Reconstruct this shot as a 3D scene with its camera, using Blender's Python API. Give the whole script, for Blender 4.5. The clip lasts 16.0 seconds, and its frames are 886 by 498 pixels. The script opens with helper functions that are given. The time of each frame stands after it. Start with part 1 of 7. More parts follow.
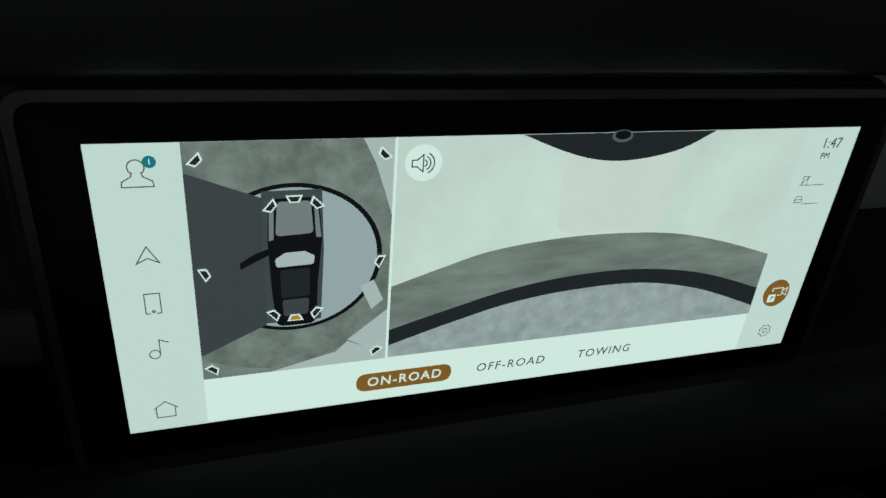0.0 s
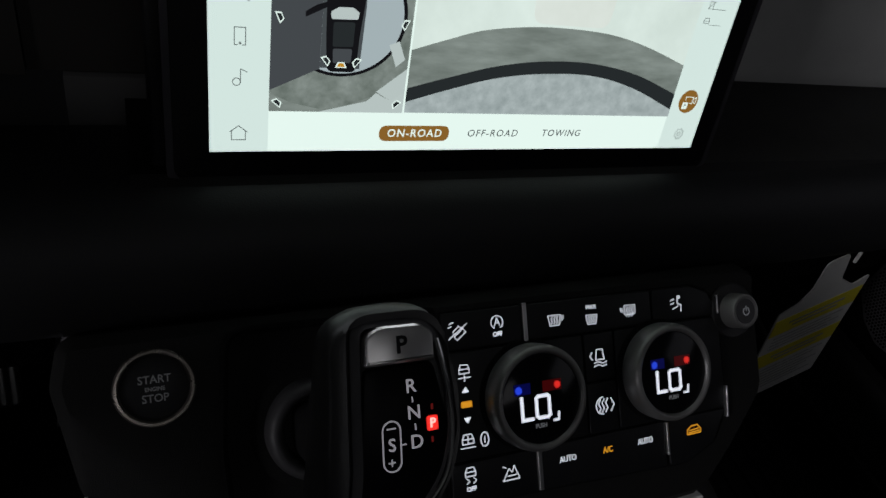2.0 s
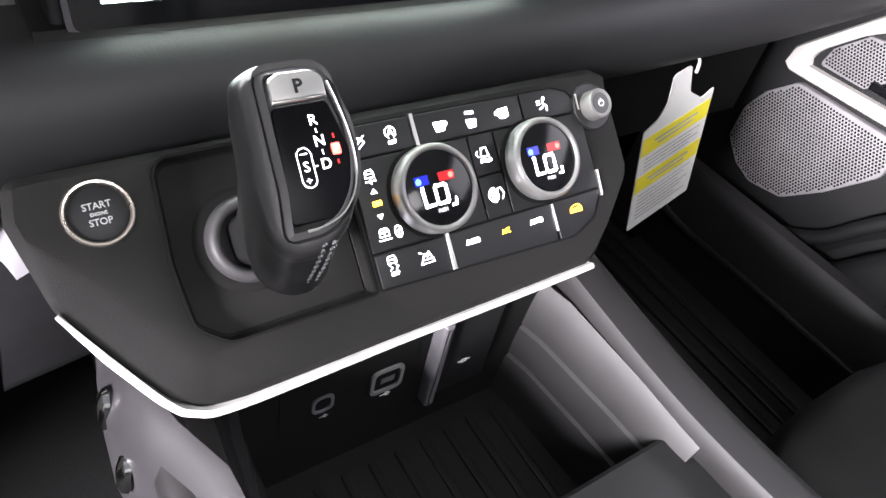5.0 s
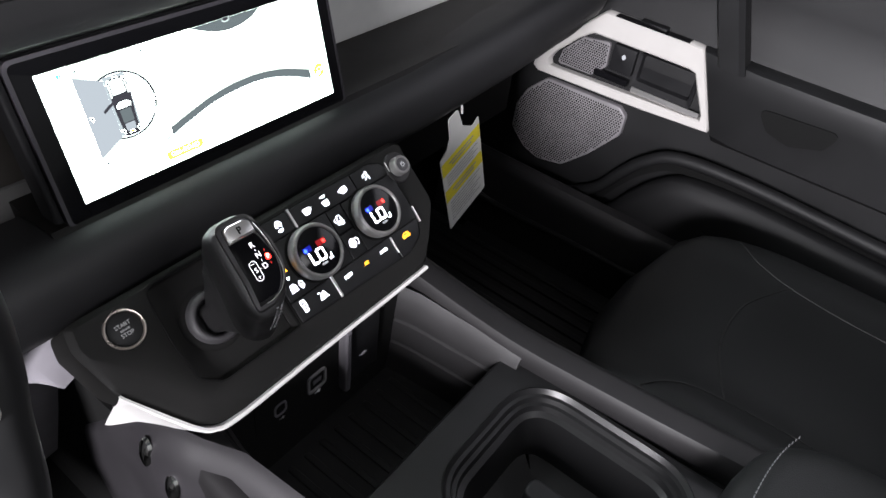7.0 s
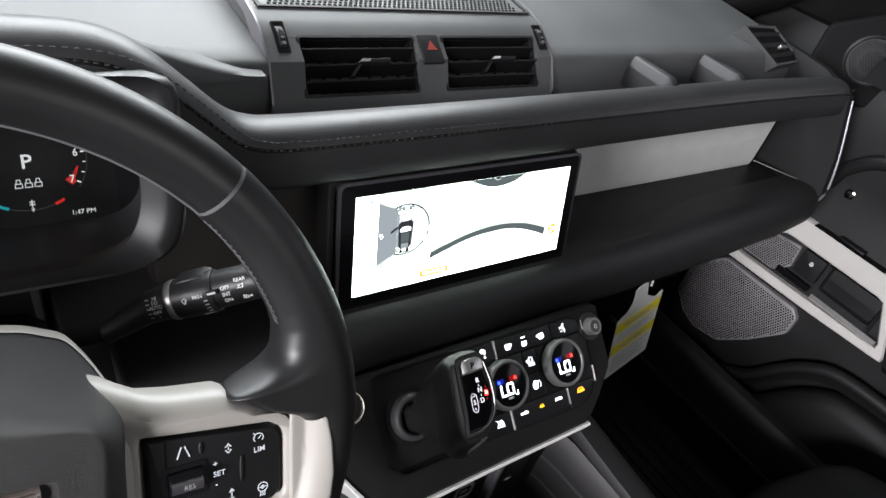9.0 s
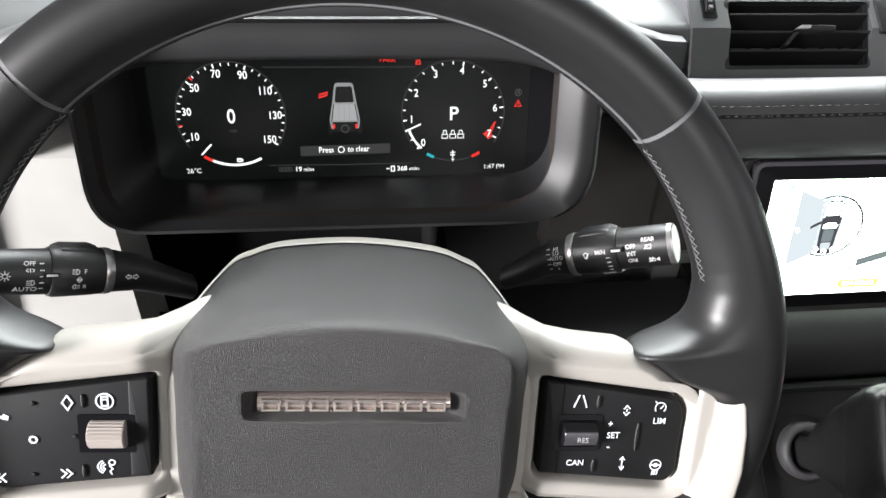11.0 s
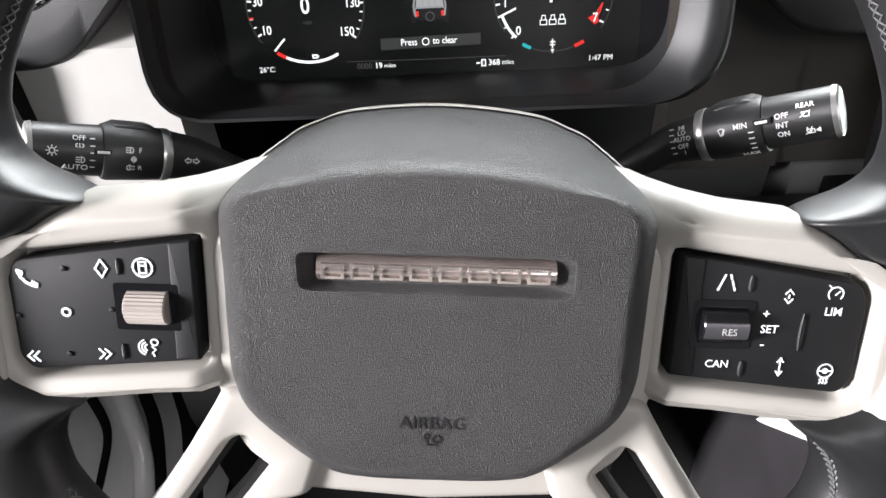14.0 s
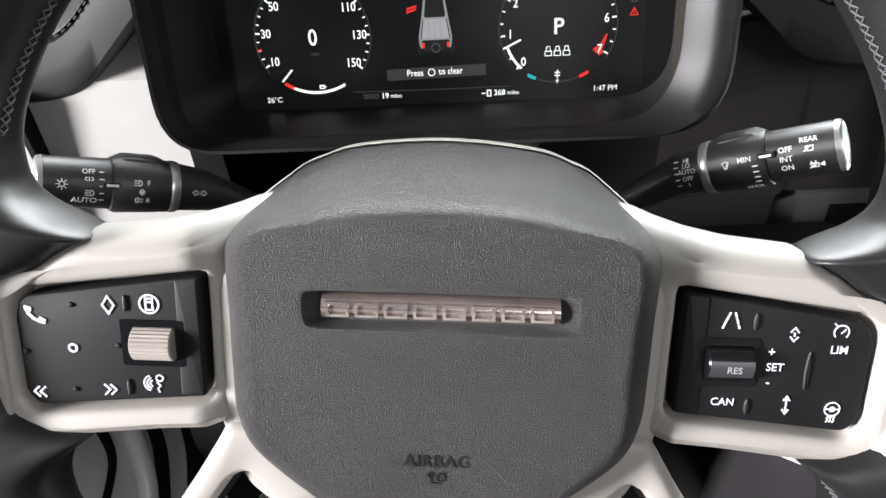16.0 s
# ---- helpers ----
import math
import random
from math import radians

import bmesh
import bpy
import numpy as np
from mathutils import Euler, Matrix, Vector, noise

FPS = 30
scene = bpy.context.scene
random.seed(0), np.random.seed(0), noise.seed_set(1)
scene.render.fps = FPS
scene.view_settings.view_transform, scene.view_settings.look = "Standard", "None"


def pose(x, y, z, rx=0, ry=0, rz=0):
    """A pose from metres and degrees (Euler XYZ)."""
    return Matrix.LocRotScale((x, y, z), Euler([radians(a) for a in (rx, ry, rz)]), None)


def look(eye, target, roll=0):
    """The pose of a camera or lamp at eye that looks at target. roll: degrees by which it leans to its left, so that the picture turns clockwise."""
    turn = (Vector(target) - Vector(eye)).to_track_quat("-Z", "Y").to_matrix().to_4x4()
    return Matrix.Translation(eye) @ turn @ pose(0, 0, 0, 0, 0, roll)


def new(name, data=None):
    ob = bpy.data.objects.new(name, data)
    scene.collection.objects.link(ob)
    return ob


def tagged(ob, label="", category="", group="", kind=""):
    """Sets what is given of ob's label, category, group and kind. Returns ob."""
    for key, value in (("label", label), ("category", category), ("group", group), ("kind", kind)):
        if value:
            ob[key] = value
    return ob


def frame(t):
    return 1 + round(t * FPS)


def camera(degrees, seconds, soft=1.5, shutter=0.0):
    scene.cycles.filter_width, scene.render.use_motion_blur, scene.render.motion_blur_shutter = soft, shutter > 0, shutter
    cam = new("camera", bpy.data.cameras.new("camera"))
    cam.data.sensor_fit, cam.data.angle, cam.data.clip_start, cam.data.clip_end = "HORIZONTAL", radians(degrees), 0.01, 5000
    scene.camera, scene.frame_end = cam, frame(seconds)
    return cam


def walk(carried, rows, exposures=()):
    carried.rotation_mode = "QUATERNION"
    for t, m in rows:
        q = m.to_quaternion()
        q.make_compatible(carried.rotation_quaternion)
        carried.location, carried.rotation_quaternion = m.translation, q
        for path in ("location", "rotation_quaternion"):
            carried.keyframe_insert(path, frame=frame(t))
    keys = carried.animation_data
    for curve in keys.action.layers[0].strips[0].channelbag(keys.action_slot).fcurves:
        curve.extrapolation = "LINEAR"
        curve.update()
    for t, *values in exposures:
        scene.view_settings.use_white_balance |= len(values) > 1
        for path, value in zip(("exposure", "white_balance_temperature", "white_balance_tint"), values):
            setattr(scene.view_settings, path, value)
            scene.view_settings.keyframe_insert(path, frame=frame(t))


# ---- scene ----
cam = camera(65.9, 16.0)
PATH = [
    (0, (-0.099, -0.169, 1.014), (0.501, 1.207, -0.308), 11.8),
    (0.5, (-0.106, -0.18, 1.017), (0.519, 1.212, -0.276), 12.0),
    (1, (-0.126, -0.217, 1.021), (0.556, 1.169, -0.248), 13.8),
    (1.5, (-0.149, -0.252, 1.013), (0.605, 1.091, -0.263), 17.0),
    (1.8, (-0.16, -0.262, 1.003), (0.614, 1.022, -0.32), 18.3),
    (2, (-0.163, -0.273, 0.994), (0.64, 0.981, -0.341), 19.0),
    (2.5, (-0.169, -0.286, 0.97), (0.641, 0.895, -0.427), 19.2),
    (3, (-0.169, -0.302, 0.962), (0.667, 0.821, -0.466), 19.7),
    (3.5, (-0.174, -0.313, 0.966), (0.68, 0.807, -0.454), 19.8),
    (4, (-0.174, -0.321, 0.966), (0.699, 0.798, -0.443), 19.8),
    (4.5, (-0.179, -0.328, 0.962), (0.696, 0.803, -0.436), 18.4),
    (5, (-0.191, -0.368, 0.973), (0.797, 0.713, -0.389), 14.4),
    (5.2, (-0.199, -0.385, 0.983), (0.852, 0.653, -0.365), 12.7),
    (7.3, (-0.333, -0.476, 1.172), (0.953, 0.333, -0.128), 8.3),
    (7.5, (-0.338, -0.472, 1.183), (0.922, 0.397, -0.105), 8.7),
    (8, (-0.361, -0.45, 1.216), (0.869, 0.511, -0.034), 13.3),
    (8.5, (-0.391, -0.437, 1.236), (0.798, 0.629, 0.031), 16.6),
    (9, (-0.419, -0.421, 1.237), (0.706, 0.747, 0.066), 17.4),
    (9.5, (-0.439, -0.413, 1.227), (0.506, 0.861, 0.009), 16.5),
    (10, (-0.441, -0.399, 1.208), (0.186, 1.012, -0.063), 11.8),
    (10.2, (-0.443, -0.399, 1.204), (0.069, 1.042, -0.086), 10.1),
    (12.3, (-0.442, -0.412, 1.137), (-0.409, 1.179, -0.075), -2.2),
    (12.5, (-0.445, -0.41, 1.131), (-0.422, 1.162, -0.106), -2.4),
    (13, (-0.446, -0.403, 1.121), (-0.463, 1.136, -0.156), -3.1),
    (13.5, (-0.441, -0.389, 1.112), (-0.483, 1.108, -0.214), -3.6),
    (14, (-0.442, -0.387, 1.11), (-0.498, 1.094, -0.234), -3.6),
    (14.5, (-0.441, -0.389, 1.113), (-0.52, 1.09, -0.231), -4.3),
    (15, (-0.44, -0.39, 1.114), (-0.523, 1.091, -0.228), -4.4),
    (15.5, (-0.441, -0.39, 1.115), (-0.529, 1.095, -0.222), -4.5),
    (16, (-0.441, -0.384, 1.115), (-0.514, 1.136, -0.183), -3.9),
]
walk(cam, [(t, look(eye, target, roll)) for t, eye, target, roll in PATH],
     [(0, -3.65, 6000, 3), (1.0, -3.62, 6050, 6), (1.9, -3.5, 6200, 14), (2.4, -2.1, 6150, 13), (3.0, 0.62, 6050, 22), (3.5, 1.28, 6100, 20), (4.5, 1.42, 6250, 18), (5.2, 1.45, 6350, 16), (7.3, -0.30, 6250, 15),
      (8.5, -0.55, 6250, 14), (9.2, -0.65, 6350, 13), (9.7, -0.35, 6400, 11), (10.2, 0.05, 6450, 11), (12.3, 0.48, 6400, 14), (16, 0.32, 6400, 14)])

# ---------------- world and light ----------------
world = bpy.data.worlds.new("showroom_air")
scene.world = world
world.use_nodes = True
wbg = world.node_tree.nodes["Background"]
wbg.inputs[0].default_value = (0.86, 0.93, 1.0, 1)
wbg.inputs[1].default_value = 0.08


def area_lamp(name, eye, target, sx, sy, watts, color=(1, 1, 1)):
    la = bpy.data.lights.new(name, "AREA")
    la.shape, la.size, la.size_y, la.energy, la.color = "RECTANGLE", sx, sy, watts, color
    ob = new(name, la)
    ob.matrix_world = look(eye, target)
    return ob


area_lamp("windshield_light", (-0.1, 0.66, 1.46), (-0.1, 0.0, 0.9), 1.3, 0.5, 46.0, (0.95, 1.0, 0.98))
area_lamp("driver_door_light", (-3.00, -1.20, 1.60), (0.2, 0.0, 0.86), 0.60, 1.0, 315.0, (1.0, 0.98, 0.97))
area_lamp("passenger_window_light", (0.93, -0.45, 1.28), (0.1, -0.1, 0.8), 0.7, 0.35, 1.6, (0.98, 0.97, 1.0))
# Fill lamp added under the closed ceiling; there is no roof window.
area_lamp("roof_window_light", (-0.05, -0.95, 1.45), (-0.35, -0.1, 0.92), 0.5, 0.25, 2.5, (1.0, 0.99, 0.97))

# ---------------- materials ----------------


def mat(name, base, rough=0.5, metal=0.0, vary=0.12, vscale=30, bump=0.0, bscale=900, kind="noise", coat=0.0, emit=None, power=0.0, spec=0.5, rvary=0.08):
    m = bpy.data.materials.new(name)
    m.use_nodes = True
    nt = m.node_tree
    p = nt.nodes["Principled BSDF"]
    p.inputs["Roughness"].default_value = rough
    p.inputs["Metallic"].default_value = metal
    p.inputs["Coat Weight"].default_value = coat
    p.inputs["Coat Roughness"].default_value = 0.08
    p.inputs["Specular IOR Level"].default_value = spec
    tc = nt.nodes.new("ShaderNodeTexCoord")
    n1 = nt.nodes.new("ShaderNodeTexNoise")
    n1.inputs["Scale"].default_value = vscale
    n1.inputs["Detail"].default_value = 6
    nt.links.new(tc.outputs["Object"], n1.inputs["Vector"])
    ramp = nt.nodes.new("ShaderNodeValToRGB")
    lo = tuple(max(0, c * (1 - vary)) for c in base)
    hi = tuple(min(1, c * (1 + vary)) for c in base)
    ramp.color_ramp.elements[0].position, ramp.color_ramp.elements[1].position = 0.3, 0.7
    ramp.color_ramp.elements[0].color, ramp.color_ramp.elements[1].color = (*lo, 1), (*hi, 1)
    nt.links.new(n1.outputs["Fac"], ramp.inputs["Fac"])
    nt.links.new(ramp.outputs["Color"], p.inputs["Base Color"])
    mr = nt.nodes.new("ShaderNodeMapRange")
    mr.inputs["To Min"].default_value, mr.inputs["To Max"].default_value = max(0.02, rough - rvary), min(1, rough + rvary)
    nt.links.new(n1.outputs["Fac"], mr.inputs["Value"])
    nt.links.new(mr.outputs["Result"], p.inputs["Roughness"])
    if bump:
        if kind == "grain":
            b = nt.nodes.new("ShaderNodeTexVoronoi")
            b.feature = "SMOOTH_F1"
            b.inputs["Scale"].default_value = bscale
            wob = nt.nodes.new("ShaderNodeTexNoise")
            wob.inputs["Scale"].default_value = bscale * 0.8
            mixv = nt.nodes.new("ShaderNodeVectorMath")
            mixv.operation = "MULTIPLY_ADD"
            mixv.inputs[1].default_value = (0.28 / bscale,) * 3
            nt.links.new(tc.outputs["Object"], wob.inputs["Vector"])
            nt.links.new(wob.outputs["Color"], mixv.inputs[0])
            nt.links.new(tc.outputs["Object"], mixv.inputs[2])
            nt.links.new(mixv.outputs[0], b.inputs["Vector"])
            out = b.outputs["Distance"]
        elif kind == "wave":
            b = nt.nodes.new("ShaderNodeTexWave")
            b.inputs["Scale"].default_value = bscale
            nt.links.new(tc.outputs["Object"], b.inputs["Vector"])
            out = b.outputs["Fac"]
        else:
            b = nt.nodes.new("ShaderNodeTexNoise")
            b.inputs["Scale"].default_value = bscale
            b.inputs["Detail"].default_value = 3
            nt.links.new(tc.outputs["Object"], b.inputs["Vector"])
            out = b.outputs["Fac"]
        bu = nt.nodes.new("ShaderNodeBump")
        bu.inputs["Strength"].default_value = bump
        bu.inputs["Distance"].default_value = 0.0006
        nt.links.new(out, bu.inputs["Height"])
        nt.links.new(bu.outputs["Normal"], p.inputs["Normal"])
    if emit:
        p.inputs["Emission Color"].default_value = (*emit, 1)
        p.inputs["Emission Strength"].default_value = power
    return m


LEATHER = mat("black_leather", (0.023, 0.023, 0.024), 0.45, bump=0.14, bscale=1500, kind="grain", vscale=14)
RIMLEATHER = mat("rim_leather", (0.0105, 0.0105, 0.011), 0.42, spec=0.42, bump=0.07, bscale=2400, kind="grain", vscale=16)
AIRBAG = mat("grained_airbag_skin", (0.029, 0.0283, 0.0283), 0.43, bump=1.4, bscale=3300, kind="grain", vscale=20)
DASH = mat("charcoal_soft_plastic", (0.066, 0.068, 0.069), 0.55, bump=0.14, bscale=1500, kind="grain", vscale=10)
BINNACLE = mat("binnacle_soft_plastic", (0.013, 0.013, 0.014), 0.44, spec=0.40, bump=0.07, bscale=1700, kind="grain", vscale=10)
ROLL = mat("lower_pad_plastic", (0.0145, 0.0145, 0.0155), 0.52, spec=0.32, bump=0.14, bscale=1500, kind="grain", vscale=12)
PANELSKIN = mat("panel_dark_plastic", (0.0100, 0.0098, 0.0094), 0.60, spec=0.2, bump=0.5, bscale=2200, vscale=25)
SHIFTGLASS = mat("shifter_glass", (0.004, 0.004, 0.005), 0.30, spec=0.06, vary=0.05, rvary=0.04)
GLOSS = mat("piano_black", (0.006, 0.006, 0.007), 0.14, spec=0.25, vary=0.05, rvary=0.04)
BLACK = mat("matte_black_plastic", (0.010, 0.010, 0.011), 0.58, spec=0.25, bump=0.15, bscale=2500)
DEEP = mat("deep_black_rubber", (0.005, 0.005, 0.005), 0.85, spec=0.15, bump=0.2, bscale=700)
SWITCHBLACK = mat("switch_black", (0.010, 0.010, 0.011), 0.45, spec=0.3, bump=0.15, bscale=3000)
PADBLACK = mat("satin_pad_black", (0.0085, 0.0085, 0.0092), 0.55, spec=0.2, bump=0.1, bscale=3000)
STONE = mat("light_stone_plastic", (0.322, 0.305, 0.280), 0.42, vary=0.03, bump=0.08, bscale=2500, vscale=8)
BEAM = mat("pale_beam_paint", (0.35, 0.345, 0.33), 0.38, vary=0.04, bump=0.12, bscale=1800)
# Lighter copy of the beam paint, making up for weak light on the shelf.
LITBEAM = mat("brightened_beam_paint", (0.70, 0.70, 0.68), 0.38, vary=0.04, bump=0.12, bscale=1800)
# Dark tone holds the shade on the wall beside the screen.
TAUPE = mat("shaded_taupe", (0.034, 0.031, 0.028), 0.5, spec=0.35, vary=0.08, bump=0.1)
SATIN = mat("satin_silver", (0.62, 0.61, 0.60), 0.30, metal=0.9, vary=0.05, rvary=0.06)
CHROME = mat("bright_chrome", (0.75, 0.75, 0.74), 0.12, metal=1.0, vary=0.03, rvary=0.04)
KNOBSILVER = mat("knob_satin_silver", (0.27, 0.265, 0.26), 0.42, metal=0.55, vary=0.05, rvary=0.05)
STALK = mat("stalk_black_plastic", (0.017, 0.017, 0.018), 0.40, bump=0.12, bscale=2600)
WARMRING = mat("warm_silver_ring", (0.60, 0.54, 0.48), 0.28, metal=0.9, vary=0.05)
BRONZE = mat("bronze_satin_plate", (0.50, 0.42, 0.39), 0.24, metal=0.85, vary=0.12, vscale=60)
EDGE = mat("pale_metal_edge", (0.22, 0.21, 0.23), 0.4, metal=0.6)
# Spoke stone in a lighter copy, to offset the weak light on the door.
DOORTRIM = mat("brightened_trim_stone", (0.50, 0.485, 0.465), 0.42, vary=0.03, bump=0.08, bscale=2500)
DOORSKIN = mat("door_dark_plastic", (0.0092, 0.0092, 0.0098), 0.52, spec=0.3, vary=0.15, bump=0.3, bscale=1500, kind="grain", vscale=10)
GRIPLEATHER = mat("selector_leather", (0.017, 0.0165, 0.017), 0.40, bump=0.10, bscale=1500, kind="grain", vscale=16)
TRIMWHITE = mat("pale_trim_satin", (0.78, 0.77, 0.75), 0.3, vary=0.03)
BOLSTER = mat("console_side_plastic", (0.022, 0.0205, 0.0228), 0.42, vary=0.12, vscale=12, bump=0.15, bscale=1800)
DECK = mat("deck_black_plastic", (0.0075, 0.0075, 0.008), 0.38, vary=0.2, vscale=14, bump=0.1, bscale=2200)
# Near-black that puts the shade of the window corners into the colour.
CORNERBLACK = mat("shaded_corner_black", (0.0045, 0.0045, 0.0048), 0.8, spec=0.12, vary=0.2)
FINELINE = mat("pale_seam_thread", (0.10, 0.10, 0.105), 0.6)
PORTGREY = mat("port_pale_grey", (0.16, 0.155, 0.16), 0.4, vary=0.05)
KICK = mat("glossy_pale_trim", (0.72, 0.71, 0.71), 0.22, vary=0.15, vscale=9, coat=0.4)
KNEE = mat("knee_pad_plastic", (0.055, 0.053, 0.056), 0.5, vary=0.08, bump=0.2, bscale=2000)
SEATSEAM = mat("seat_seam_thread", (0.004, 0.004, 0.004), 0.6)
RIMSEAM = mat("dark_rim_seam", (0.003, 0.003, 0.003), 0.8)
SCREENEDGE = mat("dark_metal_edge", (0.07, 0.066, 0.075), 0.4, metal=0.5)
RAIL = mat("console_rail_plastic", (0.014, 0.0133, 0.014), 0.50, spec=0.25, vary=0.08, bump=0.15, bscale=2000)
LINER = mat("pale_footwell_liner", (0.22, 0.21, 0.23), 0.5, vary=0.1)
GREYPLASTIC = mat("grey_side_plastic", (0.016, 0.0152, 0.016), 0.5, vary=0.06, bump=0.2, bscale=2000)
RIMTHREAD = mat("rim_grey_thread", (0.07, 0.07, 0.073), 0.7)
STITCH = mat("grey_thread", (0.095, 0.095, 0.10), 0.7)
DARKSTITCH = mat("dark_thread", (0.014, 0.014, 0.014), 0.7)
CARPET = mat("black_carpet", (0.007, 0.007, 0.007), 0.95, spec=0.1, bump=0.8, bscale=500, vary=0.3, vscale=200)
RUBBER = mat("ribbed_rubber_mat", (0.011, 0.011, 0.0112), 0.40, spec=0.3, bump=0.25, bscale=700)
SHELF = mat("shelf_rubber", (0.0065, 0.006, 0.0057), 0.45, spec=0.25, bump=0.3, bscale=900, vary=0.25, vscale=40)
# Paler tone paints in the light on the wall's lower part.
ENDLIT = mat("shelf_end_lit_grey", (0.11, 0.108, 0.106), 0.5, vary=0.06)
CAPGREY = mat("pale_cap_grey", (0.34, 0.37, 0.345), 0.35, vary=0.04)
# Lighter bronze that paints the highlights onto the raised badge blocks.
BRONZEDGE = mat("bronze_highlight", (0.74, 0.66, 0.61), 0.2, metal=0.9, vary=0.06)
SCROLL = mat("bronze_scroll_satin", (0.42, 0.375, 0.345), 0.3, metal=0.4, vary=0.05)
SEATL = mat("seat_leather", (0.0075, 0.0080, 0.0081), 0.48, spec=0.26, bump=0.3, bscale=900, kind="grain", vscale=9)
MESHGRILL = mat("speaker_mesh", (0.21, 0.20, 0.21), 0.5, metal=0.2, bump=0.2, bscale=900)
CARD = mat("white_card", (0.62, 0.62, 0.60), 0.6, vary=0.04)
YELLOW = mat("yellow_print", (0.72, 0.62, 0.03), 0.6, vary=0.05)
GREYINK = mat("grey_print", (0.33, 0.33, 0.32), 0.6)
PRINT = mat("white_print", (0.85, 0.85, 0.85), 0.6, emit=(1, 1, 1), power=0.0, vary=0.02)
PRINTDIM = mat("dim_print", (0.30, 0.30, 0.30), 0.6, emit=(0.9, 0.93, 0.95), power=0.10, vary=0.02)
HEADLINER = mat("headliner_fabric", (0.30, 0.30, 0.29), 0.9, bump=0.3, bscale=800)


def glow(name, color, power):
    return mat(name, (0.004, 0.004, 0.004), 0.25, vary=0, rvary=0.02, emit=color, power=power)


G_WHITE = glow("backlit_white", (0.92, 0.96, 1.0), 9.0)
G_WHEEL = glow("switch_white", (0.92, 0.96, 1.0), 1.25)
G_GEAR = glow("gear_letter_white", (0.95, 0.92, 0.95), 2.6)
G_SOFT = glow("dim_backlit_white", (0.9, 0.93, 0.95), 0.8)
G_AMBER = glow("backlit_amber", (1.0, 0.42, 0.02), 6.8)
G_RED = glow("backlit_red", (1.0, 0.03, 0.02), 8.0)
G_RED2 = glow("dial_red", (0.9, 0.04, 0.03), 0.8)
G_BLUE = glow("backlit_blue", (0.03, 0.08, 1.0), 7.0)
G_DBLUE = glow("dim_blue", (0.02, 0.03, 0.85), 0.55)
G_DRED = glow("dim_red", (0.75, 0.015, 0.02), 0.50)
G_CYAN = glow("dial_cyan", (0.03, 0.55, 0.62), 0.7)
G_DIAL = glow("dial_white", (0.85, 0.88, 0.86), 1.2)
G_DIM = glow("dial_grey", (0.5, 0.5, 0.5), 0.12)
G_RING = glow("dial_ring_grey", (0.5, 0.52, 0.5), 0.07)
G_SCR = glow("cluster_screen_black", (0.5, 0.6, 0.58), 0.004)

# ---------------- mesh tools ----------------


def part(name, bm, material, parent=None, label="", sharp=35, m=None):
    if m is not None:
        bm.transform(m)
    me = bpy.data.meshes.new(name)
    bmesh.ops.recalc_face_normals(bm, faces=bm.faces)
    bm.to_mesh(me)
    bm.free()
    me.polygons.foreach_set("use_smooth", [True] * len(me.polygons))
    me.set_sharp_from_angle(angle=radians(sharp))
    me.materials.append(material)
    ob = new(name, me)
    if parent is not None:
        ob.parent = parent
    if label:
        tagged(ob, label)
    return ob


def thing(name, m, label, category, group="", kind=""):
    ob = new(name)
    ob.empty_display_size = 0.02
    ob.matrix_world = m
    return tagged(ob, label, category, group, kind)


def plane(origin, tilt, spin=0):
    """A frame that faces the driver: x right, y up the slope, z out of the surface."""
    a = radians(tilt)
    r = Matrix(((1, 0, 0), (0, math.sin(a), -math.cos(a)), (0, math.cos(a), math.sin(a)))).to_4x4()
    return Matrix.Translation(origin) @ r @ Matrix.Rotation(radians(spin), 4, "Z")


def rounded(pts, r, seg=5):
    out, n = [], len(pts)
    for i in range(n):
        p, a, b = Vector(pts[i]).to_2d(), Vector(pts[i - 1]).to_2d(), Vector(pts[(i + 1) % n]).to_2d()
        rr = r[i] if isinstance(r, (list, tuple)) else r
        da, db = a - p, b - p
        if rr <= 0 or da.length < 1e-6 or db.length < 1e-6:
            out.append(p)
            continue
        ang = da.angle(db)
        d = min(rr / max(math.tan(ang / 2), 1e-3), da.length * 0.49, db.length * 0.49)
        s, e = p + da.normalized() * d, p + db.normalized() * d
        for k in range(seg + 1):
            t = k / seg
            out.append((s.lerp(p, t)).lerp(p.lerp(e, t), t))
    return out


def rect(x0, y0, x1, y1, r=0.0, seg=4):
    q = [(x0, y0), (x1, y0), (x1, y1), (x0, y1)]
    return rounded(q, r, seg) if r else [Vector(p) for p in q]


def disc(cx, cy, rx, ry=None, n=40):
    ry = rx if ry is None else ry
    return [Vector((cx + rx * math.cos(2 * math.pi * k / n), cy + ry * math.sin(2 * math.pi * k / n))) for k in range(n)]


def shrink(poly, d):
    n = len(poly)
    area = sum(poly[i - 1].x * poly[i].y - poly[i].x * poly[i - 1].y for i in range(n))
    sgn = 1 if area > 0 else -1
    out = []
    for i in range(n):
        e = poly[(i + 1) % n] - poly[i - 1]
        if e.length < 1e-9:
            out.append(poly[i].copy())
            continue
        nrm = Vector((-e.y, e.x)).normalized() * sgn
        out.append(poly[i] + nrm * d)
    return out


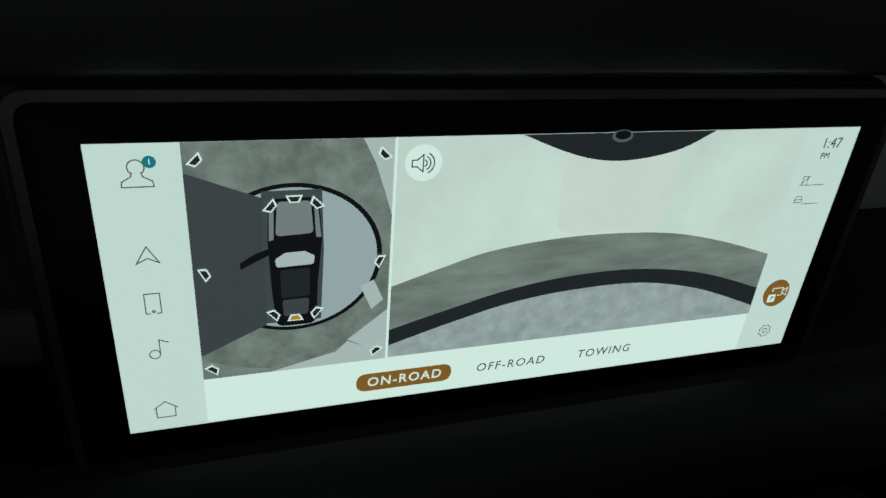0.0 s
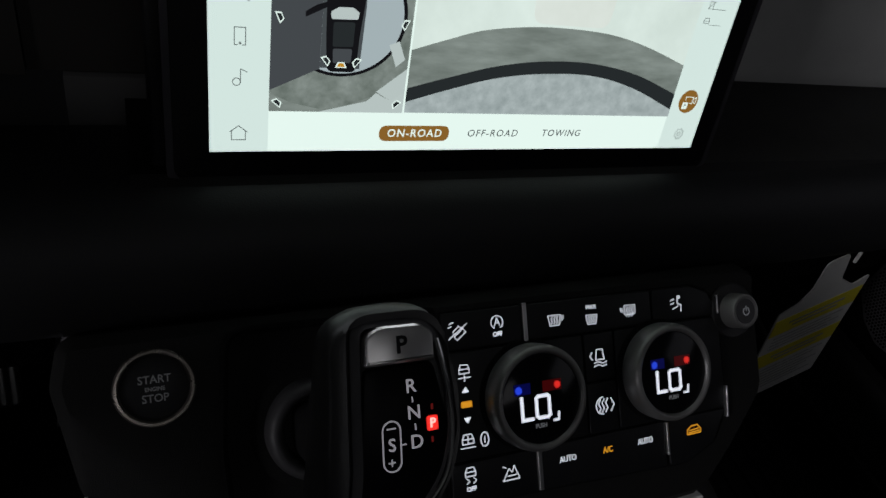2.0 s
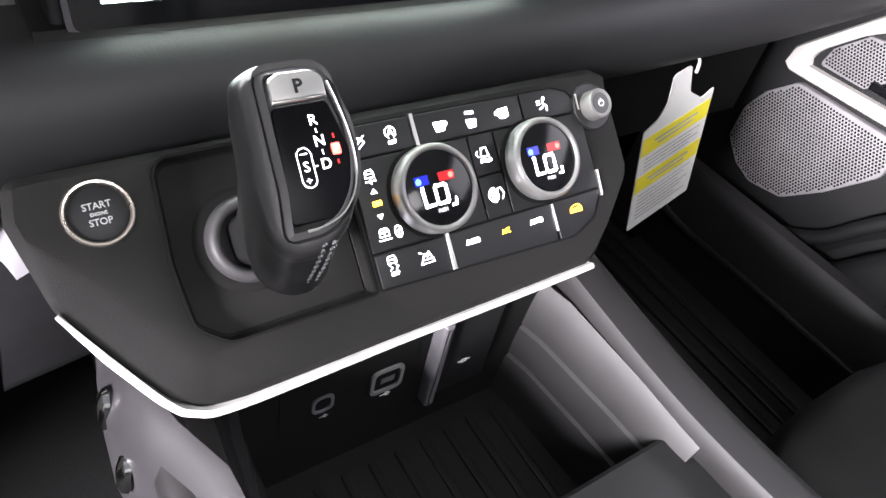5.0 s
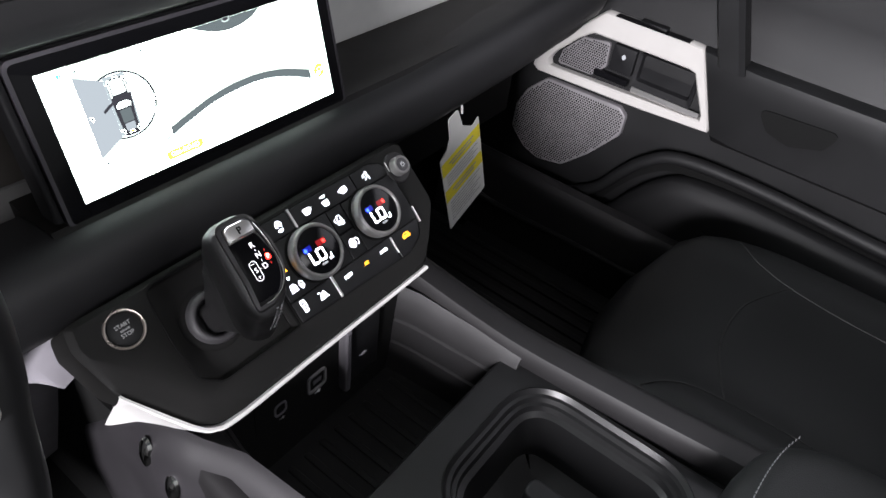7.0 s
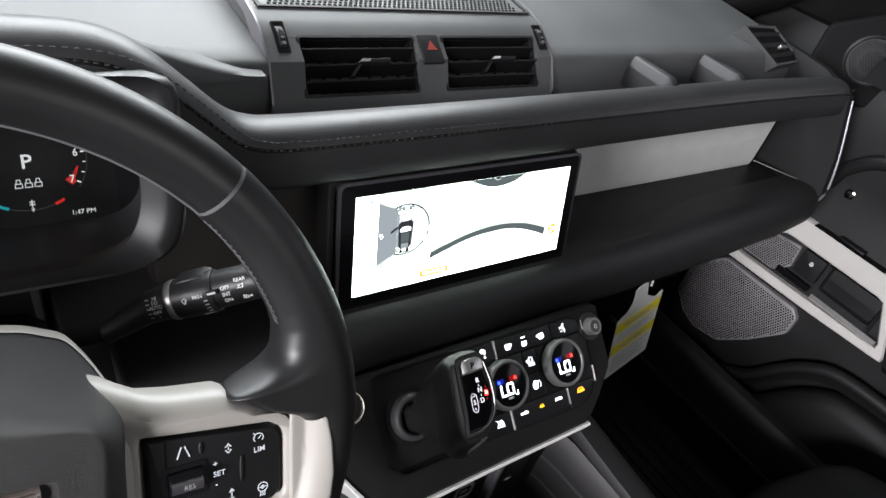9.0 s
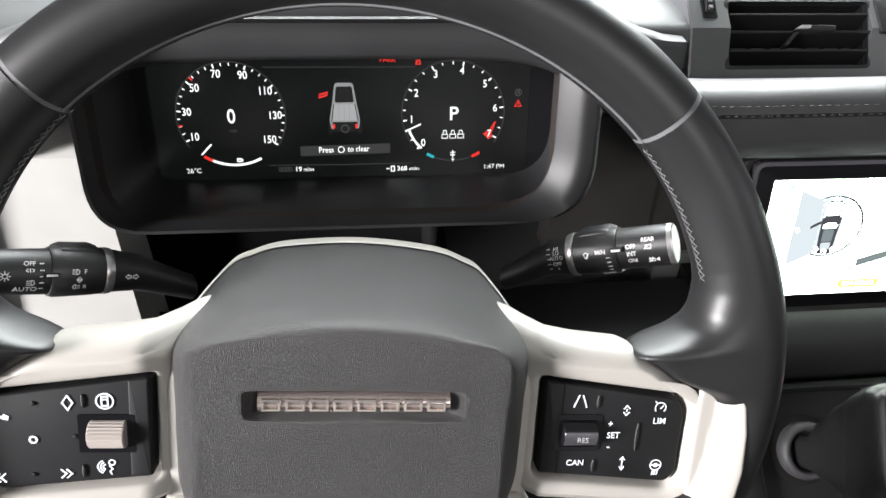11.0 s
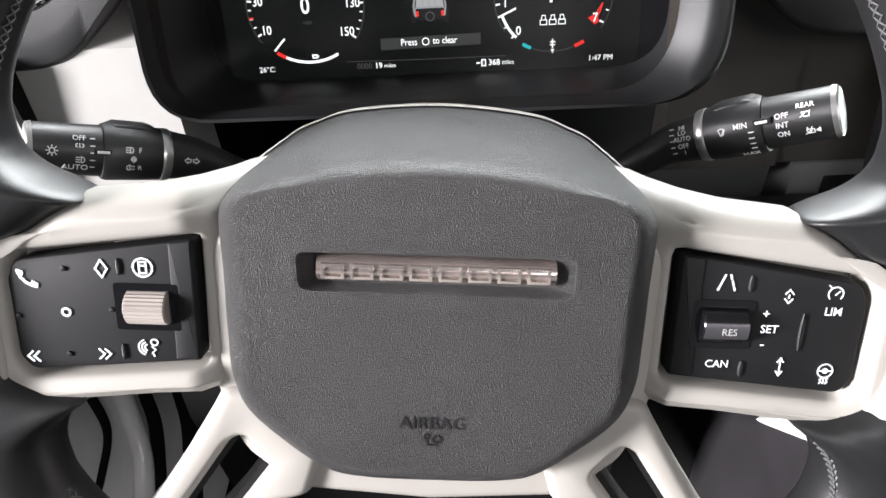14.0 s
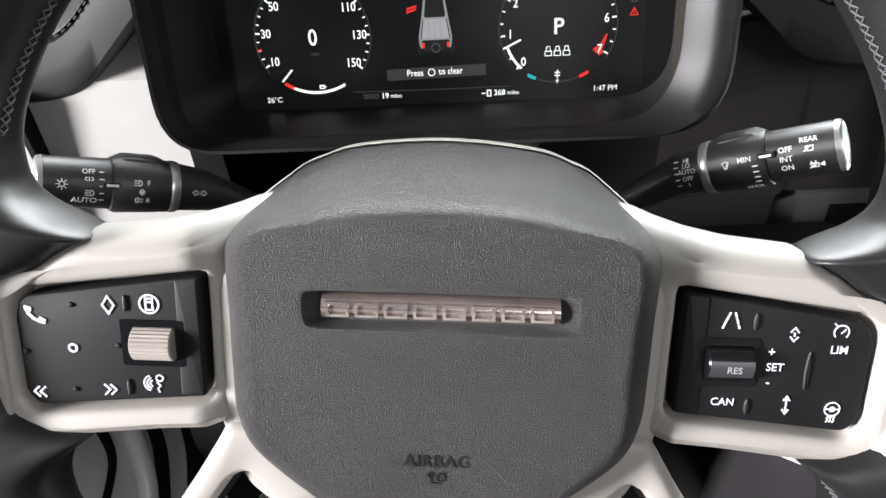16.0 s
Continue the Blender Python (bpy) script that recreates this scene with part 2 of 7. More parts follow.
def ringmesh(rings, caps=True, closed=True, bm=None):
    bm = bm or bmesh.new()
    vs = [[bm.verts.new(p) for p in ring] for ring in rings]
    n = len(vs[0])
    for a, b in zip(vs, vs[1:]):
        for k in range(n if closed else n - 1):
            j = (k + 1) % n
            try:
                bm.faces.new((a[k], a[j], b[j], b[k]))
            except ValueError:
                pass
    if caps and closed:
        for ring in (vs[0], vs[-1]):
            try:
                bm.faces.new(ring)
            except ValueError:
                pass
    return bm


def prism(poly, z0, z1, bevel=0.0, bm=None, seg=3):
    poly = [Vector((p[0], p[1])) for p in poly]
    rings = [[(p.x, p.y, z0) for p in poly]]
    if bevel:
        rings.append([(p.x, p.y, z1 - bevel) for p in poly])
        for k in range(1, seg + 1):
            a = math.pi / 2 * k / seg
            q = shrink(poly, bevel * (1 - math.cos(a)))
            rings.append([(p.x, p.y, z1 - bevel + bevel * math.sin(a)) for p in q])
    else:
        rings.append([(p.x, p.y, z1) for p in poly])
    return ringmesh(rings, bm=bm)


def frame_prism(outer, inner, z0, z1, bm=None, lip=0.0):
    """A plate with a hole: both outlines have the same number of points."""
    bm = bm or bmesh.new()
    rings = [[(p[0], p[1], z) for p in poly] for poly, z in ((inner, z0), (outer, z0), (outer, z1 - lip), (inner, z1))]
    rings.append(rings[0])
    vs = [[bm.verts.new(p) for p in ring] for ring in rings[:4]]
    vs.append(vs[0])
    n = len(outer)
    for a, b in zip(vs, vs[1:]):
        for k in range(n):
            j = (k + 1) % n
            bm.faces.new((a[k], a[j], b[j], b[k]))
    return bm


def by_angle(poly, c, n=64):
    """n points where rays from c meet the outline."""
    poly = [Vector((p[0], p[1])) for p in poly]
    c = Vector(c)
    out = []
    for k in range(n):
        a = 2 * math.pi * k / n
        d = Vector((math.cos(a), math.sin(a)))
        best = None
        for i in range(len(poly)):
            p, q = poly[i - 1] - c, poly[i] - c
            e = q - p
            den = d.x * e.y - d.y * e.x
            if abs(den) < 1e-12:
                continue
            t = (p.x * e.y - p.y * e.x) / den
            s = (p.x * d.y - p.y * d.x) / den
            if t > 0 and -1e-6 <= s <= 1 + 1e-6 and (best is None or t > best):
                best = t
        out.append(c + d * (best or 0.0))
    return out


def lathe(profile, n=48, bm=None, m=None):
    """Profile of (radius, height) about z."""
    rings = [[(r * math.cos(2 * math.pi * k / n), r * math.sin(2 * math.pi * k / n), z) for k in range(n)] for r, z in profile]
    b = ringmesh(rings, bm=bm)
    if m is not None:
        b.transform(m)
    return b


def tube(path, r, n=10, bm=None, squash=1.0):
    pts = [Vector(p) for p in path]
    rings = []
    for i, p in enumerate(pts):
        t = (pts[min(i + 1, len(pts) - 1)] - pts[max(i - 1, 0)]).normalized()
        side = t.cross(Vector((0, 0, 1)))
        if side.length < 1e-3:
            side = t.cross(Vector((0, 1, 0)))
        side.normalize()
        up = side.cross(t)
        rr = r[i] if isinstance(r, (list, tuple)) else r
        rings.append([p + side * rr * math.cos(2 * math.pi * k / n) + up * rr * squash * math.sin(2 * math.pi * k / n) for k in range(n)])
    return ringmesh(rings, bm=bm)


def smooth_path(pts, n=8):
    pts = [Vector(p) for p in pts]
    out = []
    for i in range(len(pts) - 1):
        p0, p1, p2, p3 = pts[max(i - 1, 0)], pts[i], pts[i + 1], pts[min(i + 2, len(pts) - 1)]
        for k in range(n):
            t = k / n
            out.append(0.5 * ((2 * p1) + (p2 - p0) * t + (2 * p0 - 5 * p1 + 4 * p2 - p3) * t * t + (3 * p1 - p0 - 3 * p2 + p3) * t ** 3))
    out.append(pts[-1])
    return out


def strokes(lines, w, z=0.0, h=0.0002, bm=None, at=(0, 0), size=1.0):
    """Thin flat bars along polylines: the printed lines of a pictogram. Units of size; w in metres."""
    bm = bm or bmesh.new()
    for line in lines:
        pts = [Vector((at[0] + p[0] * size, at[1] + p[1] * size)) for p in line]
        for a, b in zip(pts, pts[1:]):
            d = b - a
            if d.length < 1e-7:
                continue
            d.normalize()
            a2, b2, nn = a - d * w * 0.45, b + d * w * 0.45, Vector((-d.y, d.x)) * w / 2
            prism([a2 - nn, b2 - nn, b2 + nn, a2 + nn], z, z + h, bm=bm)
    return bm


def arc(cx, cy, r, a0, a1, n=14, ry=None):
    ry = ry or r
    return [(cx + r * math.cos(radians(a0 + (a1 - a0) * k / n)), cy + ry * math.sin(radians(a0 + (a1 - a0) * k / n))) for k in range(n + 1)]


def write(name, body, size, at, z, material, parent, align="CENTER", h=0.0002, wide=1.0, shear=0.0, turn=0.0, spacing=1.0, bold=0.0, m=None):
    cu = bpy.data.curves.new(name, "FONT")
    cu.body, cu.size, cu.extrude, cu.align_x, cu.align_y, cu.shear, cu.space_character, cu.offset = body, size, h / 2, align, "CENTER", shear, spacing, bold
    cu.resolution_u = 3
    tmp = bpy.data.objects.new(name, cu)
    scene.collection.objects.link(tmp)
    dg = bpy.context.evaluated_depsgraph_get()
    me = bpy.data.meshes.new_from_object(tmp.evaluated_get(dg))
    bpy.data.objects.remove(tmp)
    bpy.data.curves.remove(cu)
    bw = bmesh.new()
    bw.from_mesh(me)
    bmesh.ops.remove_doubles(bw, verts=bw.verts, dist=1e-6)
    bw.to_mesh(me)
    bw.free()
    me.materials.clear()
    me.materials.append(material)
    t = Matrix.Translation((at[0], at[1], z + h / 2)) @ Matrix.Rotation(radians(turn), 4, "Z") @ Matrix.Diagonal((wide, 1, 1, 1))
    me.transform(m @ t if m is not None else t)
    ob = new(name, me)
    ob.parent = parent
    return ob


# ---------------- setting ----------------


def box(x0, y0, z0, x1, y1, z1, bm=None):
    return prism(rect(x0, y0, x1, y1), z0, z1, bm=bm)


# cabin shell: floor, roof and walls that close the place, with window openings
tagged(part("floor", box(-0.95, -1.6, 0.14, 0.95, 0.75, 0.18), CARPET), "black carpeted car floor", "floor", kind="structure")
tagged(part("ceiling", box(-0.95, -1.6, 1.62, 0.95, 0.30, 1.66), HEADLINER), "pale grey fabric headliner", "ceiling", kind="structure")
bmw = bmesh.new()
box(-0.95, -1.66, 0.14, 0.95, -1.60, 1.05, bm=bmw)
tagged(part("wall_rear", bmw, HEADLINER), "plain rear partition of the cabin", "wall", kind="structure")
tagged(part("wall_front", box(-0.95, 0.46, 0.14, 0.95, 0.52, 0.98), DEEP), "dark bulkhead in front of the footwells", "wall", kind="structure")
tagged(part("wall_sill_left", box(-0.99, -1.6, 0.14, -0.93, 0.5, 0.34), GREYPLASTIC), "grey door sill on the driver side", "sill", kind="structure")
bmw = bmesh.new()
box(-0.99, 0.22, 0.34, -0.93, 0.52, 1.62, bm=bmw)
tagged(part("wall_left_front", bmw, DEEP), "dark body side ahead of the driver door", "wall", kind="structure")
bmw = bmesh.new()
box(0.93, -1.6, 0.14, 0.97, 0.52, 0.98, bm=bmw)
box(0.93, 0.10, 0.98, 0.97, 0.46, 1.62, bm=bmw)
tagged(part("wall_right", bmw, CORNERBLACK), "dark body side behind the passenger door panel", "wall", kind="structure")

# ---------------- dashboard ----------------
dash = thing("dashboard", pose(0, 0, 0), "charcoal dashboard with padded leather grab bar and open shelf", "dashboard")


def sweep_x(xs_offsets, profile):
    """Rings of a (y, z) profile along x; each station is x, dz, dy, and a lean about x-travel."""
    return [[(x, y + dy, z + dz) for y, z in profile] for x, dz, dy in xs_offsets]


bar_prof = [(0.062, 0.920), (0.062, 0.950), (0.052, 0.9585), (0.041, 0.9645), (0.028, 0.967), (0.016, 0.9655), (0.008, 0.961), (0.0032, 0.9552), (0.0085, 0.9535),
            (0.0030, 0.9518), (0.001, 0.938), (0.000, 0.922), (0.004, 0.917), (0.03, 0.916)]
stations = [(0.738, -0.012, 0.02), (0.728, 0.0, 0.004), (0.69, 0.004, 0.0), (0.45, 0.006, 0.0), (0.1, 0.002, 0.0), (-0.10, 0.0, 0.0), (-0.195, 0.0, 0.0), (-0.225, 0.003, 0.0), (-0.245, 0.012, 0.0),
            (-0.27, 0.034, 0.0), (-0.295, 0.056, 0.0), (-0.315, 0.069, 0.0), (-0.34, 0.077, 0.0), (-0.38, 0.080, 0.0), (-0.46, 0.081, 0.0), (-0.54, 0.080, 0.0),
            (-0.575, 0.077, 0.0), (-0.60, 0.069, 0.0), (-0.62, 0.056, 0.0), (-0.645, 0.034, 0.0), (-0.67, 0.012, 0.0), (-0.69, 0.003, 0.0), (-0.72, 0.0, 0.0), (-0.80, 0.0, 0.0)]
spath = smooth_path([(a, b, c) for a, b, c in stations], 4)
part("grab_bar", ringmesh(sweep_x([tuple(p) for p in spath], bar_prof)), LEATHER, dash, "padded black leather bar with a stitched seam", sharp=50)
bm = bmesh.new()
dist = 0.0
prev = None
for p in smooth_path([(a, b, c) for a, b, c in stations], 60):
    q = Vector((p.x, 0.0012 + p.z, 0.9565 + p.y))
    if prev is not None:
        dist += (q - prev).length
        if dist > 0.0058:
            d = (q - prev).normalized()
            up = Vector((-d.z, 0, d.x))
            for off, yy in ((0.0022, 0.0012), (-0.0062, -0.0004)):
                c = q + up * off + Vector((0, yy, 0))
                tube([c - d * 0.0017, c, c + d * 0.0017], [0.0004, 0.0008, 0.0004], 5, bm)
            dist = 0.0
    prev = q
tagged(part("stitching", bm, DARKSTITCH, dash, "twin row of dark stitches"), kind="stuff")

# upper body with the flat top, right and left of the vent pod
body_prof = [(0.108, 0.89), (0.1135, 0.940), (0.1185, 0.9640), (0.1210, 0.9688), (0.1265, 0.9720), (0.145, 0.9752), (0.44, 0.999), (0.44, 0.89)]
for xs in ((-0.90, -0.5, -0.22, -0.172), (0.181, 0.3, 0.62, 0.745)):
    part("top_pad", ringmesh([[(x, y, z) for y, z in body_prof] for x in xs]), DASH, dash, "matt charcoal dash top", sharp=70)
# raised cowl above the instruments
cowl = [(0.056, 0.985), (0.057, 1.020), (0.068, 1.026), (0.088, 1.014), (0.128, 0.984), (0.128, 0.965)]
rings = []
for i in range(33):
    x = -0.74 + 0.56 * i / 32
    t = min(1.0, max(0.0, (0.28 - abs(x + 0.46)) / 0.17))
    k = t * t * (3 - 2 * t)
    rings.append([(x, y + 0.05 * (1 - k), 0.958 + (z - 0.958) * (0.10 + 0.90 * k)) for y, z in cowl])
part("instrument_cowl", ringmesh(rings), DASH, dash, "matt charcoal cowl over the instruments", sharp=70)

# vent pod
pod_front = plane((0, 0.080, 0.940), 55.0)      # slopes back
VENTS = ((-0.137, -0.010), (0.028, 0.158))


def sink(v):
    """The lower front of the pod stands steeper than its upper slope."""
    return 0.45 * max(0.0, 0.052 - v)


def settle(ob):
    for p in ob.data.vertices:
        d = sink(p.co.y)
        p.co.y, p.co.z = p.co.y + 0.48 * d, p.co.z - d
    return ob


def pod_ring(x, deep):
    sy, cy = math.sin(radians(55)), math.cos(radians(55))
    s = lambda v, n: (x, 0.080 + v * sy - n * cy * 1.0, 0.940 + v * cy + n * sy)
    d = -0.026 if deep else -0.0001
    q = lambda v, n: s(v + 0.48 * sink(v), n - sink(v))
    return [(x, 0.112, 0.90), q(0.0, 0), q(0.017, 0), q(0.0171, d), q(0.035, d), q(0.052, d), s(0.0769, d), s(0.077, 0), s(0.088, 0), (x, 0.163, 0.9950), (x, 0.185, 1.0000), (x, 0.36, 1.0180), (x, 0.36, 0.94)]


secs = [(-0.171, 0), (-0.137, 0), (-0.1369, 1), (-0.0101, 1), (-0.010, 0), (0.028, 0), (0.0281, 1), (0.1579, 1), (0.158, 0), (0.180, 0)]
pod = part("vent_pod", ringmesh([pod_ring(x, d) for x, d in secs]), DASH, dash, "raised centre pod with two air vents", sharp=25)
for x in (-0.172, 0.181):
    bm = ringmesh([[(x + s, y, z) for y, z in ((0.110, 0.90), (0.1035, 0.937), (0.1215, 0.9705), (0.151, 0.9915), (0.163, 0.9965), (0.185, 1.0015), (0.36, 1.0195), (0.36, 1.012), (0.185, 0.99), (0.155, 0.97), (0.13, 0.95), (0.115, 0.90))] for s in (-0.0010, 0.0010)])
    part("pod_edge", bm, EDGE, dash, "thin pale edge strip")


def vent(u0, u1, flip):
    """An air vent sunk in the pod's slope: dark cavity, three slats, upright vanes behind, a slider tab."""
    v0, v1 = 0.017, 0.077
    v = thing("air_vent", pod_front, "black slatted air vent in the centre of the dash", "air vent", group="centre air vents")
    o, i = rect(u0 - 0.0022, v0 - 0.0022, u1 + 0.0022, v1 + 0.0022, 0.004), rect(u0 + 0.0006, v0 + 0.0006, u1 - 0.0006, v1 - 0.0006, 0.003)
    part("surround", frame_prism(o, i, -0.004, 0.0012, lip=0.0004), SWITCHBLACK, v)
    part("cavity", frame_prism(rect(u0 + 0.0003, v0 + 0.0003, u1 - 0.0003, v1 - 0.0003), rect(u0 + 0.0010, v0 + 0.0010, u1 - 0.0010, v1 - 0.0010), -0.025, -0.004), DEEP, v)
    part("backing", prism(rect(u0 + 0.001, v0 + 0.001, u1 - 0.001, v1 - 0.001), -0.0255, -0.0245), DEEP, v)
    for k in range(3):
        vv = v0 + 0.0150 + k * 0.0165
        # Slat body coloured as shaded, its front strip lighter as if lit.
        slat = part("slat", ringmesh([[(x, vv + a, b) for a, b in ((0.0008, -0.0008), (-0.0008, -0.0008), (-0.0060, -0.0150), (-0.0046, -0.0155))] for x in (u0 + 0.0014, u1 - 0.0014)]), DEEP, v, sharp=40)
        part("slat_edge", ringmesh([[(x, vv + a, b) for a, b in ((0.0011, -0.0006), (0.0006, 0.0004), (-0.0007, 0.0004), (-0.0011, -0.0006))] for x in (u0 + 0.0014, u1 - 0.0014)]), SWITCHBLACK, slat, sharp=40)
    for k in range(7):
        uu = u0 + (u1 - u0) * (k + 0.7) / 7.4
        part("vane", prism(rect(uu - 0.0016, v0 + 0.001, uu + 0.0016, v1 - 0.001), -0.0245, -0.0160, 0.0006), SWITCHBLACK, v)
    uc = (u0 + u1) / 2 + 0.008
    vt = v0 + 0.0325
    tab = part("slider_tab", prism(rounded([(uc - 0.018, vt - 0.0022), (uc + 0.020, vt - 0.0018), (uc + 0.020, vt + 0.0026), (uc - 0.012, vt + 0.0030)], 0.001), -0.002, 0.0042, 0.0012), SWITCHBLACK, v)
    part("tab_tip", prism(rounded([(uc - 0.016, vt - 0.001), (uc - 0.004, vt - 0.0006), (uc - 0.002, vt + 0.0022), (uc - 0.011, vt + 0.0022)], 0.0008), 0.0040, 0.0048), SATIN, tab)
    part("lever", ringmesh([[(uc - 0.016 + a, vt + b, 0.0015), (uc - 0.012 + a, vt + b, 0.0015), (uc - 0.012 + a, vt + b, -0.012), (uc - 0.016 + a, vt + b, -0.012)] for a, b in ((0.002, 0.0), (-0.008, -0.014))]), SWITCHBLACK, tab)
    uw = u1 + 0.0135 if flip else u0 - 0.0165
    w = part("thumb_wheel", lathe([(0.0002, -0.0036), (0.0165, -0.0036), (0.0172, -0.0028), (0.0172, 0.0028), (0.0165, 0.0036), (0.0002, 0.0036)], 36, m=Matrix.Translation((uw, v1 + 0.0005, -0.0130)) @ Matrix.Rotation(radians(90), 4, "Y")), SWITCHBLACK, v)
    part("wheel_slot", frame_prism(rect(uw - 0.0062, v1 - 0.0155, uw + 0.0062, v1 + 0.0165, 0.001), rect(uw - 0.0044, v1 - 0.0135, uw + 0.0044, v1 + 0.0145, 0.001), -0.002, 0.0008), DEEP, v)
    part("slot_floor", prism(rect(uw - 0.0050, v1 - 0.0145, uw + 0.0050, v1 + 0.0155), -0.001, 0.0002), DEEP, v)
    for dv, ln in ((0.006, 0.0014), (-0.002, 0.0010), (-0.0075, 0.0014)):
        part("wheel_mark", prism(rect(uw - 0.0016, v1 + dv - ln, uw + 0.0016, v1 + dv + ln), 0.0020, 0.0046), EDGE, w)
    for ch in v.children_recursive:
        settle(ch)
    return v


for (u0, u1), fl in zip(VENTS, (False, True)):
    vent(u0, u1, fl)
hz = thing("hazard_switch", pod_front, "black square hazard switch with red triangle", "switch")
part("key", prism(rect(-0.0035, 0.047, 0.0220, 0.080, 0.002), -0.002, 0.0016, 0.0008), BLACK, hz)
part("triangle", prism([(0.0040, 0.062), (0.0170, 0.062), (0.0105, 0.0725)], 0.0015, 0.0021), glow("hazard_red", (0.9, 0.16, 0.13), 0.5), hz)
# speaker grille in the top of the pod
bm = bmesh.new()
for j in range(13):
    for i in range(54):
        x = -0.150 + i * 0.0058 + (0.0029 if j % 2 else 0)
        y = 0.184 + j * 0.0050
        zz = 1.0002 + (y - 0.185) * 0.103
        ringmesh([[(x + r * math.cos(a * math.pi / 3), y + r * math.sin(a * math.pi / 3), zz + h) for a in range(6)] for r, h in ((0.0020, -0.0004), (0.0020, 0.0004))], bm=bm)
tagged(part("perforation", bm, DEEP, dash, "rows of small round grille holes"), kind="stuff")
part("grille_frame", frame_prism(rect(-0.164, 0.177, 0.176, 0.33), rect(-0.160, 0.1805, 0.172, 0.326), 0.0, 0.0016), BLACK, dash, m=Matrix.Translation((0, 0, 0.9806)) @ Matrix.Rotation(radians(5.9), 4, "X"))
# bar brackets
for x in (0.314, 0.464):
    sec = rounded([(x - 0.008, 0.935), (x - 0.004, 0.962), (x + 0.002, 0.975), (x + 0.010, 0.977), (x + 0.044, 0.950), (x + 0.044, 0.935)], [0.002, 0.010, 0.006, 0.004, 0.003, 0.002], 4)
    part("bracket", ringmesh([[(p.x + s * 0.004, y, 0.94 + (p.y - 0.94) * k) for p in sec] for y, k, s in ((0.040, 0.86, 0), (0.046, 0.98, 0), (0.052, 1.0, 0), (0.115, 0.92, 2))]), ROLL, dash, "short moulded bar bracket", sharp=40)

# shelf behind the screen
part("shelf_back", ringmesh([[(x, y, z) for y, z in ((0.078, 0.775), (0.072, 0.790), (0.070, 0.80), (0.068, 0.915), (0.09, 0.915), (0.09, 0.775))] for x in (-0.120, -0.05, 0.1, 0.4, 0.66, 0.684, 0.690)]), LITBEAM, dash, "pale painted beam across the back of the shelf", sharp=40)
for k in range(8):   # raised plain blocks along the beam
    x = 0.380 + k * 0.037
    o = rect(x, 0.842, x + 0.019, 0.864)
    i = rect(x + 0.004, 0.847, x + 0.015, 0.859)
    part("raised_mark", frame_prism(o, i, 0.0, 0.0014), LITBEAM, dash, m=Matrix(((1, 0, 0, 0), (0, 0, -1, 0.0704), (0, 1, 0, 0), (0, 0, 0, 1))))
part("shelf_floor", ringmesh([[(x, y, z) for y, z in ((-0.034, 0.770), (-0.034, 0.789), (-0.028, 0.7925), (0.00, 0.789), (0.074, 0.790), (0.074, 0.77))] for x in (-0.166, 0.0, 0.5, 0.72, 0.752)]), SHELF, dash, "dark rubber-lined shelf floor", sharp=30)
part("shelf_end_strip", tube([(0.694, 0.070, 0.7985), (0.732, -0.002, 0.7995)], 0.0022, 8), CHROME, dash, "bright strip at the shelf end")
part("end_cap", ringmesh([[(x, y, z) for y, z in ((-0.030, 0.765), (-0.044, 0.80), (-0.030, 0.86), (0.004, 0.952), (0.06, 0.972), (0.2, 0.985), (0.2, 0.70), (0.04, 0.70))] for x in (0.728, 0.742)]), DOORSKIN, dash, "dark end panel of the dash")
part("end_edge", tube(smooth_path([(0.742, -0.030, 0.765), (0.7425, -0.044, 0.80), (0.743, -0.030, 0.86), (0.743, 0.002, 0.945)], 6), 0.0022, 8), EDGE, dash, "thin pale edge line")

# lower padded roll
roll_prof = [(0.02, 0.783), (-0.020, 0.789), (-0.036, 0.7895), (-0.048, 0.785), (-0.058, 0.776), (-0.0645, 0.764), (-0.067, 0.750), (-0.064, 0.737), (-0.056, 0.724), (-0.040, 0.714), (-0.01, 0.708), (0.03, 0.706)]
rings = []
for x, k, dz in ((-0.335, 0.86, 0.0), (-0.31, 0.97, 0.0), (-0.26, 1.0, 0.0), (0.0, 1.0, 0.0), (0.25, 1.0, 0.0), (0.45, 1.0, 0.006), (0.62, 0.97, 0.015), (0.705, 0.9, 0.020), (0.732, 0.8, 0.021), (0.746, 0.6, 0.02)):
    rings.append([(x, 0.02 + (y - 0.02) * k, 0.75 + dz + (z - 0.75) * k) for y, z in roll_prof])
part("lower_pad", ringmesh(rings), ROLL, dash, "rounded dark lower pad under the screen", sharp=50)
# body below the pad
part("lower_body", box(-0.36, 0.10, 0.50, 0.74, 0.44, 0.715), DEEP, dash, "dark underside of the dash")
# panels beside and under the instruments
part("side_panel", ringmesh([[(x, y, z) for y, z in ((-0.012, 0.70), (-0.006, 0.80), (0.004, 0.93), (0.05, 0.95), (0.05, 0.70))] for x in (-0.80, -0.728, -0.722, -0.622)]), BEAM, dash, "pale painted panel beside the instruments", sharp=40)
part("side_panel_gap", box(-0.7195, -0.0125, 0.78, -0.7155, 0.004, 0.93), DEEP, dash)
part("knee_panel", ringmesh([[(x, y, z) for y, z in ((-0.02, 0.40), (-0.035, 0.60), (-0.02, 0.72), (0.03, 0.76), (0.06, 0.40))] for x in (-0.69, -0.5, -0.30)]), DEEP, dash, "dark knee panel below the column")
# Upper wall in the shaded tone, the piece below in the lit tone.
part("filler_panel", ringmesh([[(x, y, z) for y, z in ((0.037, 0.801), (0.050, 0.93), (0.066, 0.93), (0.066, 0.801))] for x in (-0.205, -0.12)]), TAUPE, dash, "taupe panel beside the screen, coloured as in shade")
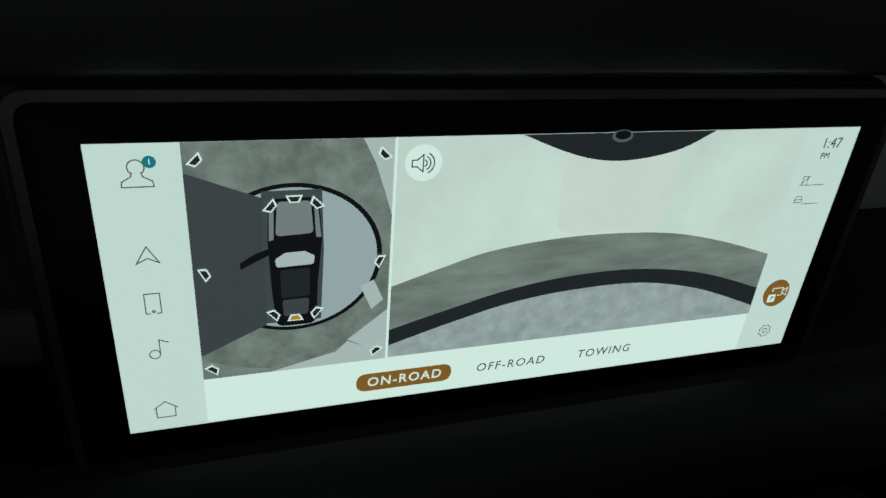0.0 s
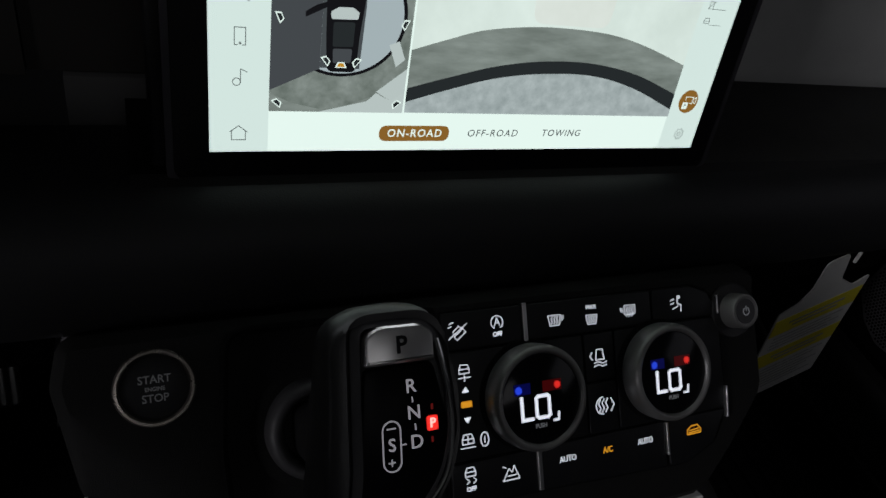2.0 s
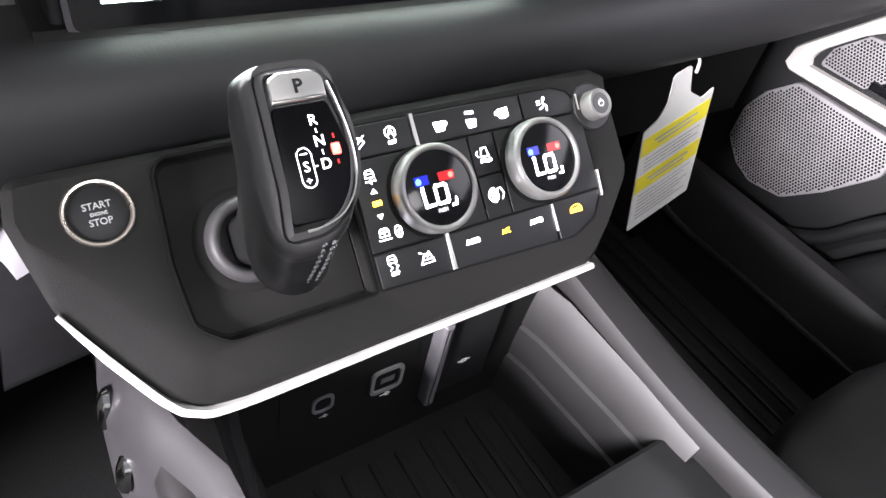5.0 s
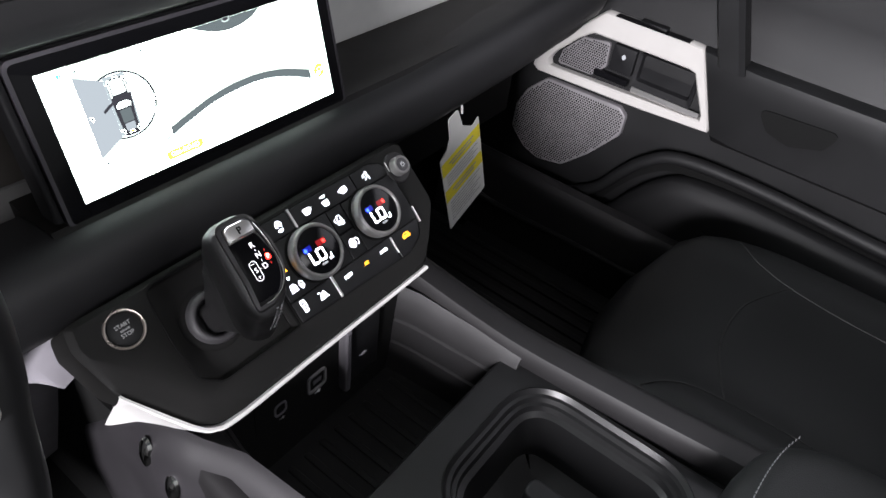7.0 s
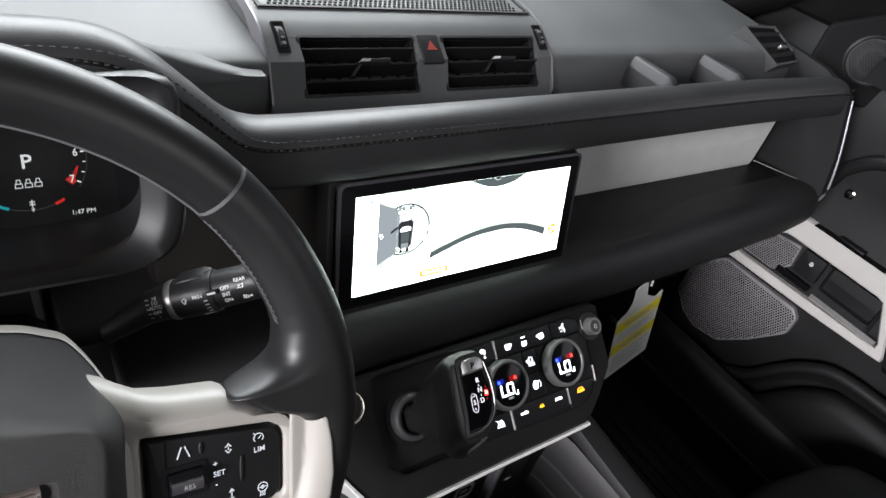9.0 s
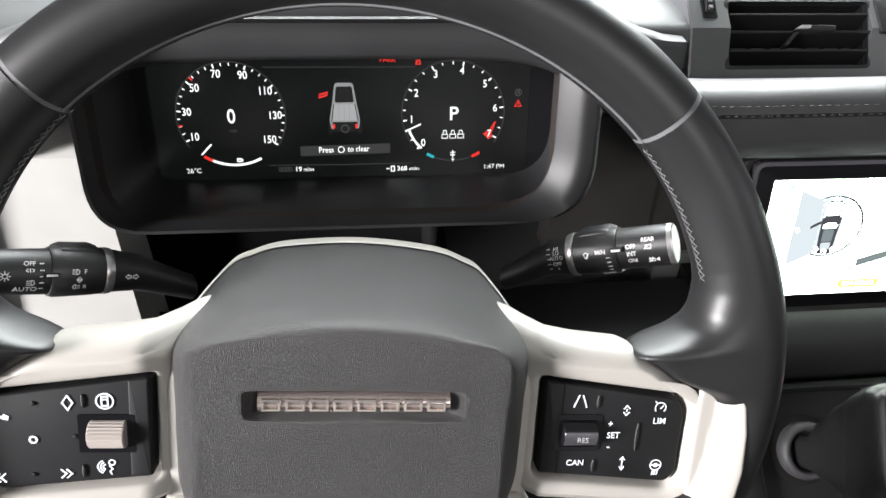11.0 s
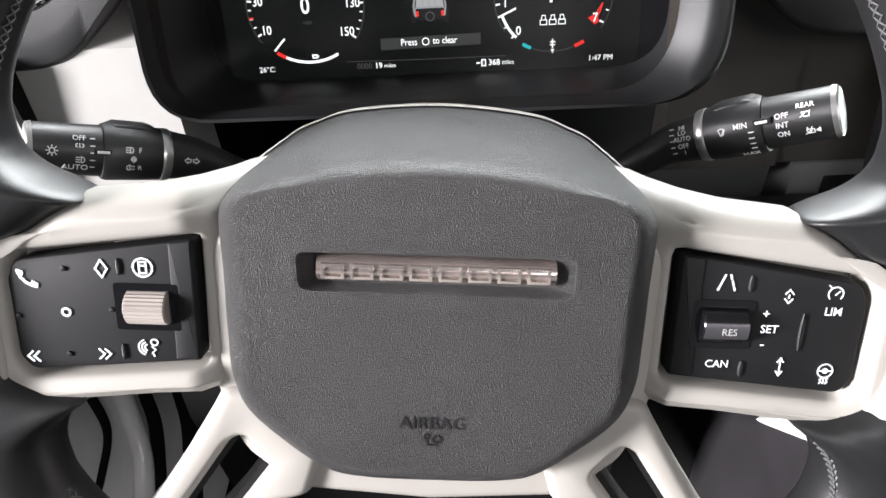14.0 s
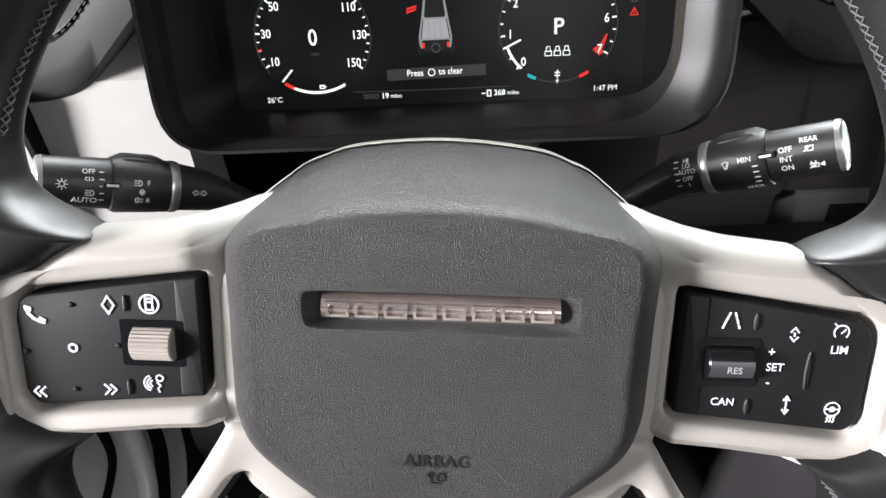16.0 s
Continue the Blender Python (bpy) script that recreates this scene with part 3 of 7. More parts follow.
part("shelf_end_panel", ringmesh([[(x, y, z) for y, z in ((0.028, 0.735), (0.034, 0.800), (0.066, 0.800), (0.066, 0.735))] for x in (-0.191, -0.12)]), ENDLIT, dash, "panel below the shelf end, coloured as lit")
part("filler_panel", ringmesh([[(x, y, z) for y, z in ((0.034, 0.80), (0.048, 0.93), (0.066, 0.93), (0.066, 0.80))] for x in (-0.292, -0.2055)]), TAUPE, dash, "taupe panel beside the instruments, coloured as in shade")
# side vent at the passenger end
pv = thing("air_vent", plane((0.655, 0.080, 0.940), 55.0, 0), "black slatted air vent at the dash end", "air vent")
PVO = [Vector((a / 1000, b / 1000)) for a, b in ((-40, 97), (46, 97), (84, 34), (4, 27))]
part("surround", frame_prism(PVO, shrink(PVO, 0.004), -0.03, 0.004), DASH, pv)
part("backing", prism(shrink(PVO, 0.003), -0.03, 0.0012), DEEP, pv)
for k in range(3):
    t = 0.24 + 0.27 * k
    l, r = PVO[3].lerp(PVO[0], t), PVO[2].lerp(PVO[1], t)
    part("slat", ringmesh([[(p.x, p.y + a, 0.0012 + b) for a, b in ((-0.0030, 0.0), (0.0014, 0.0034), (0.0026, 0.0036), (-0.0020, -0.0008))] for p in (l + Vector((0.004, 0)), r - Vector((0.004, 0)))]), SWITCHBLACK, pv)
part("slider_tab", prism(rect(0.030, 0.056, 0.052, 0.061, 0.0015), 0.002, 0.008, 0.001), SATIN, pv)

# ---------------- touchscreen ----------------
scr_m = plane((0, 0, 0.9), 15.08)
ts = thing("touchscreen", scr_m, "wide black touchscreen showing a rear camera view", "touchscreen")
so, si = rect(-0.1515, -0.1165, 0.1505, 0.0145, 0.008, 6), rect(-0.1485, -0.1135, 0.1475, 0.0115, 0.006, 6)
part("housing", prism(so, -0.0078, -0.0008, 0.0020), BLACK, ts)
bk = rect(-0.1570, -0.1185, 0.1535, 0.0165, 0.010, 6)
part("rear_shell", prism(bk, -0.030, -0.0075, 0.003), BLACK, ts, "black rear shell of the screen")
part("edge_frame", frame_prism(so, si, -0.007, 0.0008, lip=0.0006), SCREENEDGE, ts, "thin pale metal edge")
part("glass", prism(si, -0.003, 0.0002, 0.0004), GLOSS, ts, "glossy black glass")
part("mount", box(-0.06, -0.10, -0.055, 0.06, -0.02, -0.02), BLACK, ts)
PW = 10.8


def pix(name, c, k=1.0):
    return glow(name, c, PW * k)


D_WHITE = pix("display_white", (0.78, 0.92, 0.80))
D_SIDE = pix("display_side_white", (0.70, 0.84, 0.74), 0.92)
D_GREY = pix("display_grey_line", (0.10, 0.12, 0.11))
D_DARK = pix("display_dark", (0.018, 0.022, 0.022))
D_SHADE = pix("display_shadow_grey", (0.055, 0.062, 0.064))
D_INK = pix("display_ink", (0.06, 0.07, 0.07))
D_DISC = pix("display_pale_disc", (0.36, 0.43, 0.42))
D_LIGHT = pix("display_light_grey", (0.46, 0.53, 0.48))
D_BROWN = pix("display_brown", (0.24, 0.115, 0.02))
D_TEAL = pix("display_teal", (0.02, 0.20, 0.22))
D_ORANGE = pix("display_orange", (0.5, 0.25, 0.02))
D_BLACK = pix("display_black", (0.006, 0.006, 0.007))
D_CAR = pix("display_car_grey", (0.20, 0.23, 0.21))


def textured(name, lo, hi, scale, power=PW, grad=None, stretch=(1, 1, 1)):
    m = glow(name, lo, power)
    nt = m.node_tree
    p = nt.nodes["Principled BSDF"]
    tc = nt.nodes.new("ShaderNodeTexCoord")
    mp = nt.nodes.new("ShaderNodeMapping")
    mp.inputs["Scale"].default_value = stretch
    nz = nt.nodes.new("ShaderNodeTexNoise")
    nz.inputs["Scale"].default_value = scale
    nz.inputs["Detail"].default_value = 8
    nz.inputs["Roughness"].default_value = 0.65
    r = nt.nodes.new("ShaderNodeValToRGB")
    r.color_ramp.elements[0].position, r.color_ramp.elements[1].position = 0.30, 0.72
    r.color_ramp.elements[0].color, r.color_ramp.elements[1].color = (*lo, 1), (*hi, 1)
    nt.links.new(tc.outputs["Object"], mp.inputs["Vector"])
    nt.links.new(mp.outputs["Vector"], nz.inputs["Vector"])
    nt.links.new(nz.outputs["Fac"], r.inputs["Fac"])
    nt.links.new(r.outputs["Color"], p.inputs["Emission Color"])
    return m


D_CONC = textured("display_concrete", (0.10, 0.125, 0.10), (0.27, 0.31, 0.27), 70)
D_CONC2 = textured("display_floor_band", (0.13, 0.155, 0.13), (0.25, 0.29, 0.25), 60, stretch=(0.5, 2.0, 1))
D_WALL = textured("display_pale_wall", (0.54, 0.63, 0.54), (0.74, 0.85, 0.74), 9)
D_PLATE = textured("display_checker_plate", (0.27, 0.32, 0.30), (0.42, 0.48, 0.45), 160)
D_PINK = textured("display_pink_glow", (0.62, 0.67, 0.57), (0.72, 0.78, 0.68), 14)

mm = 0.001


def P(*pts):
    return [(a * mm, b * mm) for a, b in pts]


def show(name, poly, level, material, label=""):
    z = 0.00025 + level * 0.00012
    return part(name, prism(poly, z, z + 0.00008), material, ts, label)


show("display", rect(-0.134, -0.1005, 0.1347, 0.0), 0, D_WHITE, "lit display area")
show("side_bar", rect(-0.134, -0.1005, -0.1095, 0.0), 1, D_SIDE)
show("side_bar", rect(0.1100, -0.1005, 0.1347, 0.0), 1, D_SIDE)
show("bird_view", rect(-0.1095, -0.0818, -0.0482, 0.0), 1, D_CONC, "mottled concrete floor seen from above")
show("rear_view", rect(-0.0476, -0.0815, 0.1100, 0.0), 1, D_WALL, "pale wall behind the car")
show("divider", rect(-0.0484, -0.0822, -0.0475, 0.0), 6, D_WHITE)
# bird's-eye picture
show("pale_corner", P((-58, 0), (-48.2, 0), (-48.2, -26), (-51, -17), (-54, -8)), 2, D_LIGHT)
show("turntable", [(-0.0795 + 0.0285 * math.cos(a), -0.0395 + 0.0262 * math.sin(a)) for a in [2 * math.pi * k / 60 for k in range(60)]], 2, D_BLACK)
show("turntable_plate", [(-0.0795 + 0.0268 * math.cos(a), -0.0395 + 0.0248 * math.sin(a)) for a in [2 * math.pi * k / 60 for k in range(60)]], 3, D_DISC)
show("ramp_patch", P((-58, -51), (-53.5, -49), (-50, -57), (-54, -60.5)), 4, D_LIGHT)
show("dark_wedge", P((-109.5, -9.0), (-88.5, -17.6), (-88.5, -62.5), (-109.5, -72.5)), 4, D_SHADE)
show("floor_edge", P((-109.5, -74), (-100, -78), (-88, -80.5), (-76, -79), (-64, -74.5), (-60, -70), (-59, -71), (-62, -77), (-66, -81.8), (-109.5, -81.8)), 3, D_CONC2)
show("pale_floor", P((-88, -81.8), (-78, -79.4), (-66, -76.5), (-62, -72.6), (-55, -76), (-48.2, -72), (-48.2, -81.8)), 4, D_LIGHT)
show("pale_floor", P((-62, -72), (-48.2, -61), (-48.2, -76), (-55, -76)), 4, D_LIGHT)
show("car_shadow", P((-88.5, -15.5), (-70.5, -15.5), (-70.0, -36), (-71, -62), (-88.5, -62)), 5, D_INK)
show("car_body", rounded(P((-86.5, -18), (-71.5, -18), (-70.5, -32), (-72.0, -48), (-72.5, -63.5), (-85.5, -63.5), (-86.6, -48), (-87.2, -32)), 0.003), 6, D_BLACK)
show("car_bonnet", rounded(P((-84, -19), (-74, -19), (-73.2, -30), (-84.8, -30.5)), 0.0015), 7, D_CAR)
show("car_wing", P((-86.4, -21), (-85, -20.6), (-85.4, -31.5), (-86.8, -32)), 7, D_CAR)
show("car_wing", P((-73, -20.4), (-71.8, -21), (-70.8, -31.6), (-72.4, -31.4)), 7, D_CAR)
show("car_roof", rounded(P((-85.2, -38.5), (-82, -36.4), (-76, -36.2), (-72.9, -38), (-73.3, -41), (-84.8, -41.4)), 0.001), 7, D_LIGHT)
show("car_glass", rounded(P((-83.8, -42.5), (-74.4, -42.2), (-74.6, -52.5), (-83.6, -52.8)), 0.001), 7, D_DARK)
show("car_tailgate", rounded(P((-83.4, -53.6), (-74.8, -53.4), (-75.2, -59.4), (-83.0, -59.8)), 0.001), 7, D_SHADE)
show("open_door", P((-86.8, -34.6), (-86.2, -36.4), (-95.6, -41.2), (-95.8, -39.0), (-91, -36)), 7, D_BLACK)


def cone(cx, cy, turn, fill=D_DARK, s=1.0):
    r = Matrix.Rotation(radians(turn), 2)
    q = [Vector((cx, cy)) + r @ Vector((a * s, b * s)) for a, b in ((-3.0, 1.4), (3.0, 1.4), (1.7, -1.4), (-1.7, -1.4))]
    show("camera_mark", P(*q), 9, D_WHITE)
    q = [Vector((cx, cy)) + r @ Vector((a * s, b * s)) for a, b in ((-2.1, 0.9), (2.1, 0.9), (1.2, -0.9), (-1.2, -0.9))]
    show("camera_mark_core", P(*q), 10, fill)


for cx, cy, t, f in ((-105.8, -5.2, 45, D_DARK), (-51.7, -4.9, -45, D_DARK), (-106, -41.7, 115, D_DARK), (-52.0, -41.5, -115, D_DARK), (-106.2, -77.6, 140, D_DARK), (-52.2, -77.3, -140, D_DARK),
                     (-85.8, -20.4, 50, D_DARK), (-78.9, -18.2, 0, D_DARK), (-72.3, -20.0, -45, D_DARK), (-86.0, -58.6, 130, D_DARK), (-79.4, -60.4, 180, D_ORANGE), (-72.7, -58.9, -130, D_DARK)):
    cone(cx, cy, t, f, 0.86)
# rear camera picture
show("pink_glow", rounded(P((9, -6), (57, -6), (55, -37), (12, -37)), 0.006), 2, D_PINK)


def curve_pts(pts, n=8):
    return [(p.x, p.y) for p in smooth_path([(a * mm, b * mm, 0) for a, b in pts], n)]


show("floor_band", curve_pts([(-47.6, -52.6), (-30, -46.8), (-11.8, -41.6), (14, -38.6), (39, -38.4), (62, -40.2), (85, -45.2), (110, -52.9)]) + P((110, -81.5), (-47.6, -81.5)), 3, D_CONC2)
show("dark_band", curve_pts([(-47.6, -70), (-25, -63.6), (-3.1, -58.0), (22, -54.6), (50.4, -54.4), (80, -59), (110, -68.8)]) + P((110, -81.5), (-47.6, -81.5)), 4, D_DARK)
show("plate_floor", curve_pts([(-47.6, -76.5), (-25, -69.6), (-2.4, -63.8), (22, -60.8), (51.7, -60.6), (80, -66.2), (110, -77.4)]) + P((110, -81.5), (-47.6, -81.5)), 5, D_PLATE)
show("bumper_edge", curve_pts([(-6, 0), (10.4, -6.3), (24, -9.6), (38, -9.8), (54.8, -6.6), (68.3, 0)]), 3, D_DARK)
show("tow_eye", disc(0.0305, -0.0012, 0.0040, 0.0022, 24), 4, D_GREY)
show("tow_eye_core", disc(0.0305, -0.0008, 0.0030, 0.0016, 24), 5, D_BLACK)


def icon(name, lines, cx, cy, w=0.35, size=1.0, material=None, level=8):
    return part(name, strokes(lines, w * mm, 0.00025 + level * 0.00012, 0.00008, at=(cx * mm, cy * mm), size=size * mm), material or D_GREY, ts)


icon("profile_icon", [arc(0, 1.8, 2.2, -50, 230), [(-1.2, 0.2), (-1.6, -1), (-4, -2.4), (-4.2, -4), (4.2, -4), (4, -2.4), (1.6, -1), (1.2, 0.2)]], -121.4, -8.4)
show("badge", disc(-0.1178, -0.0051, 0.0018), 8, D_TEAL)
write("badge_digit", "1", 0.0026, (-0.1178, -0.0051), 0.0013, D_WHITE, ts, h=0.00008)
icon("arrow_icon", [[(-3.2, -2.6), (0, 2.9), (3.2, -2.6), (0, -0.9), (-3.2, -2.6)]], -121.5, -34.0)
icon("device_icon", [[(-1, -3.6), (-2.2, -3.6), (-2.2, 3.4), (2.2, 3.4), (2.2, -3.6), (1, -3.6)], arc(0, -2.9, 0.4, 0, 360, 6)], -121.7, -50.4)
icon("note_icon", [arc(-1.2, -2.2, 1.6, 0, 360), [(0.4, -2.2), (0.4, 3.2), (3.0, 2.0)]], -121.8, -67.0)
icon("home_icon", [[(-3.6, 0.4), (0, 3.2), (3.6, 0.4)], [(-2.9, 0.6), (-2.9, -3.2), (2.9, -3.2), (2.9, 0.6)]], -122.1, -91.5)
show("sound_button", disc(-0.0390, -0.0083, 0.0060), 6, D_WHITE)
icon("sound_icon", [[(-4, 1.1), (-2.4, 1.1), (-0.4, 2.8), (-0.4, -2.8), (-2.4, -1.1), (-4, -1.1), (-4, 1.1)], arc(-0.4, 0, 1.2, -60, 60), arc(-0.4, 0, 2.4, -60, 60), arc(-0.4, 0, 3.6, -60, 60)], -38.8, -8.3, 0.4, material=D_INK)
show("mode_pill", rect(-0.0585, -0.0957, -0.0226, -0.0880, 0.0038, 8), 4, D_BROWN)
write("mode_word", "ON-ROAD", 0.0054, (-0.0406, -0.0918), 0.0010, D_WHITE, ts, h=0.00008, wide=0.98, shear=0.05, spacing=1.18, bold=0.00006)
write("mode_word", "OFF-ROAD", 0.0052, (0.0016, -0.0918), 0.0008, D_INK, ts, h=0.00008, wide=0.98, shear=0.12, spacing=1.2)
write("mode_word", "TOWING", 0.0052, (0.0422, -0.0916), 0.0008, D_INK, ts, h=0.00008, wide=0.98, shear=0.12, spacing=1.2)
write("clock", "1:47", 0.0058, (0.1230, -0.0062), 0.0008, D_INK, ts, h=0.00008, wide=0.95)
write("clock_half", "PM", 0.0036, (0.1216, -0.0112), 0.0008, D_INK, ts, h=0.00008, wide=0.95)
icon("no_phone_icon", [[(-1.2, -1.8), (-1.2, 1.8), (1.2, 1.8), (1.2, -1.8), (-1.2, -1.8)], [(-1.9, -1.8), (1.9, 1.8)], [(1.4, -1.9), (10, -1.9)]], 115.6, -21.0, 0.25)
icon("car_icon", [[(-1.8, 0), (-1.2, 1.4), (1.2, 1.4), (1.8, 0), (1.8, -1.2), (-1.8, -1.2), (-1.8, 0), (1.8, 0)], [(2.2, -1.9), (10, -1.9)]], 115.4, -29.0, 0.25)
show("camera_button", disc(0.1215, -0.0727, 0.0066), 4, D_BROWN)
icon("camera_icon", [[(-3, 2.2), (2.2, 2.2), (2.2, -1.4), (0.4, -1.4)], [(2.2, 0.8), (4.4, 2.2), (4.4, -1.6), (2.2, -0.2)], [(-3, 2.2), (-3, 0.6)]], 121.8, -72.2, 0.35, material=D_WHITE)
show("park_box", rect(0.1178, -0.0770, 0.1215, -0.0732, 0.0004), 5, D_WHITE)
write("park_letter", "P", 0.0030, (0.11965, -0.0751), 0.0010, D_INK, ts, h=0.00008)
icon("gear_icon", [[(r * math.cos(a), r * math.sin(a)) for k in range(33) for r, a in ((3.1 if (k // 2) % 2 else 2.5, 2 * math.pi * k / 32),)], arc(0, 0, 1.1, 0, 360)], 121.8, -91.6, 0.28)

# ---------------- switch panel ----------------
pan_m = plane((0, -0.092, 0.742), 47.2)
cp = thing("control_panel", pan_m, "dark angled panel with backlit climate switches and start button", "control panel")
outline = rounded(P((-197, 16), (180, 19), (181, -60), (150, -93), (127, -113), (-120, -116), (-142, -113), (-155, -104), (-167, -87), (-192, -47), (-201, -4)), [0.008, 0.006, 0.02, 0.02, 0.006, 0.02, 0.02, 0.02, 0.02, 0.02, 0.01], 5)
gate = rounded(P((-134, 12.6), (-36, 12), (-36, -86), (-121, -86), (-136, -74), (-138, -40)), [0.012, 0.002, 0.002, 0.014, 0.012, 0.03], 6)
gc = (-0.086, -0.038)
N = 200
O, Gt = by_angle(outline, gc, N), by_angle(gate, gc, N)


def lift(poly, z):
    return [(p[0], p[1], z) for p in poly]


def chamfer(wide, depth):
    """The outline drawn in by a shallow slope along the lower driver's edge only."""
    out = []
    for p, q in zip(shrink(O, 0.005), shrink(O, 0.0225)):
        k = min(1.0, max(0.0, (-0.105 - p.x) / 0.03)) * min(1.0, max(0.0, (-0.012 - p.y) / 0.03))
        r = p + (q - p) * k * wide
        out.append((r.x, r.y, -depth * k))
    return out


part("face", ringmesh([lift(O, -0.06), lift(O, -0.006), lift(shrink(O, 0.0012), -0.0045), chamfer(0.0, 0.0036), chamfer(0.82, 0.0004), chamfer(1.0, 0.0), lift(shrink(Gt, -0.0012), 0.0), lift(Gt, -0.0008), lift(shrink(Gt, 0.002), -0.010), lift(shrink(Gt, 0.009), -0.016), lift([Vector(gc) + (p - Vector(gc)) * 0.3 for p in Gt], -0.018)]),
     PANELSKIN, cp, "dark textured panel skin", sharp=35)
part("gate_seam", frame_prism(shrink(Gt, -0.0008), shrink(Gt, 0.0006), -0.003, 0.0004), DEEP, cp)
part("gate_lining", ringmesh([lift(shrink(Gt, 0.0035), -0.0105), lift(shrink(Gt, 0.010), -0.0155), lift([Vector(gc) + (p - Vector(gc)) * 0.3 for p in Gt], -0.0175)]), PANELSKIN, cp, "dark shifter well")
# bright trim along the lower edge; on the driver's side it grows into a pale flank
FLARE = ((0.010, 0.008), (-0.050, 0.010), (-0.064, 0.09), (-0.080, 0.19), (-0.086, 0.135), (-0.090, 0.088), (-0.096, 0.062), (-0.104, 0.036), (-0.112, 0.017), (-0.1165, 0.007), (-0.119, 0.005))


def flare(v):
    """How far back the trim reaches at height v."""
    for (v0, d0), (v1, d1) in zip(FLARE, FLARE[1:]):
        if v0 >= v >= v1:
            t = (v0 - v) / (v0 - v1)
            return d0 + (d1 - d0) * t
    return 0.005


tp = smooth_path([(a * mm, b * mm, w) for a, b, w in ((-191.5, -49.5, 1.0), (-187, -57, 1.0), (-181, -67, 0.95), (-168, -88, 0.9), (-157, -104.5, 0.8), (-147, -113, 0.7), (-124, -117.5, 0.5), (-30, -116, 0.16), (60, -115.5, 0.1), (126, -114.6, 0.1))], 14)
rings = []
for i, p in enumerate(tp):
    d = (tp[min(i + 1, len(tp) - 1)] - tp[max(i - 1, 0)])
    nrm = Vector((d.y, -d.x)).normalized()
    k = p.z
    q = Vector((p.x, p.y))
    w = 0.0006 + 0.0022 * min(1.0, max(0.0, (-p.y - 0.045) / 0.03))
    dp = flare(p.y)
    rings.append([(*(q - nrm * 0.001), -0.0022), (*(q + nrm * w * 0.5), -0.0018), (*(q + nrm * w), -0.0034), (*(q + nrm * (w - 0.003 * k)), -0.004 - dp), (*(q - nrm * 0.006), -0.006 - dp)])
part("bright_trim", ringmesh(rings), TRIMWHITE, cp, "pale satin trim strip", sharp=30)
# switch field
field = rounded(P((-34, -86), (114, -92), (136, -84), (147, -66), (146, -4), (138, 6), (126, 10), (-34, 10)), [0.002, 0.006, 0.01, 0.01, 0.008, 0.008, 0.006, 0.002], 4)
part("switch_base", prism(field, -0.003, 0.0004), DEEP, cp)


def key(*pts, r=0.0015, h=0.0018):
    return part("key", prism(rounded(P(*pts), r, 3), 0.0, h, 0.0007), SWITCHBLACK, cp)


key((-33, -9.6), (-33, 9), (12.2, 9), (12.2, -9.6))
key((14.8, -9.6), (14.8, 9), (95.4, 9), (95.4, -9.6))
key((96.6, -9.6), (96.6, 9), (124, 9), (137, 4.5), (143, -5), (143, -9.6))
key((-33, -64), (-33, -10.6), (48, -10.6), (48, -64))
key((49, -64), (49, -37.2), (68, -37.2), (68, -64))
key((49, -36.2), (49, -10.6), (68, -10.6), (68, -36.2))
key((69, -64), (69, -10.6), (144.6, -10.6), (145.4, -64))
key((-33, -85), (-33, -65), (15, -65), (15, -87))
key((17.6, -87), (17.6, -65), (99, -65), (99, -90.4))
key((101.4, -90.6), (101.4, -65), (145, -65), (135, -82), (114, -91))
for pts in (((12.2, -9.6), (12.2, 10), (14.8, 10), (14.8, -9.6)), ((15, -86.5), (15, -64), (17.6, -64), (17.6, -86.5)), ((99.4, -84), (99.4, -66), (101.0, -66), (101.0, -84)), ((145.2, -70), (146, -52), (147.4, -52), (146.6, -70)), ((143.6, -9), (143.6, 2), (144.6, 2), (144.6, -9))):
    part("chrome_tick", prism(P(*pts), 0.0, 0.0028, 0.0004), SATIN, cp, "slim satin divider")


def pic(name, lines, u, v, size=1.0, w=0.55, material=None, z=0.0019, parent=None):
    fine = 1.0 if u == 0 and v == 0 else 1.16
    return part(name, strokes(lines, w * mm * (0.64 if fine > 1 else 0.8), z, 0.0002, at=(u * mm, v * mm), size=size * mm * fine), material or G_WHITE, parent or cp)


CARB = [(-2.6, -0.4), (-1.7, 1.6), (1.7, 1.6), (2.6, -0.4), (2.6, -2.4), (-2.6, -2.4), (-2.6, -0.4), (2.6, -0.4)]
WAVE = [(-0.4, -1.6), (0.3, -0.6), (-0.3, 0.6), (0.4, 1.6)]


def shift(line, dx, dy, k=1.0):
    return [(a * k + dx, b * k + dy) for a, b in line]


pic("descent_icon", [[(a * 0.8 - b * 0.6, a * 0.6 + b * 0.8) for a, b in CARB], [(-4.5, -2.8), (4.0, 3.0)], [(-4, 3.5), (-2, 4.3)], [(-4.4, 2), (-3, 2.8)]], -24.2, -0.6)
pic("stop_start_icon", [arc(0, 1.4, 2.9, -60, 240), [(-1.3, 0), (0, 3.2), (1.3, 0)], [(-0.8, 1.1), (0.8, 1.1)]], -2.4, 0.2)
write("off_word", "OFF", 0.0031, (-0.0024, -0.0042), 0.0019, G_WHITE, cp, bold=0.00008)
SCREENF = [[(-2.4, -2.6), (-3.4, 2.0), (3.4, 2.0), (2.4, -2.6), (-2.4, -2.6)]] + [shift(WAVE, x, -0.2) for x in (-1.4, 0, 1.4)]
pic("front_demist_icon", SCREENF, 31.6, -0.6)
write("side_letter", "F", 0.0036, (0.0367, -0.0004), 0.0019, G_WHITE, cp)
pic("max_demist_icon", [shift(l, 0, -1.6, 0.9) for l in SCREENF], 55.0, -0.8)
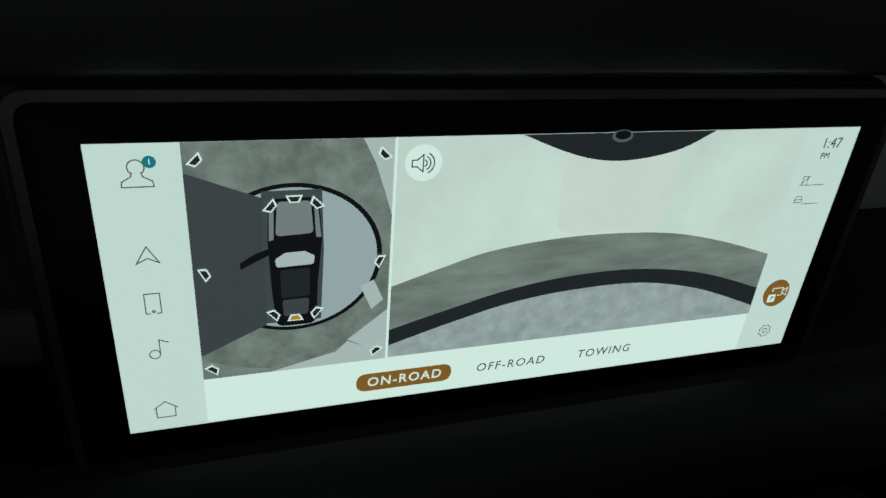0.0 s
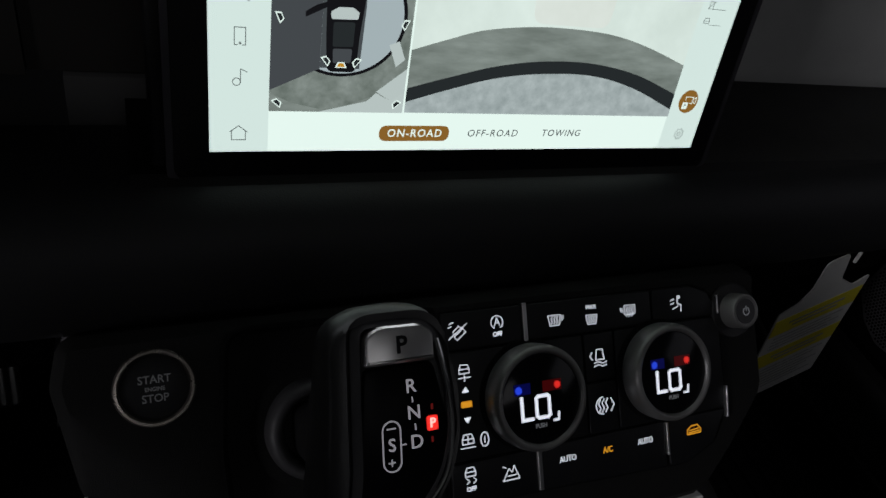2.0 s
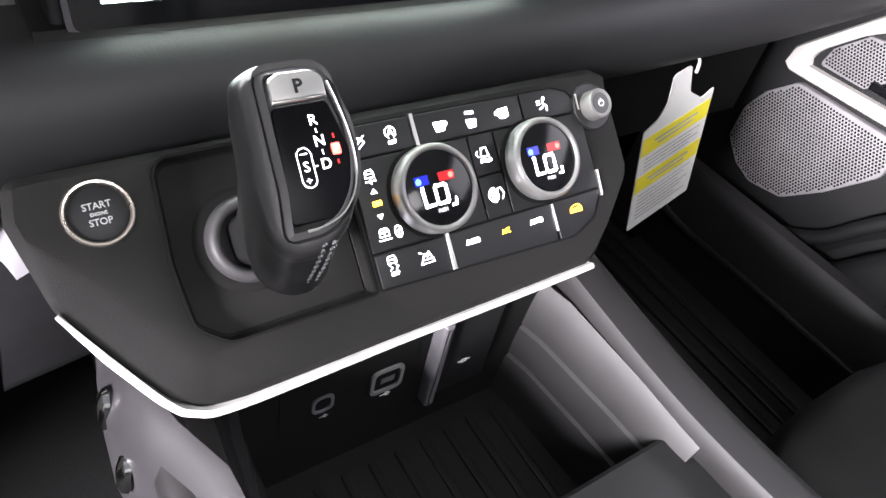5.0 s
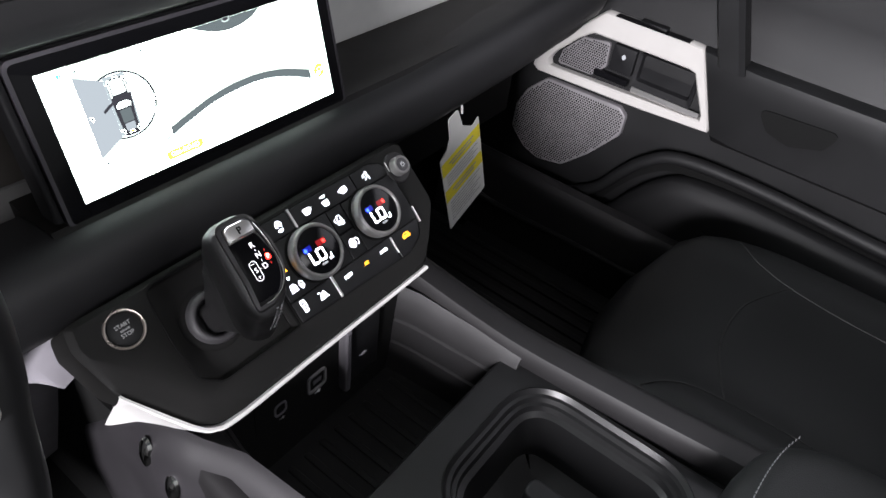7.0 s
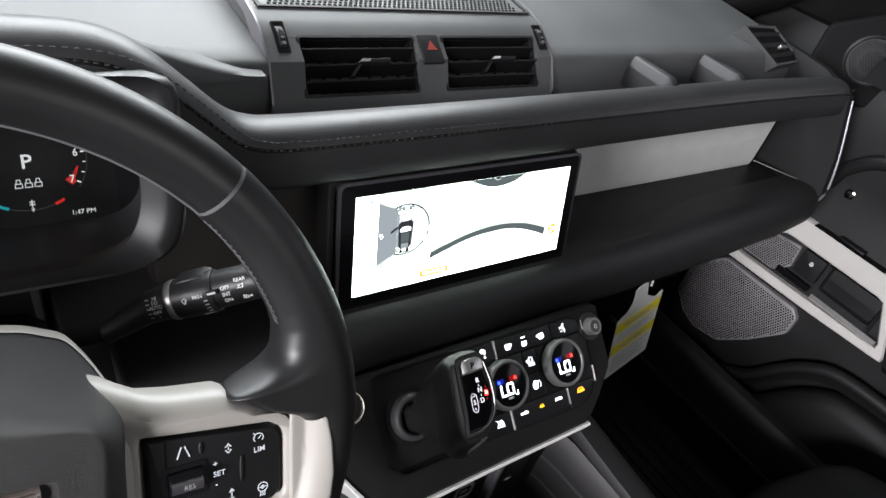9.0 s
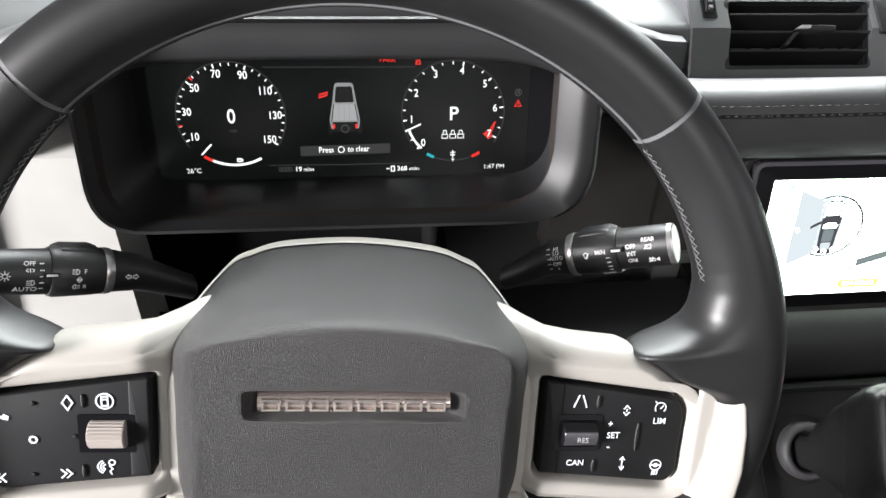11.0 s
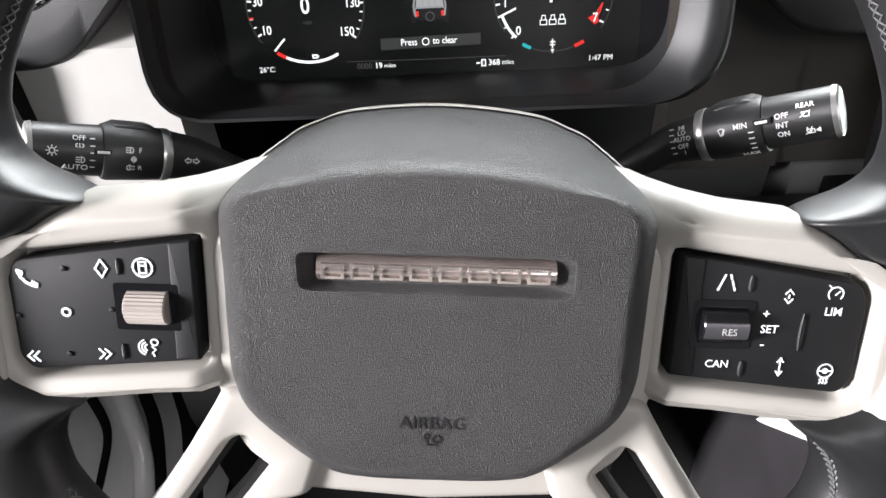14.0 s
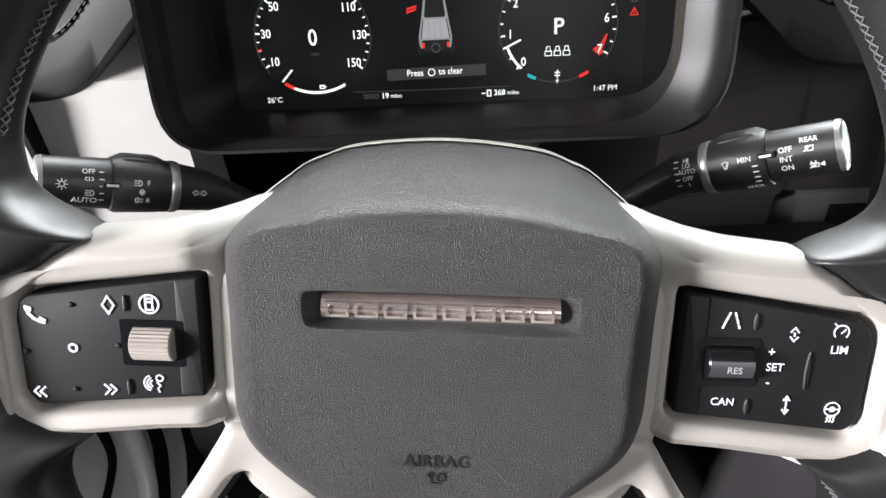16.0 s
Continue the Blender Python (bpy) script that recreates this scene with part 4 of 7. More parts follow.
write("max_word", "MAX", 0.0030, (0.0550, 0.0037), 0.0019, G_WHITE, cp)
pic("rear_demist_icon", [[(-3, -1.8), (-3, 2.4), (3, 2.4), (3, -1.8), (-3, -1.8)]] + [shift(WAVE, x, -0.6, 1.4) for x in (-1.5, 0, 1.5)], 80.6, -0.6)
write("side_letter", "R", 0.0034, (0.0752, -0.0002), 0.0019, G_WHITE, cp)
pic("airflow_icon", [[(0.6, 3.6), (0.2, 0.4), (2.6, -0.6), (2.2, -3.6)], [(-1.8, 2.6), (-3.8, 2.0)], [(-1.8, 0.8), (-3.8, 0.2)], arc(1.3, 3.4, 0.7, 0, 360, 8), [(0.4, -1), (-2.8, -2.4)]], 114.2, -0.6, w=0.7)
pic("seat_icon", [[(-1.8, 3.6), (1.4, 3.6), (2.2, -1.2), (-2.6, -1.2), (-1.8, 3.6)], [(-3.4, -2.6), (-1.2, -2), (1, -3), (3.4, -2.4)], [(-3.4, -4.0), (-1.2, -3.4), (1, -4.4), (3.4, -3.8)], [(-4.4, 2.4), (-5.6, 0.8), (-4.4, -0.8)]], 58.6, -23.6, w=0.65)
pic("fan_icon", [shift(WAVE, x, 0, 1.9) for x in (-3, -1, 1)] + [arc(-1, 0, 3.9, 90, 270, 8), [(3.4, 3), (5.2, 0), (3.4, -3)]], 59.4, -49.8, w=0.7)
pic("suspension_icon", [shift(CARB, 0, 1.6, 0.9), [(-2.8, -2.4), (2.8, -2.4)], [(0, -1), (0, -3.8)]], -22.6, -20.6, w=0.6)
part("up_mark", prism(P((-24.6, -30.6), (-20.6, -30.6), (-22.6, -27.8)), 0.0019, 0.0021), G_WHITE, cp)
part("level_bar", prism(rect(-0.0254, -0.0380, -0.0196, -0.0350, 0.0006), 0.0019, 0.0022), G_AMBER, cp, "lit amber bar")
part("down_mark", prism(P((-24.6, -43.0), (-20.6, -43.0), (-22.6, -45.8)), 0.0019, 0.0021), G_WHITE, cp)
pic("lowered_icon", [shift(CARB, 0, 0.6), [(-3.4, -3.4), (3.4, -3.4)], [(0, 1.4), (0, -1.6)]], -23.2, -53.8, w=0.6)
pic("padlock_icon", [arc(0, 0, 1.9, 0, 360, 12, 3.0), [(0, 1), (0, -1.4)]], -14.0, -55.0, w=0.7)
pic("traction_icon", [shift(CARB, 0, 2.6, 0.9), [(-2, -0.4), (-0.6, -1.6), (-2, -2.8)], [(1.4, -0.4), (2.6, -1.6), (1.2, -2.8)]], -23.2, -72.2, w=0.6)
write("off_word", "OFF", 0.0030, (-0.0231, -0.0780), 0.0019, G_WHITE, cp, bold=0.00008)
pic("terrain_icon", [[(-4, -3), (4, -3), (1.6, 2.8), (0.4, 0.2), (-1, 2.0), (-4, -3)], [(-1.8, -1.2), (2.4, -1.2)], [(-4, 3.2), (-2.4, 2.4)]], -0.6, -74.4, w=0.6)
write("auto_word", "AUTO", 0.0044, (0.0336, -0.0738), 0.0019, G_WHITE, cp, wide=0.85)
write("climate_word", "A/C", 0.0044, (0.0592, -0.0738), 0.0019, G_AMBER, cp, wide=0.85, bold=0.0001)
write("auto_word", "AUTO", 0.0044, (0.0846, -0.0736), 0.0019, G_WHITE, cp, wide=0.85)
pic("recirculate_icon", [[(-4.2, -1.8), (-4.0, 0.4), (-1.8, 2.0), (2.4, 2.2), (4.2, 0.2), (4.2, -1.8), (-4.2, -1.8)], [(-2.6, 0.0), (2.8, 0.4)], [(-3, -1.0), (3, -0.8)]], 119.6, -73.4, w=0.95, material=G_AMBER)


def dial(u, v):
    m = Matrix.Translation((u * mm, v * mm, 0))
    k = thing("climate_knob", pan_m @ m, "round satin silver knob with a small display reading LO", "knob", group="climate knobs")
    part("base_ring", lathe([(0.004, -0.001), (0.0284, -0.001), (0.0284, 0.0024), (0.0270, 0.0030), (0.004, 0.0030)]), DEEP, k)
    part("grip_ring", lathe([(0.020, 0.0028), (0.0254, 0.0030), (0.0265, 0.0042), (0.0268, 0.0100), (0.0264, 0.0140), (0.0254, 0.0160), (0.0240, 0.0165), (0.0230, 0.0160), (0.0223, 0.0148), (0.0222, 0.0138), (0.0190, 0.0136)], 80), KNOBSILVER, k, "satin silver grip ring", sharp=50)
    part("glass", lathe([(0.0005, 0.0136), (0.0223, 0.0136), (0.0223, 0.0146), (0.0217, 0.0149), (0.0005, 0.0150)], 56), GLOSS, k, "black display glass")
    z = 0.01515
    part("cold_bar", prism(rect(-0.0158, 0.0032, -0.0066, 0.0086), z, z + 0.0001), G_DBLUE, k)
    part("hot_bar", prism(rect(0.0004, 0.0032, 0.0112, 0.0086), z, z + 0.0001), G_DRED, k)
    part("cold_mark", prism(disc(-0.0134, 0.0056, 0.0019, 0.0019, 16), z + 0.0002, z + 0.0003), G_BLUE, k)
    part("hot_mark", prism(disc(0.0088, 0.0058, 0.0018, 0.0018, 16), z + 0.0002, z + 0.0003), G_RED, k)
    part("letter_l", strokes([[(-12.0, 1.6), (-12.0, -9.2), (-6.4, -9.2)]], 1.7 * mm, z, 0.0002, size=mm), G_WHITE, k, "glowing letter L")
    part("letter_o", strokes([[(-2.6, 1.4), (-3.8, 0.4), (-3.8, -8.2), (-2.6, -9.2), (2.6, -9.2), (3.6, -8.2), (3.6, 0.4), (2.6, 1.4), (-2.6, 1.4)]], 1.7 * mm, z, 0.0002, size=mm), G_WHITE, k, "glowing letter O")
    write("push_word", "PUSH", 0.0030, (-0.0018, -0.0132), z, G_SOFT, k, wide=0.9, bold=0.0001)
    part("seat_mark", strokes([[(5.8, -11.6), (8.4, -11.6), (8.8, -8.0)]], 1.1 * mm, z, 0.0002, size=mm), G_WHITE, k)
    return k


dial(13.0, -36.8)
dial(97.0, -35.6)
vol = thing("volume_knob", pan_m @ Matrix.Translation((0.1565, -0.0085, 0)), "small silver volume knob with a power mark", "knob")
part("base_ring", lathe([(0.006, -0.001), (0.0166, -0.001), (0.0168, 0.0014), (0.0156, 0.0024), (0.0120, 0.0020), (0.006, 0.0016)], 48), GREYPLASTIC, vol, "grey sloped base ring", sharp=30)
part("barrel", lathe([(0.006, 0.0005), (0.0104, 0.0005), (0.0102, 0.0105), (0.0096, 0.0118), (0.0088, 0.0120), (0.0070, 0.0112), (0.0005, 0.0112)], 48), KNOBSILVER, vol, "satin silver barrel", sharp=30)
part("cap", lathe([(0.0074, 0.0108), (0.0072, 0.0117), (0.0005, 0.0118)], 40), KNEE, vol, "grey cap", sharp=30)
part("power_mark", strokes([arc(0, 0, 2.2, 125, 415), [(0, 0.6), (0, 3)]], 0.6 * mm, 0.0119, 0.0002, size=mm), G_SOFT, vol)
sb = thing("start_button", pan_m @ Matrix.Translation((-0.1622, -0.0078, 0)), "round black engine start button with a warm silver ring", "button")
part("ring", lathe([(0.0130, -0.002), (0.0160, -0.001), (0.0161, 0.0012), (0.0154, 0.0022), (0.0144, 0.0020), (0.0139, 0.0010), (0.0136, -0.001)], 64), WARMRING, sb, "warm silver ring", sharp=40)
part("cap", lathe([(0.0005, 0.0008), (0.0115, 0.0006), (0.0137, -0.0006), (0.0137, -0.002)], 48), SWITCHBLACK, sb)
for w_, s_, v_ in (("START", 0.0046, 0.0034), ("ENGINE", 0.0023, -0.0005), ("STOP", 0.0046, -0.0044)):
    write("word", w_, s_, (0, v_), 0.0010, PRINTDIM, sb, wide=0.95, bold=0.00005)

# ---------------- gear selector ----------------
gs = thing("gear_selector", pan_m, "stubby black leather gear selector with a lit gear display", "gear selector")


def blob(pts, c, n=120, r=0.012):
    return by_angle(rounded(P(*pts), r, 6), (c[0] * mm, c[1] * mm), n)


topo = blob(((-116, 18.5), (-105, 23.5), (-91, 24), (-81, 22.5), (-74.5, 15), (-72.8, -2), (-72, -16), (-76, -31), (-85, -46), (-97, -54), (-112, -54), (-119, -42), (-119, -24), (-117.5, -10), (-116.5, 6)), (-97, -14), r=0.018)
mid = blob(((-113, 12), (-100, 20), (-88, 20), (-79, 14), (-75, 2), (-74, -16), (-77, -34), (-84, -52), (-92, -63.5), (-100, -67.5), (-108, -66.5), (-116, -62), (-120.5, -54), (-121, -44), (-118, -26), (-115, -8)), (-97, -24))
low = blob(((-107, 4), (-98, 9), (-90, 9), (-83, 3), (-79, -8), (-77, -24), (-79, -44), (-85, -58), (-93, -65), (-100, -66), (-106, -62), (-110, -55), (-111, -46), (-108, -25), (-106, -10)), (-96, -30))
bot = blob(((-104, -8), (-98, -4), (-92, -4), (-87, -9), (-84, -20), (-84, -40), (-88, -53), (-95, -59), (-100, -58), (-104, -53), (-105.5, -44), (-104, -26)), (-96, -34))
nck = blob(((-106, -28), (-101, -24), (-93, -24), (-87, -29), (-86, -40), (-88, -48), (-94, -52), (-101, -51), (-106, -46)), (-96, -38))
fo = blob(((-108, 20.5), (-80, 20.5), (-75, -4), (-75.2, -18), (-79, -32), (-88, -42), (-98, -45.5), (-113, -45.5), (-110, -26)), (-95, -12), r=[0.007, 0.010, 0.03, 0.03, 0.03, 0.02, 0.02, 0.004, 0.05])


def between(a, b, t):
    return [p.lerp(q, t) for p, q in zip(a, b)]


gb = Vector((-0.097, -0.016))
rings = [lift(nck, -0.018), lift(nck, 0.006), lift(between(nck, bot, 0.55), 0.018), lift(bot, 0.033), lift(between(bot, low, 0.6), 0.044), lift(low, 0.056), lift(between(low, mid, 0.55), 0.067), lift(mid, 0.079), lift(between(mid, topo, 0.6), 0.089), lift(topo, 0.0965)]
rings += [lift([gb + (p - gb) * k for p in topo], z) for k, z in ((0.992, 0.1005), (0.97, 0.1040), (0.935, 0.1066), (0.89, 0.1079))]
rings += [ lift(shrink(fo, -0.0012), 0.1082), lift(fo, 0.1062), lift([Vector((-0.095, -0.012)) + (p - Vector((-0.095, -0.012))) * 0.5 for p in fo], 0.1058)]
part("grip", ringmesh(rings), GRIPLEATHER, gs, "smooth black leather grip", sharp=60)
part("face_frame", frame_prism(shrink(fo, 0.0002), shrink(fo, 0.0030), 0.1056, 0.1084, lip=0.0014), KNEE, gs, "grey face surround", sharp=20)
part("chrome_line", tube(smooth_path([(a * mm, b * mm, 0.1082) for a, b in ((-80.2, 12), (-78.6, 4), (-77.0, -8), (-77.2, -20), (-80.0, -31), (-87.5, -39.4), (-97, -42.6), (-104, -42.8))], 6), 0.0008, 8), CHROME, gs, "thin chrome line")
part("display_glass", prism(blob(((-104.6, 5.0), (-81.6, 5.0), (-77.8, -14), (-78.4, -30), (-88.6, -40.4), (-109.2, -40)), (-94, -16), r=0.003), 0.1055, 0.1078, 0.0008), SHIFTGLASS, gs, "glossy black face")
part("park_button", prism(rounded(P((-104.6, 5.6), (-81.4, 5.6), (-81.2, 14.5), (-86, 17.6), (-99, 17.8), (-103.8, 15.5)), [0.001, 0.001, 0.004, 0.006, 0.006, 0.004]), 0.1050, 0.1096, 0.0016), SATIN, gs, "satin silver park button", sharp=25)
gz = 0.1079
write("park_letter", "P", 0.0074, (-0.0924, 0.0113), 0.1097, BLACK, gs, bold=0.0002)
write("gear_letter", "R", 0.0060, (-0.0898, -0.0020), gz, G_GEAR, gs, bold=0.00003)
write("gear_letter", "N", 0.0060, (-0.0893, -0.0103), gz, G_GEAR, gs, bold=0.00003)
write("gear_letter", "D", 0.0060, (-0.0890, -0.0194), gz, G_GEAR, gs, bold=0.00003)
write("gear_letter", "S", 0.0056, (-0.0972, -0.0192), gz, G_GEAR, gs, bold=0.00003)
write("shift_sign", "+", 0.0046, (-0.0976, -0.0246), gz, G_GEAR, gs)
pic("gate_lines", [[(-89.6, -5.4), (-89.5, -6.8)], [(-89.2, -13.8), (-89.1, -15.4)], [(-92.8, -19.4), (-94.4, -19.4)], [(-98.4, -14.0), (-95.8, -14.0)],
                   arc(-97.1, -14.6, 2.9, 0, 180, 10), arc(-97.4, -24.2, 2.9, 180, 360, 10), [(-100.0, -14.6), (-100.3, -24.2)], [(-94.2, -14.6), (-94.5, -24.2)]], 0, 0, w=0.5, z=gz, parent=gs, material=G_GEAR)
part("lit_gear", prism(rect(-0.0853, -0.0166, -0.0816, -0.0120, 0.0008), gz, gz + 0.0002), glow("dim_red_tile", (1.0, 0.03, 0.02), 11.0), gs, "lit red position mark")
write("lit_letter", "P", 0.0040, (-0.0834, -0.0143), gz + 0.0003, glow("hot_red", (1.0, 0.34, 0.28), 22.0), gs, bold=0.0001)
pic("position_ticks", [[(-83.2, -8.6), (-83.2, -9.8)], [(-83.8, -18.8), (-83.8, -20.0)]], 0, 0, w=0.9, z=gz, parent=gs, material=G_RED2)
bm = bmesh.new()
for off in (-2.0, 2.0):
    for k in range(14):
        t = k / 11 - 0.18
        u, v, n = -98 + off - 3 * t, -52.5 - 13.5 * t - 1.8 * t * (1 - t) * 4, 104 - 36 * t
        tube([(u * mm, v * mm - 0.0006, n * mm + 0.0008), ((u - 0.25) * mm, v * mm - 0.0012, n * mm - 0.0020)], 0.0006, 5, bm)
tagged(part("stitching", bm, STITCH, gs, "grey double seam"), kind="stuff")
part("boot_base", lathe([(0.012, -0.018), (0.0305, -0.018), (0.0300, -0.0125), (0.0280, -0.0100), (0.0240, -0.0092), (0.012, -0.0092)], 56, m=Matrix.Translation((-0.096, -0.037, 0))), PANELSKIN, gs, "dark round base plate", sharp=50)
part("boot_collar", lathe([(0.0140, -0.010), (0.0236, -0.010), (0.0235, -0.004), (0.0222, 0.000), (0.0198, 0.0016), (0.0172, 0.0004), (0.0150, -0.008)], 48, m=Matrix.Translation((-0.095, -0.037, 0))), KNEE, gs, "grey round collar at the base", sharp=60)

# ---------------- steering wheel ----------------
wheel_m = plane((-0.452, -0.225, 0.937), 25.0, -4.0)
sw = thing("steering_wheel", wheel_m, "black leather steering wheel with pale stone spokes", "steering wheel")
C4, S4 = math.cos(radians(4)), math.sin(radians(4))


def W(u, v):
    """Slope millimetres to the turned wheel's own metres."""
    return Vector(((u * C4 - v * S4 + 4) * mm, (u * S4 + v * C4) * mm))


RC, ZR = 0.1736, -0.0065
RX, RY = 0.0015, 0.0108


def rim_r(a):
    """Half width of the rim: fuller where the thumbs rest."""
    d = min(abs((math.degrees(a) - 8 + 180) % 360 - 180), abs((math.degrees(a) - 172 + 180) % 360 - 180))
    return 0.0152 + 0.0024 * math.exp(-(d / 22) ** 2)


# how far the leather reaches in towards the spokes: (degrees, inner radius in mm)
REACH = ((-60, 170), (-36, 170), (-32, 169), (-28, 164.8), (-26, 161), (-24, 155), (-23, 147), (-22.2, 136), (-21.2, 138), (-19.8, 146), (-17.9, 151.5), (-15.5, 157), (0, 158), (2, 154), (3.6, 147), (5.2, 139), (7.8, 132.5), (10.0, 126), (11.0, 119.5), (11.5, 130), (12.1, 139), (13.4, 147), (15.6, 152), (19.5, 156), (26, 158.6), (32, 159), (60, 159))


def fold_deg(deg):
    d = (deg + 180) % 360 - 180
    return 180 - d if d > 90 else -180 - d if d < -90 else d


def rim_c(deg):
    """Middle radius of the rim: a little wider below the spokes."""
    t = min(1.0, max(0.0, (-14 - fold_deg(deg)) / 20))
    return RC + 0.0112 * t * t * (3 - 2 * t)


def reach(deg):
    d = fold_deg(deg)
    for (a0, r0), (a1, r1) in zip(REACH, REACH[1:]):
        if a0 <= d <= a1:
            t = (d - a0) / (a1 - a0)
            return (r0 + (r1 - r0) * t) * mm
    return 0.170


def rim_rings(a0, a1, n, k=1.0, m=32):
    out = []
    for i in range(n + 1):
        dg = a0 + (a1 - a0) * i / n
        a = radians(dg)
        r = rim_r(a) * k
        soft = sum(reach(dg + o) for o in (-0.5, 0, 0.5)) / 3
        rc = rim_c(dg)
        inn = max(r, (rc - soft) / 0.96)
        far = min(1.0, (inn - r) / 0.012)
        ring = []
        for t in [2 * math.pi * j / m for j in range(m)]:
            c_, s_ = math.cos(t), math.sin(t)
            p_ = 1.0 if c_ > 0 else 1.0 - 0.45 * far
            x = r * c_ if c_ > 0 else inn * c_
            z = ZR + r * 1.14 * math.copysign(abs(s_) ** p_, s_)
            ring.append((RX + (rc + x) * math.cos(a), RY + (rc + x) * math.sin(a), z))
        out.append(ring)
    return out


part("rim_top", ringmesh(rim_rings(46.5, 133.5, 60)), RIMLEATHER, sw, "smooth black leather rim", sharp=60)
part("rim_side", ringmesh(rim_rings(-50, 45.8, 230, 1.015)), RIMLEATHER, sw, sharp=60)
part("rim_side", ringmesh(rim_rings(134.2, 230, 230, 1.015)), RIMLEATHER, sw, sharp=60)
part("rim_bottom", ringmesh(rim_rings(230.6, 309.4, 50)), RIMLEATHER, sw, sharp=60)
for a in (46.1, 133.9):
    part("rim_seam", ringmesh(rim_rings(a - 0.35, a + 0.35, 2, 0.985)), STITCH, sw, "grey stitched seam")


def rim_point(dg, turn, out):
    """A point on the rim's skin: round the wheel by dg, round the section by turn."""
    a, r = radians(dg), rim_r(radians(dg)) * out
    rr = rim_c(dg) + r * math.cos(radians(turn))
    return (RX + rr * math.cos(a), RY + rr * math.sin(a), ZR + r * 1.14 * math.sin(radians(turn)))


bm = bmesh.new()
seams = bmesh.new()
for d0, d1 in ((6.0, 45.6), (134.4, 174.0), (-47.0, -29.0), (209.0, 227.0)):
    n = int((d1 - d0) / 0.18)
    tube([rim_point(d0 + (d1 - d0) * i / n, 168, 1.012) for i in range(n + 1)], 0.0005, 5, seams)
    step = 1.25
    for i in range(int((d1 - d0) / step)):
        c = d0 + i * step
        for lean in (1, -1):
            q = [rim_point(c + step * t, 168 + lean * (6 - 11 * t), 1.022 + 0.016 * math.sin(math.pi * t)) for t in (0.0, 0.25, 0.5, 0.75, 1.05)]
            tube(q, [0.0002, 0.00032, 0.00036, 0.00032, 0.0002], 5, bm)
tagged(part("rim_seam_line", seams, RIMSEAM, sw, "dark seam along the inner rim"), kind="stuff")
tagged(part("rim_stitching", bm, RIMTHREAD, sw, "grey cross stitches round the inner rim"), kind="stuff")


rr = 0.0152 * 1.01
part("rim_thread", tube([(RX + (RC + rr * math.cos(radians(163))) * math.cos(radians(g)), RY + (RC + rr * math.cos(radians(163))) * math.sin(radians(g)), ZR + rr * 1.14 * math.sin(radians(163))) for g in range(46, 135)], 0.0006, 6), FINELINE, sw, "thin pale thread along the top of the rim")


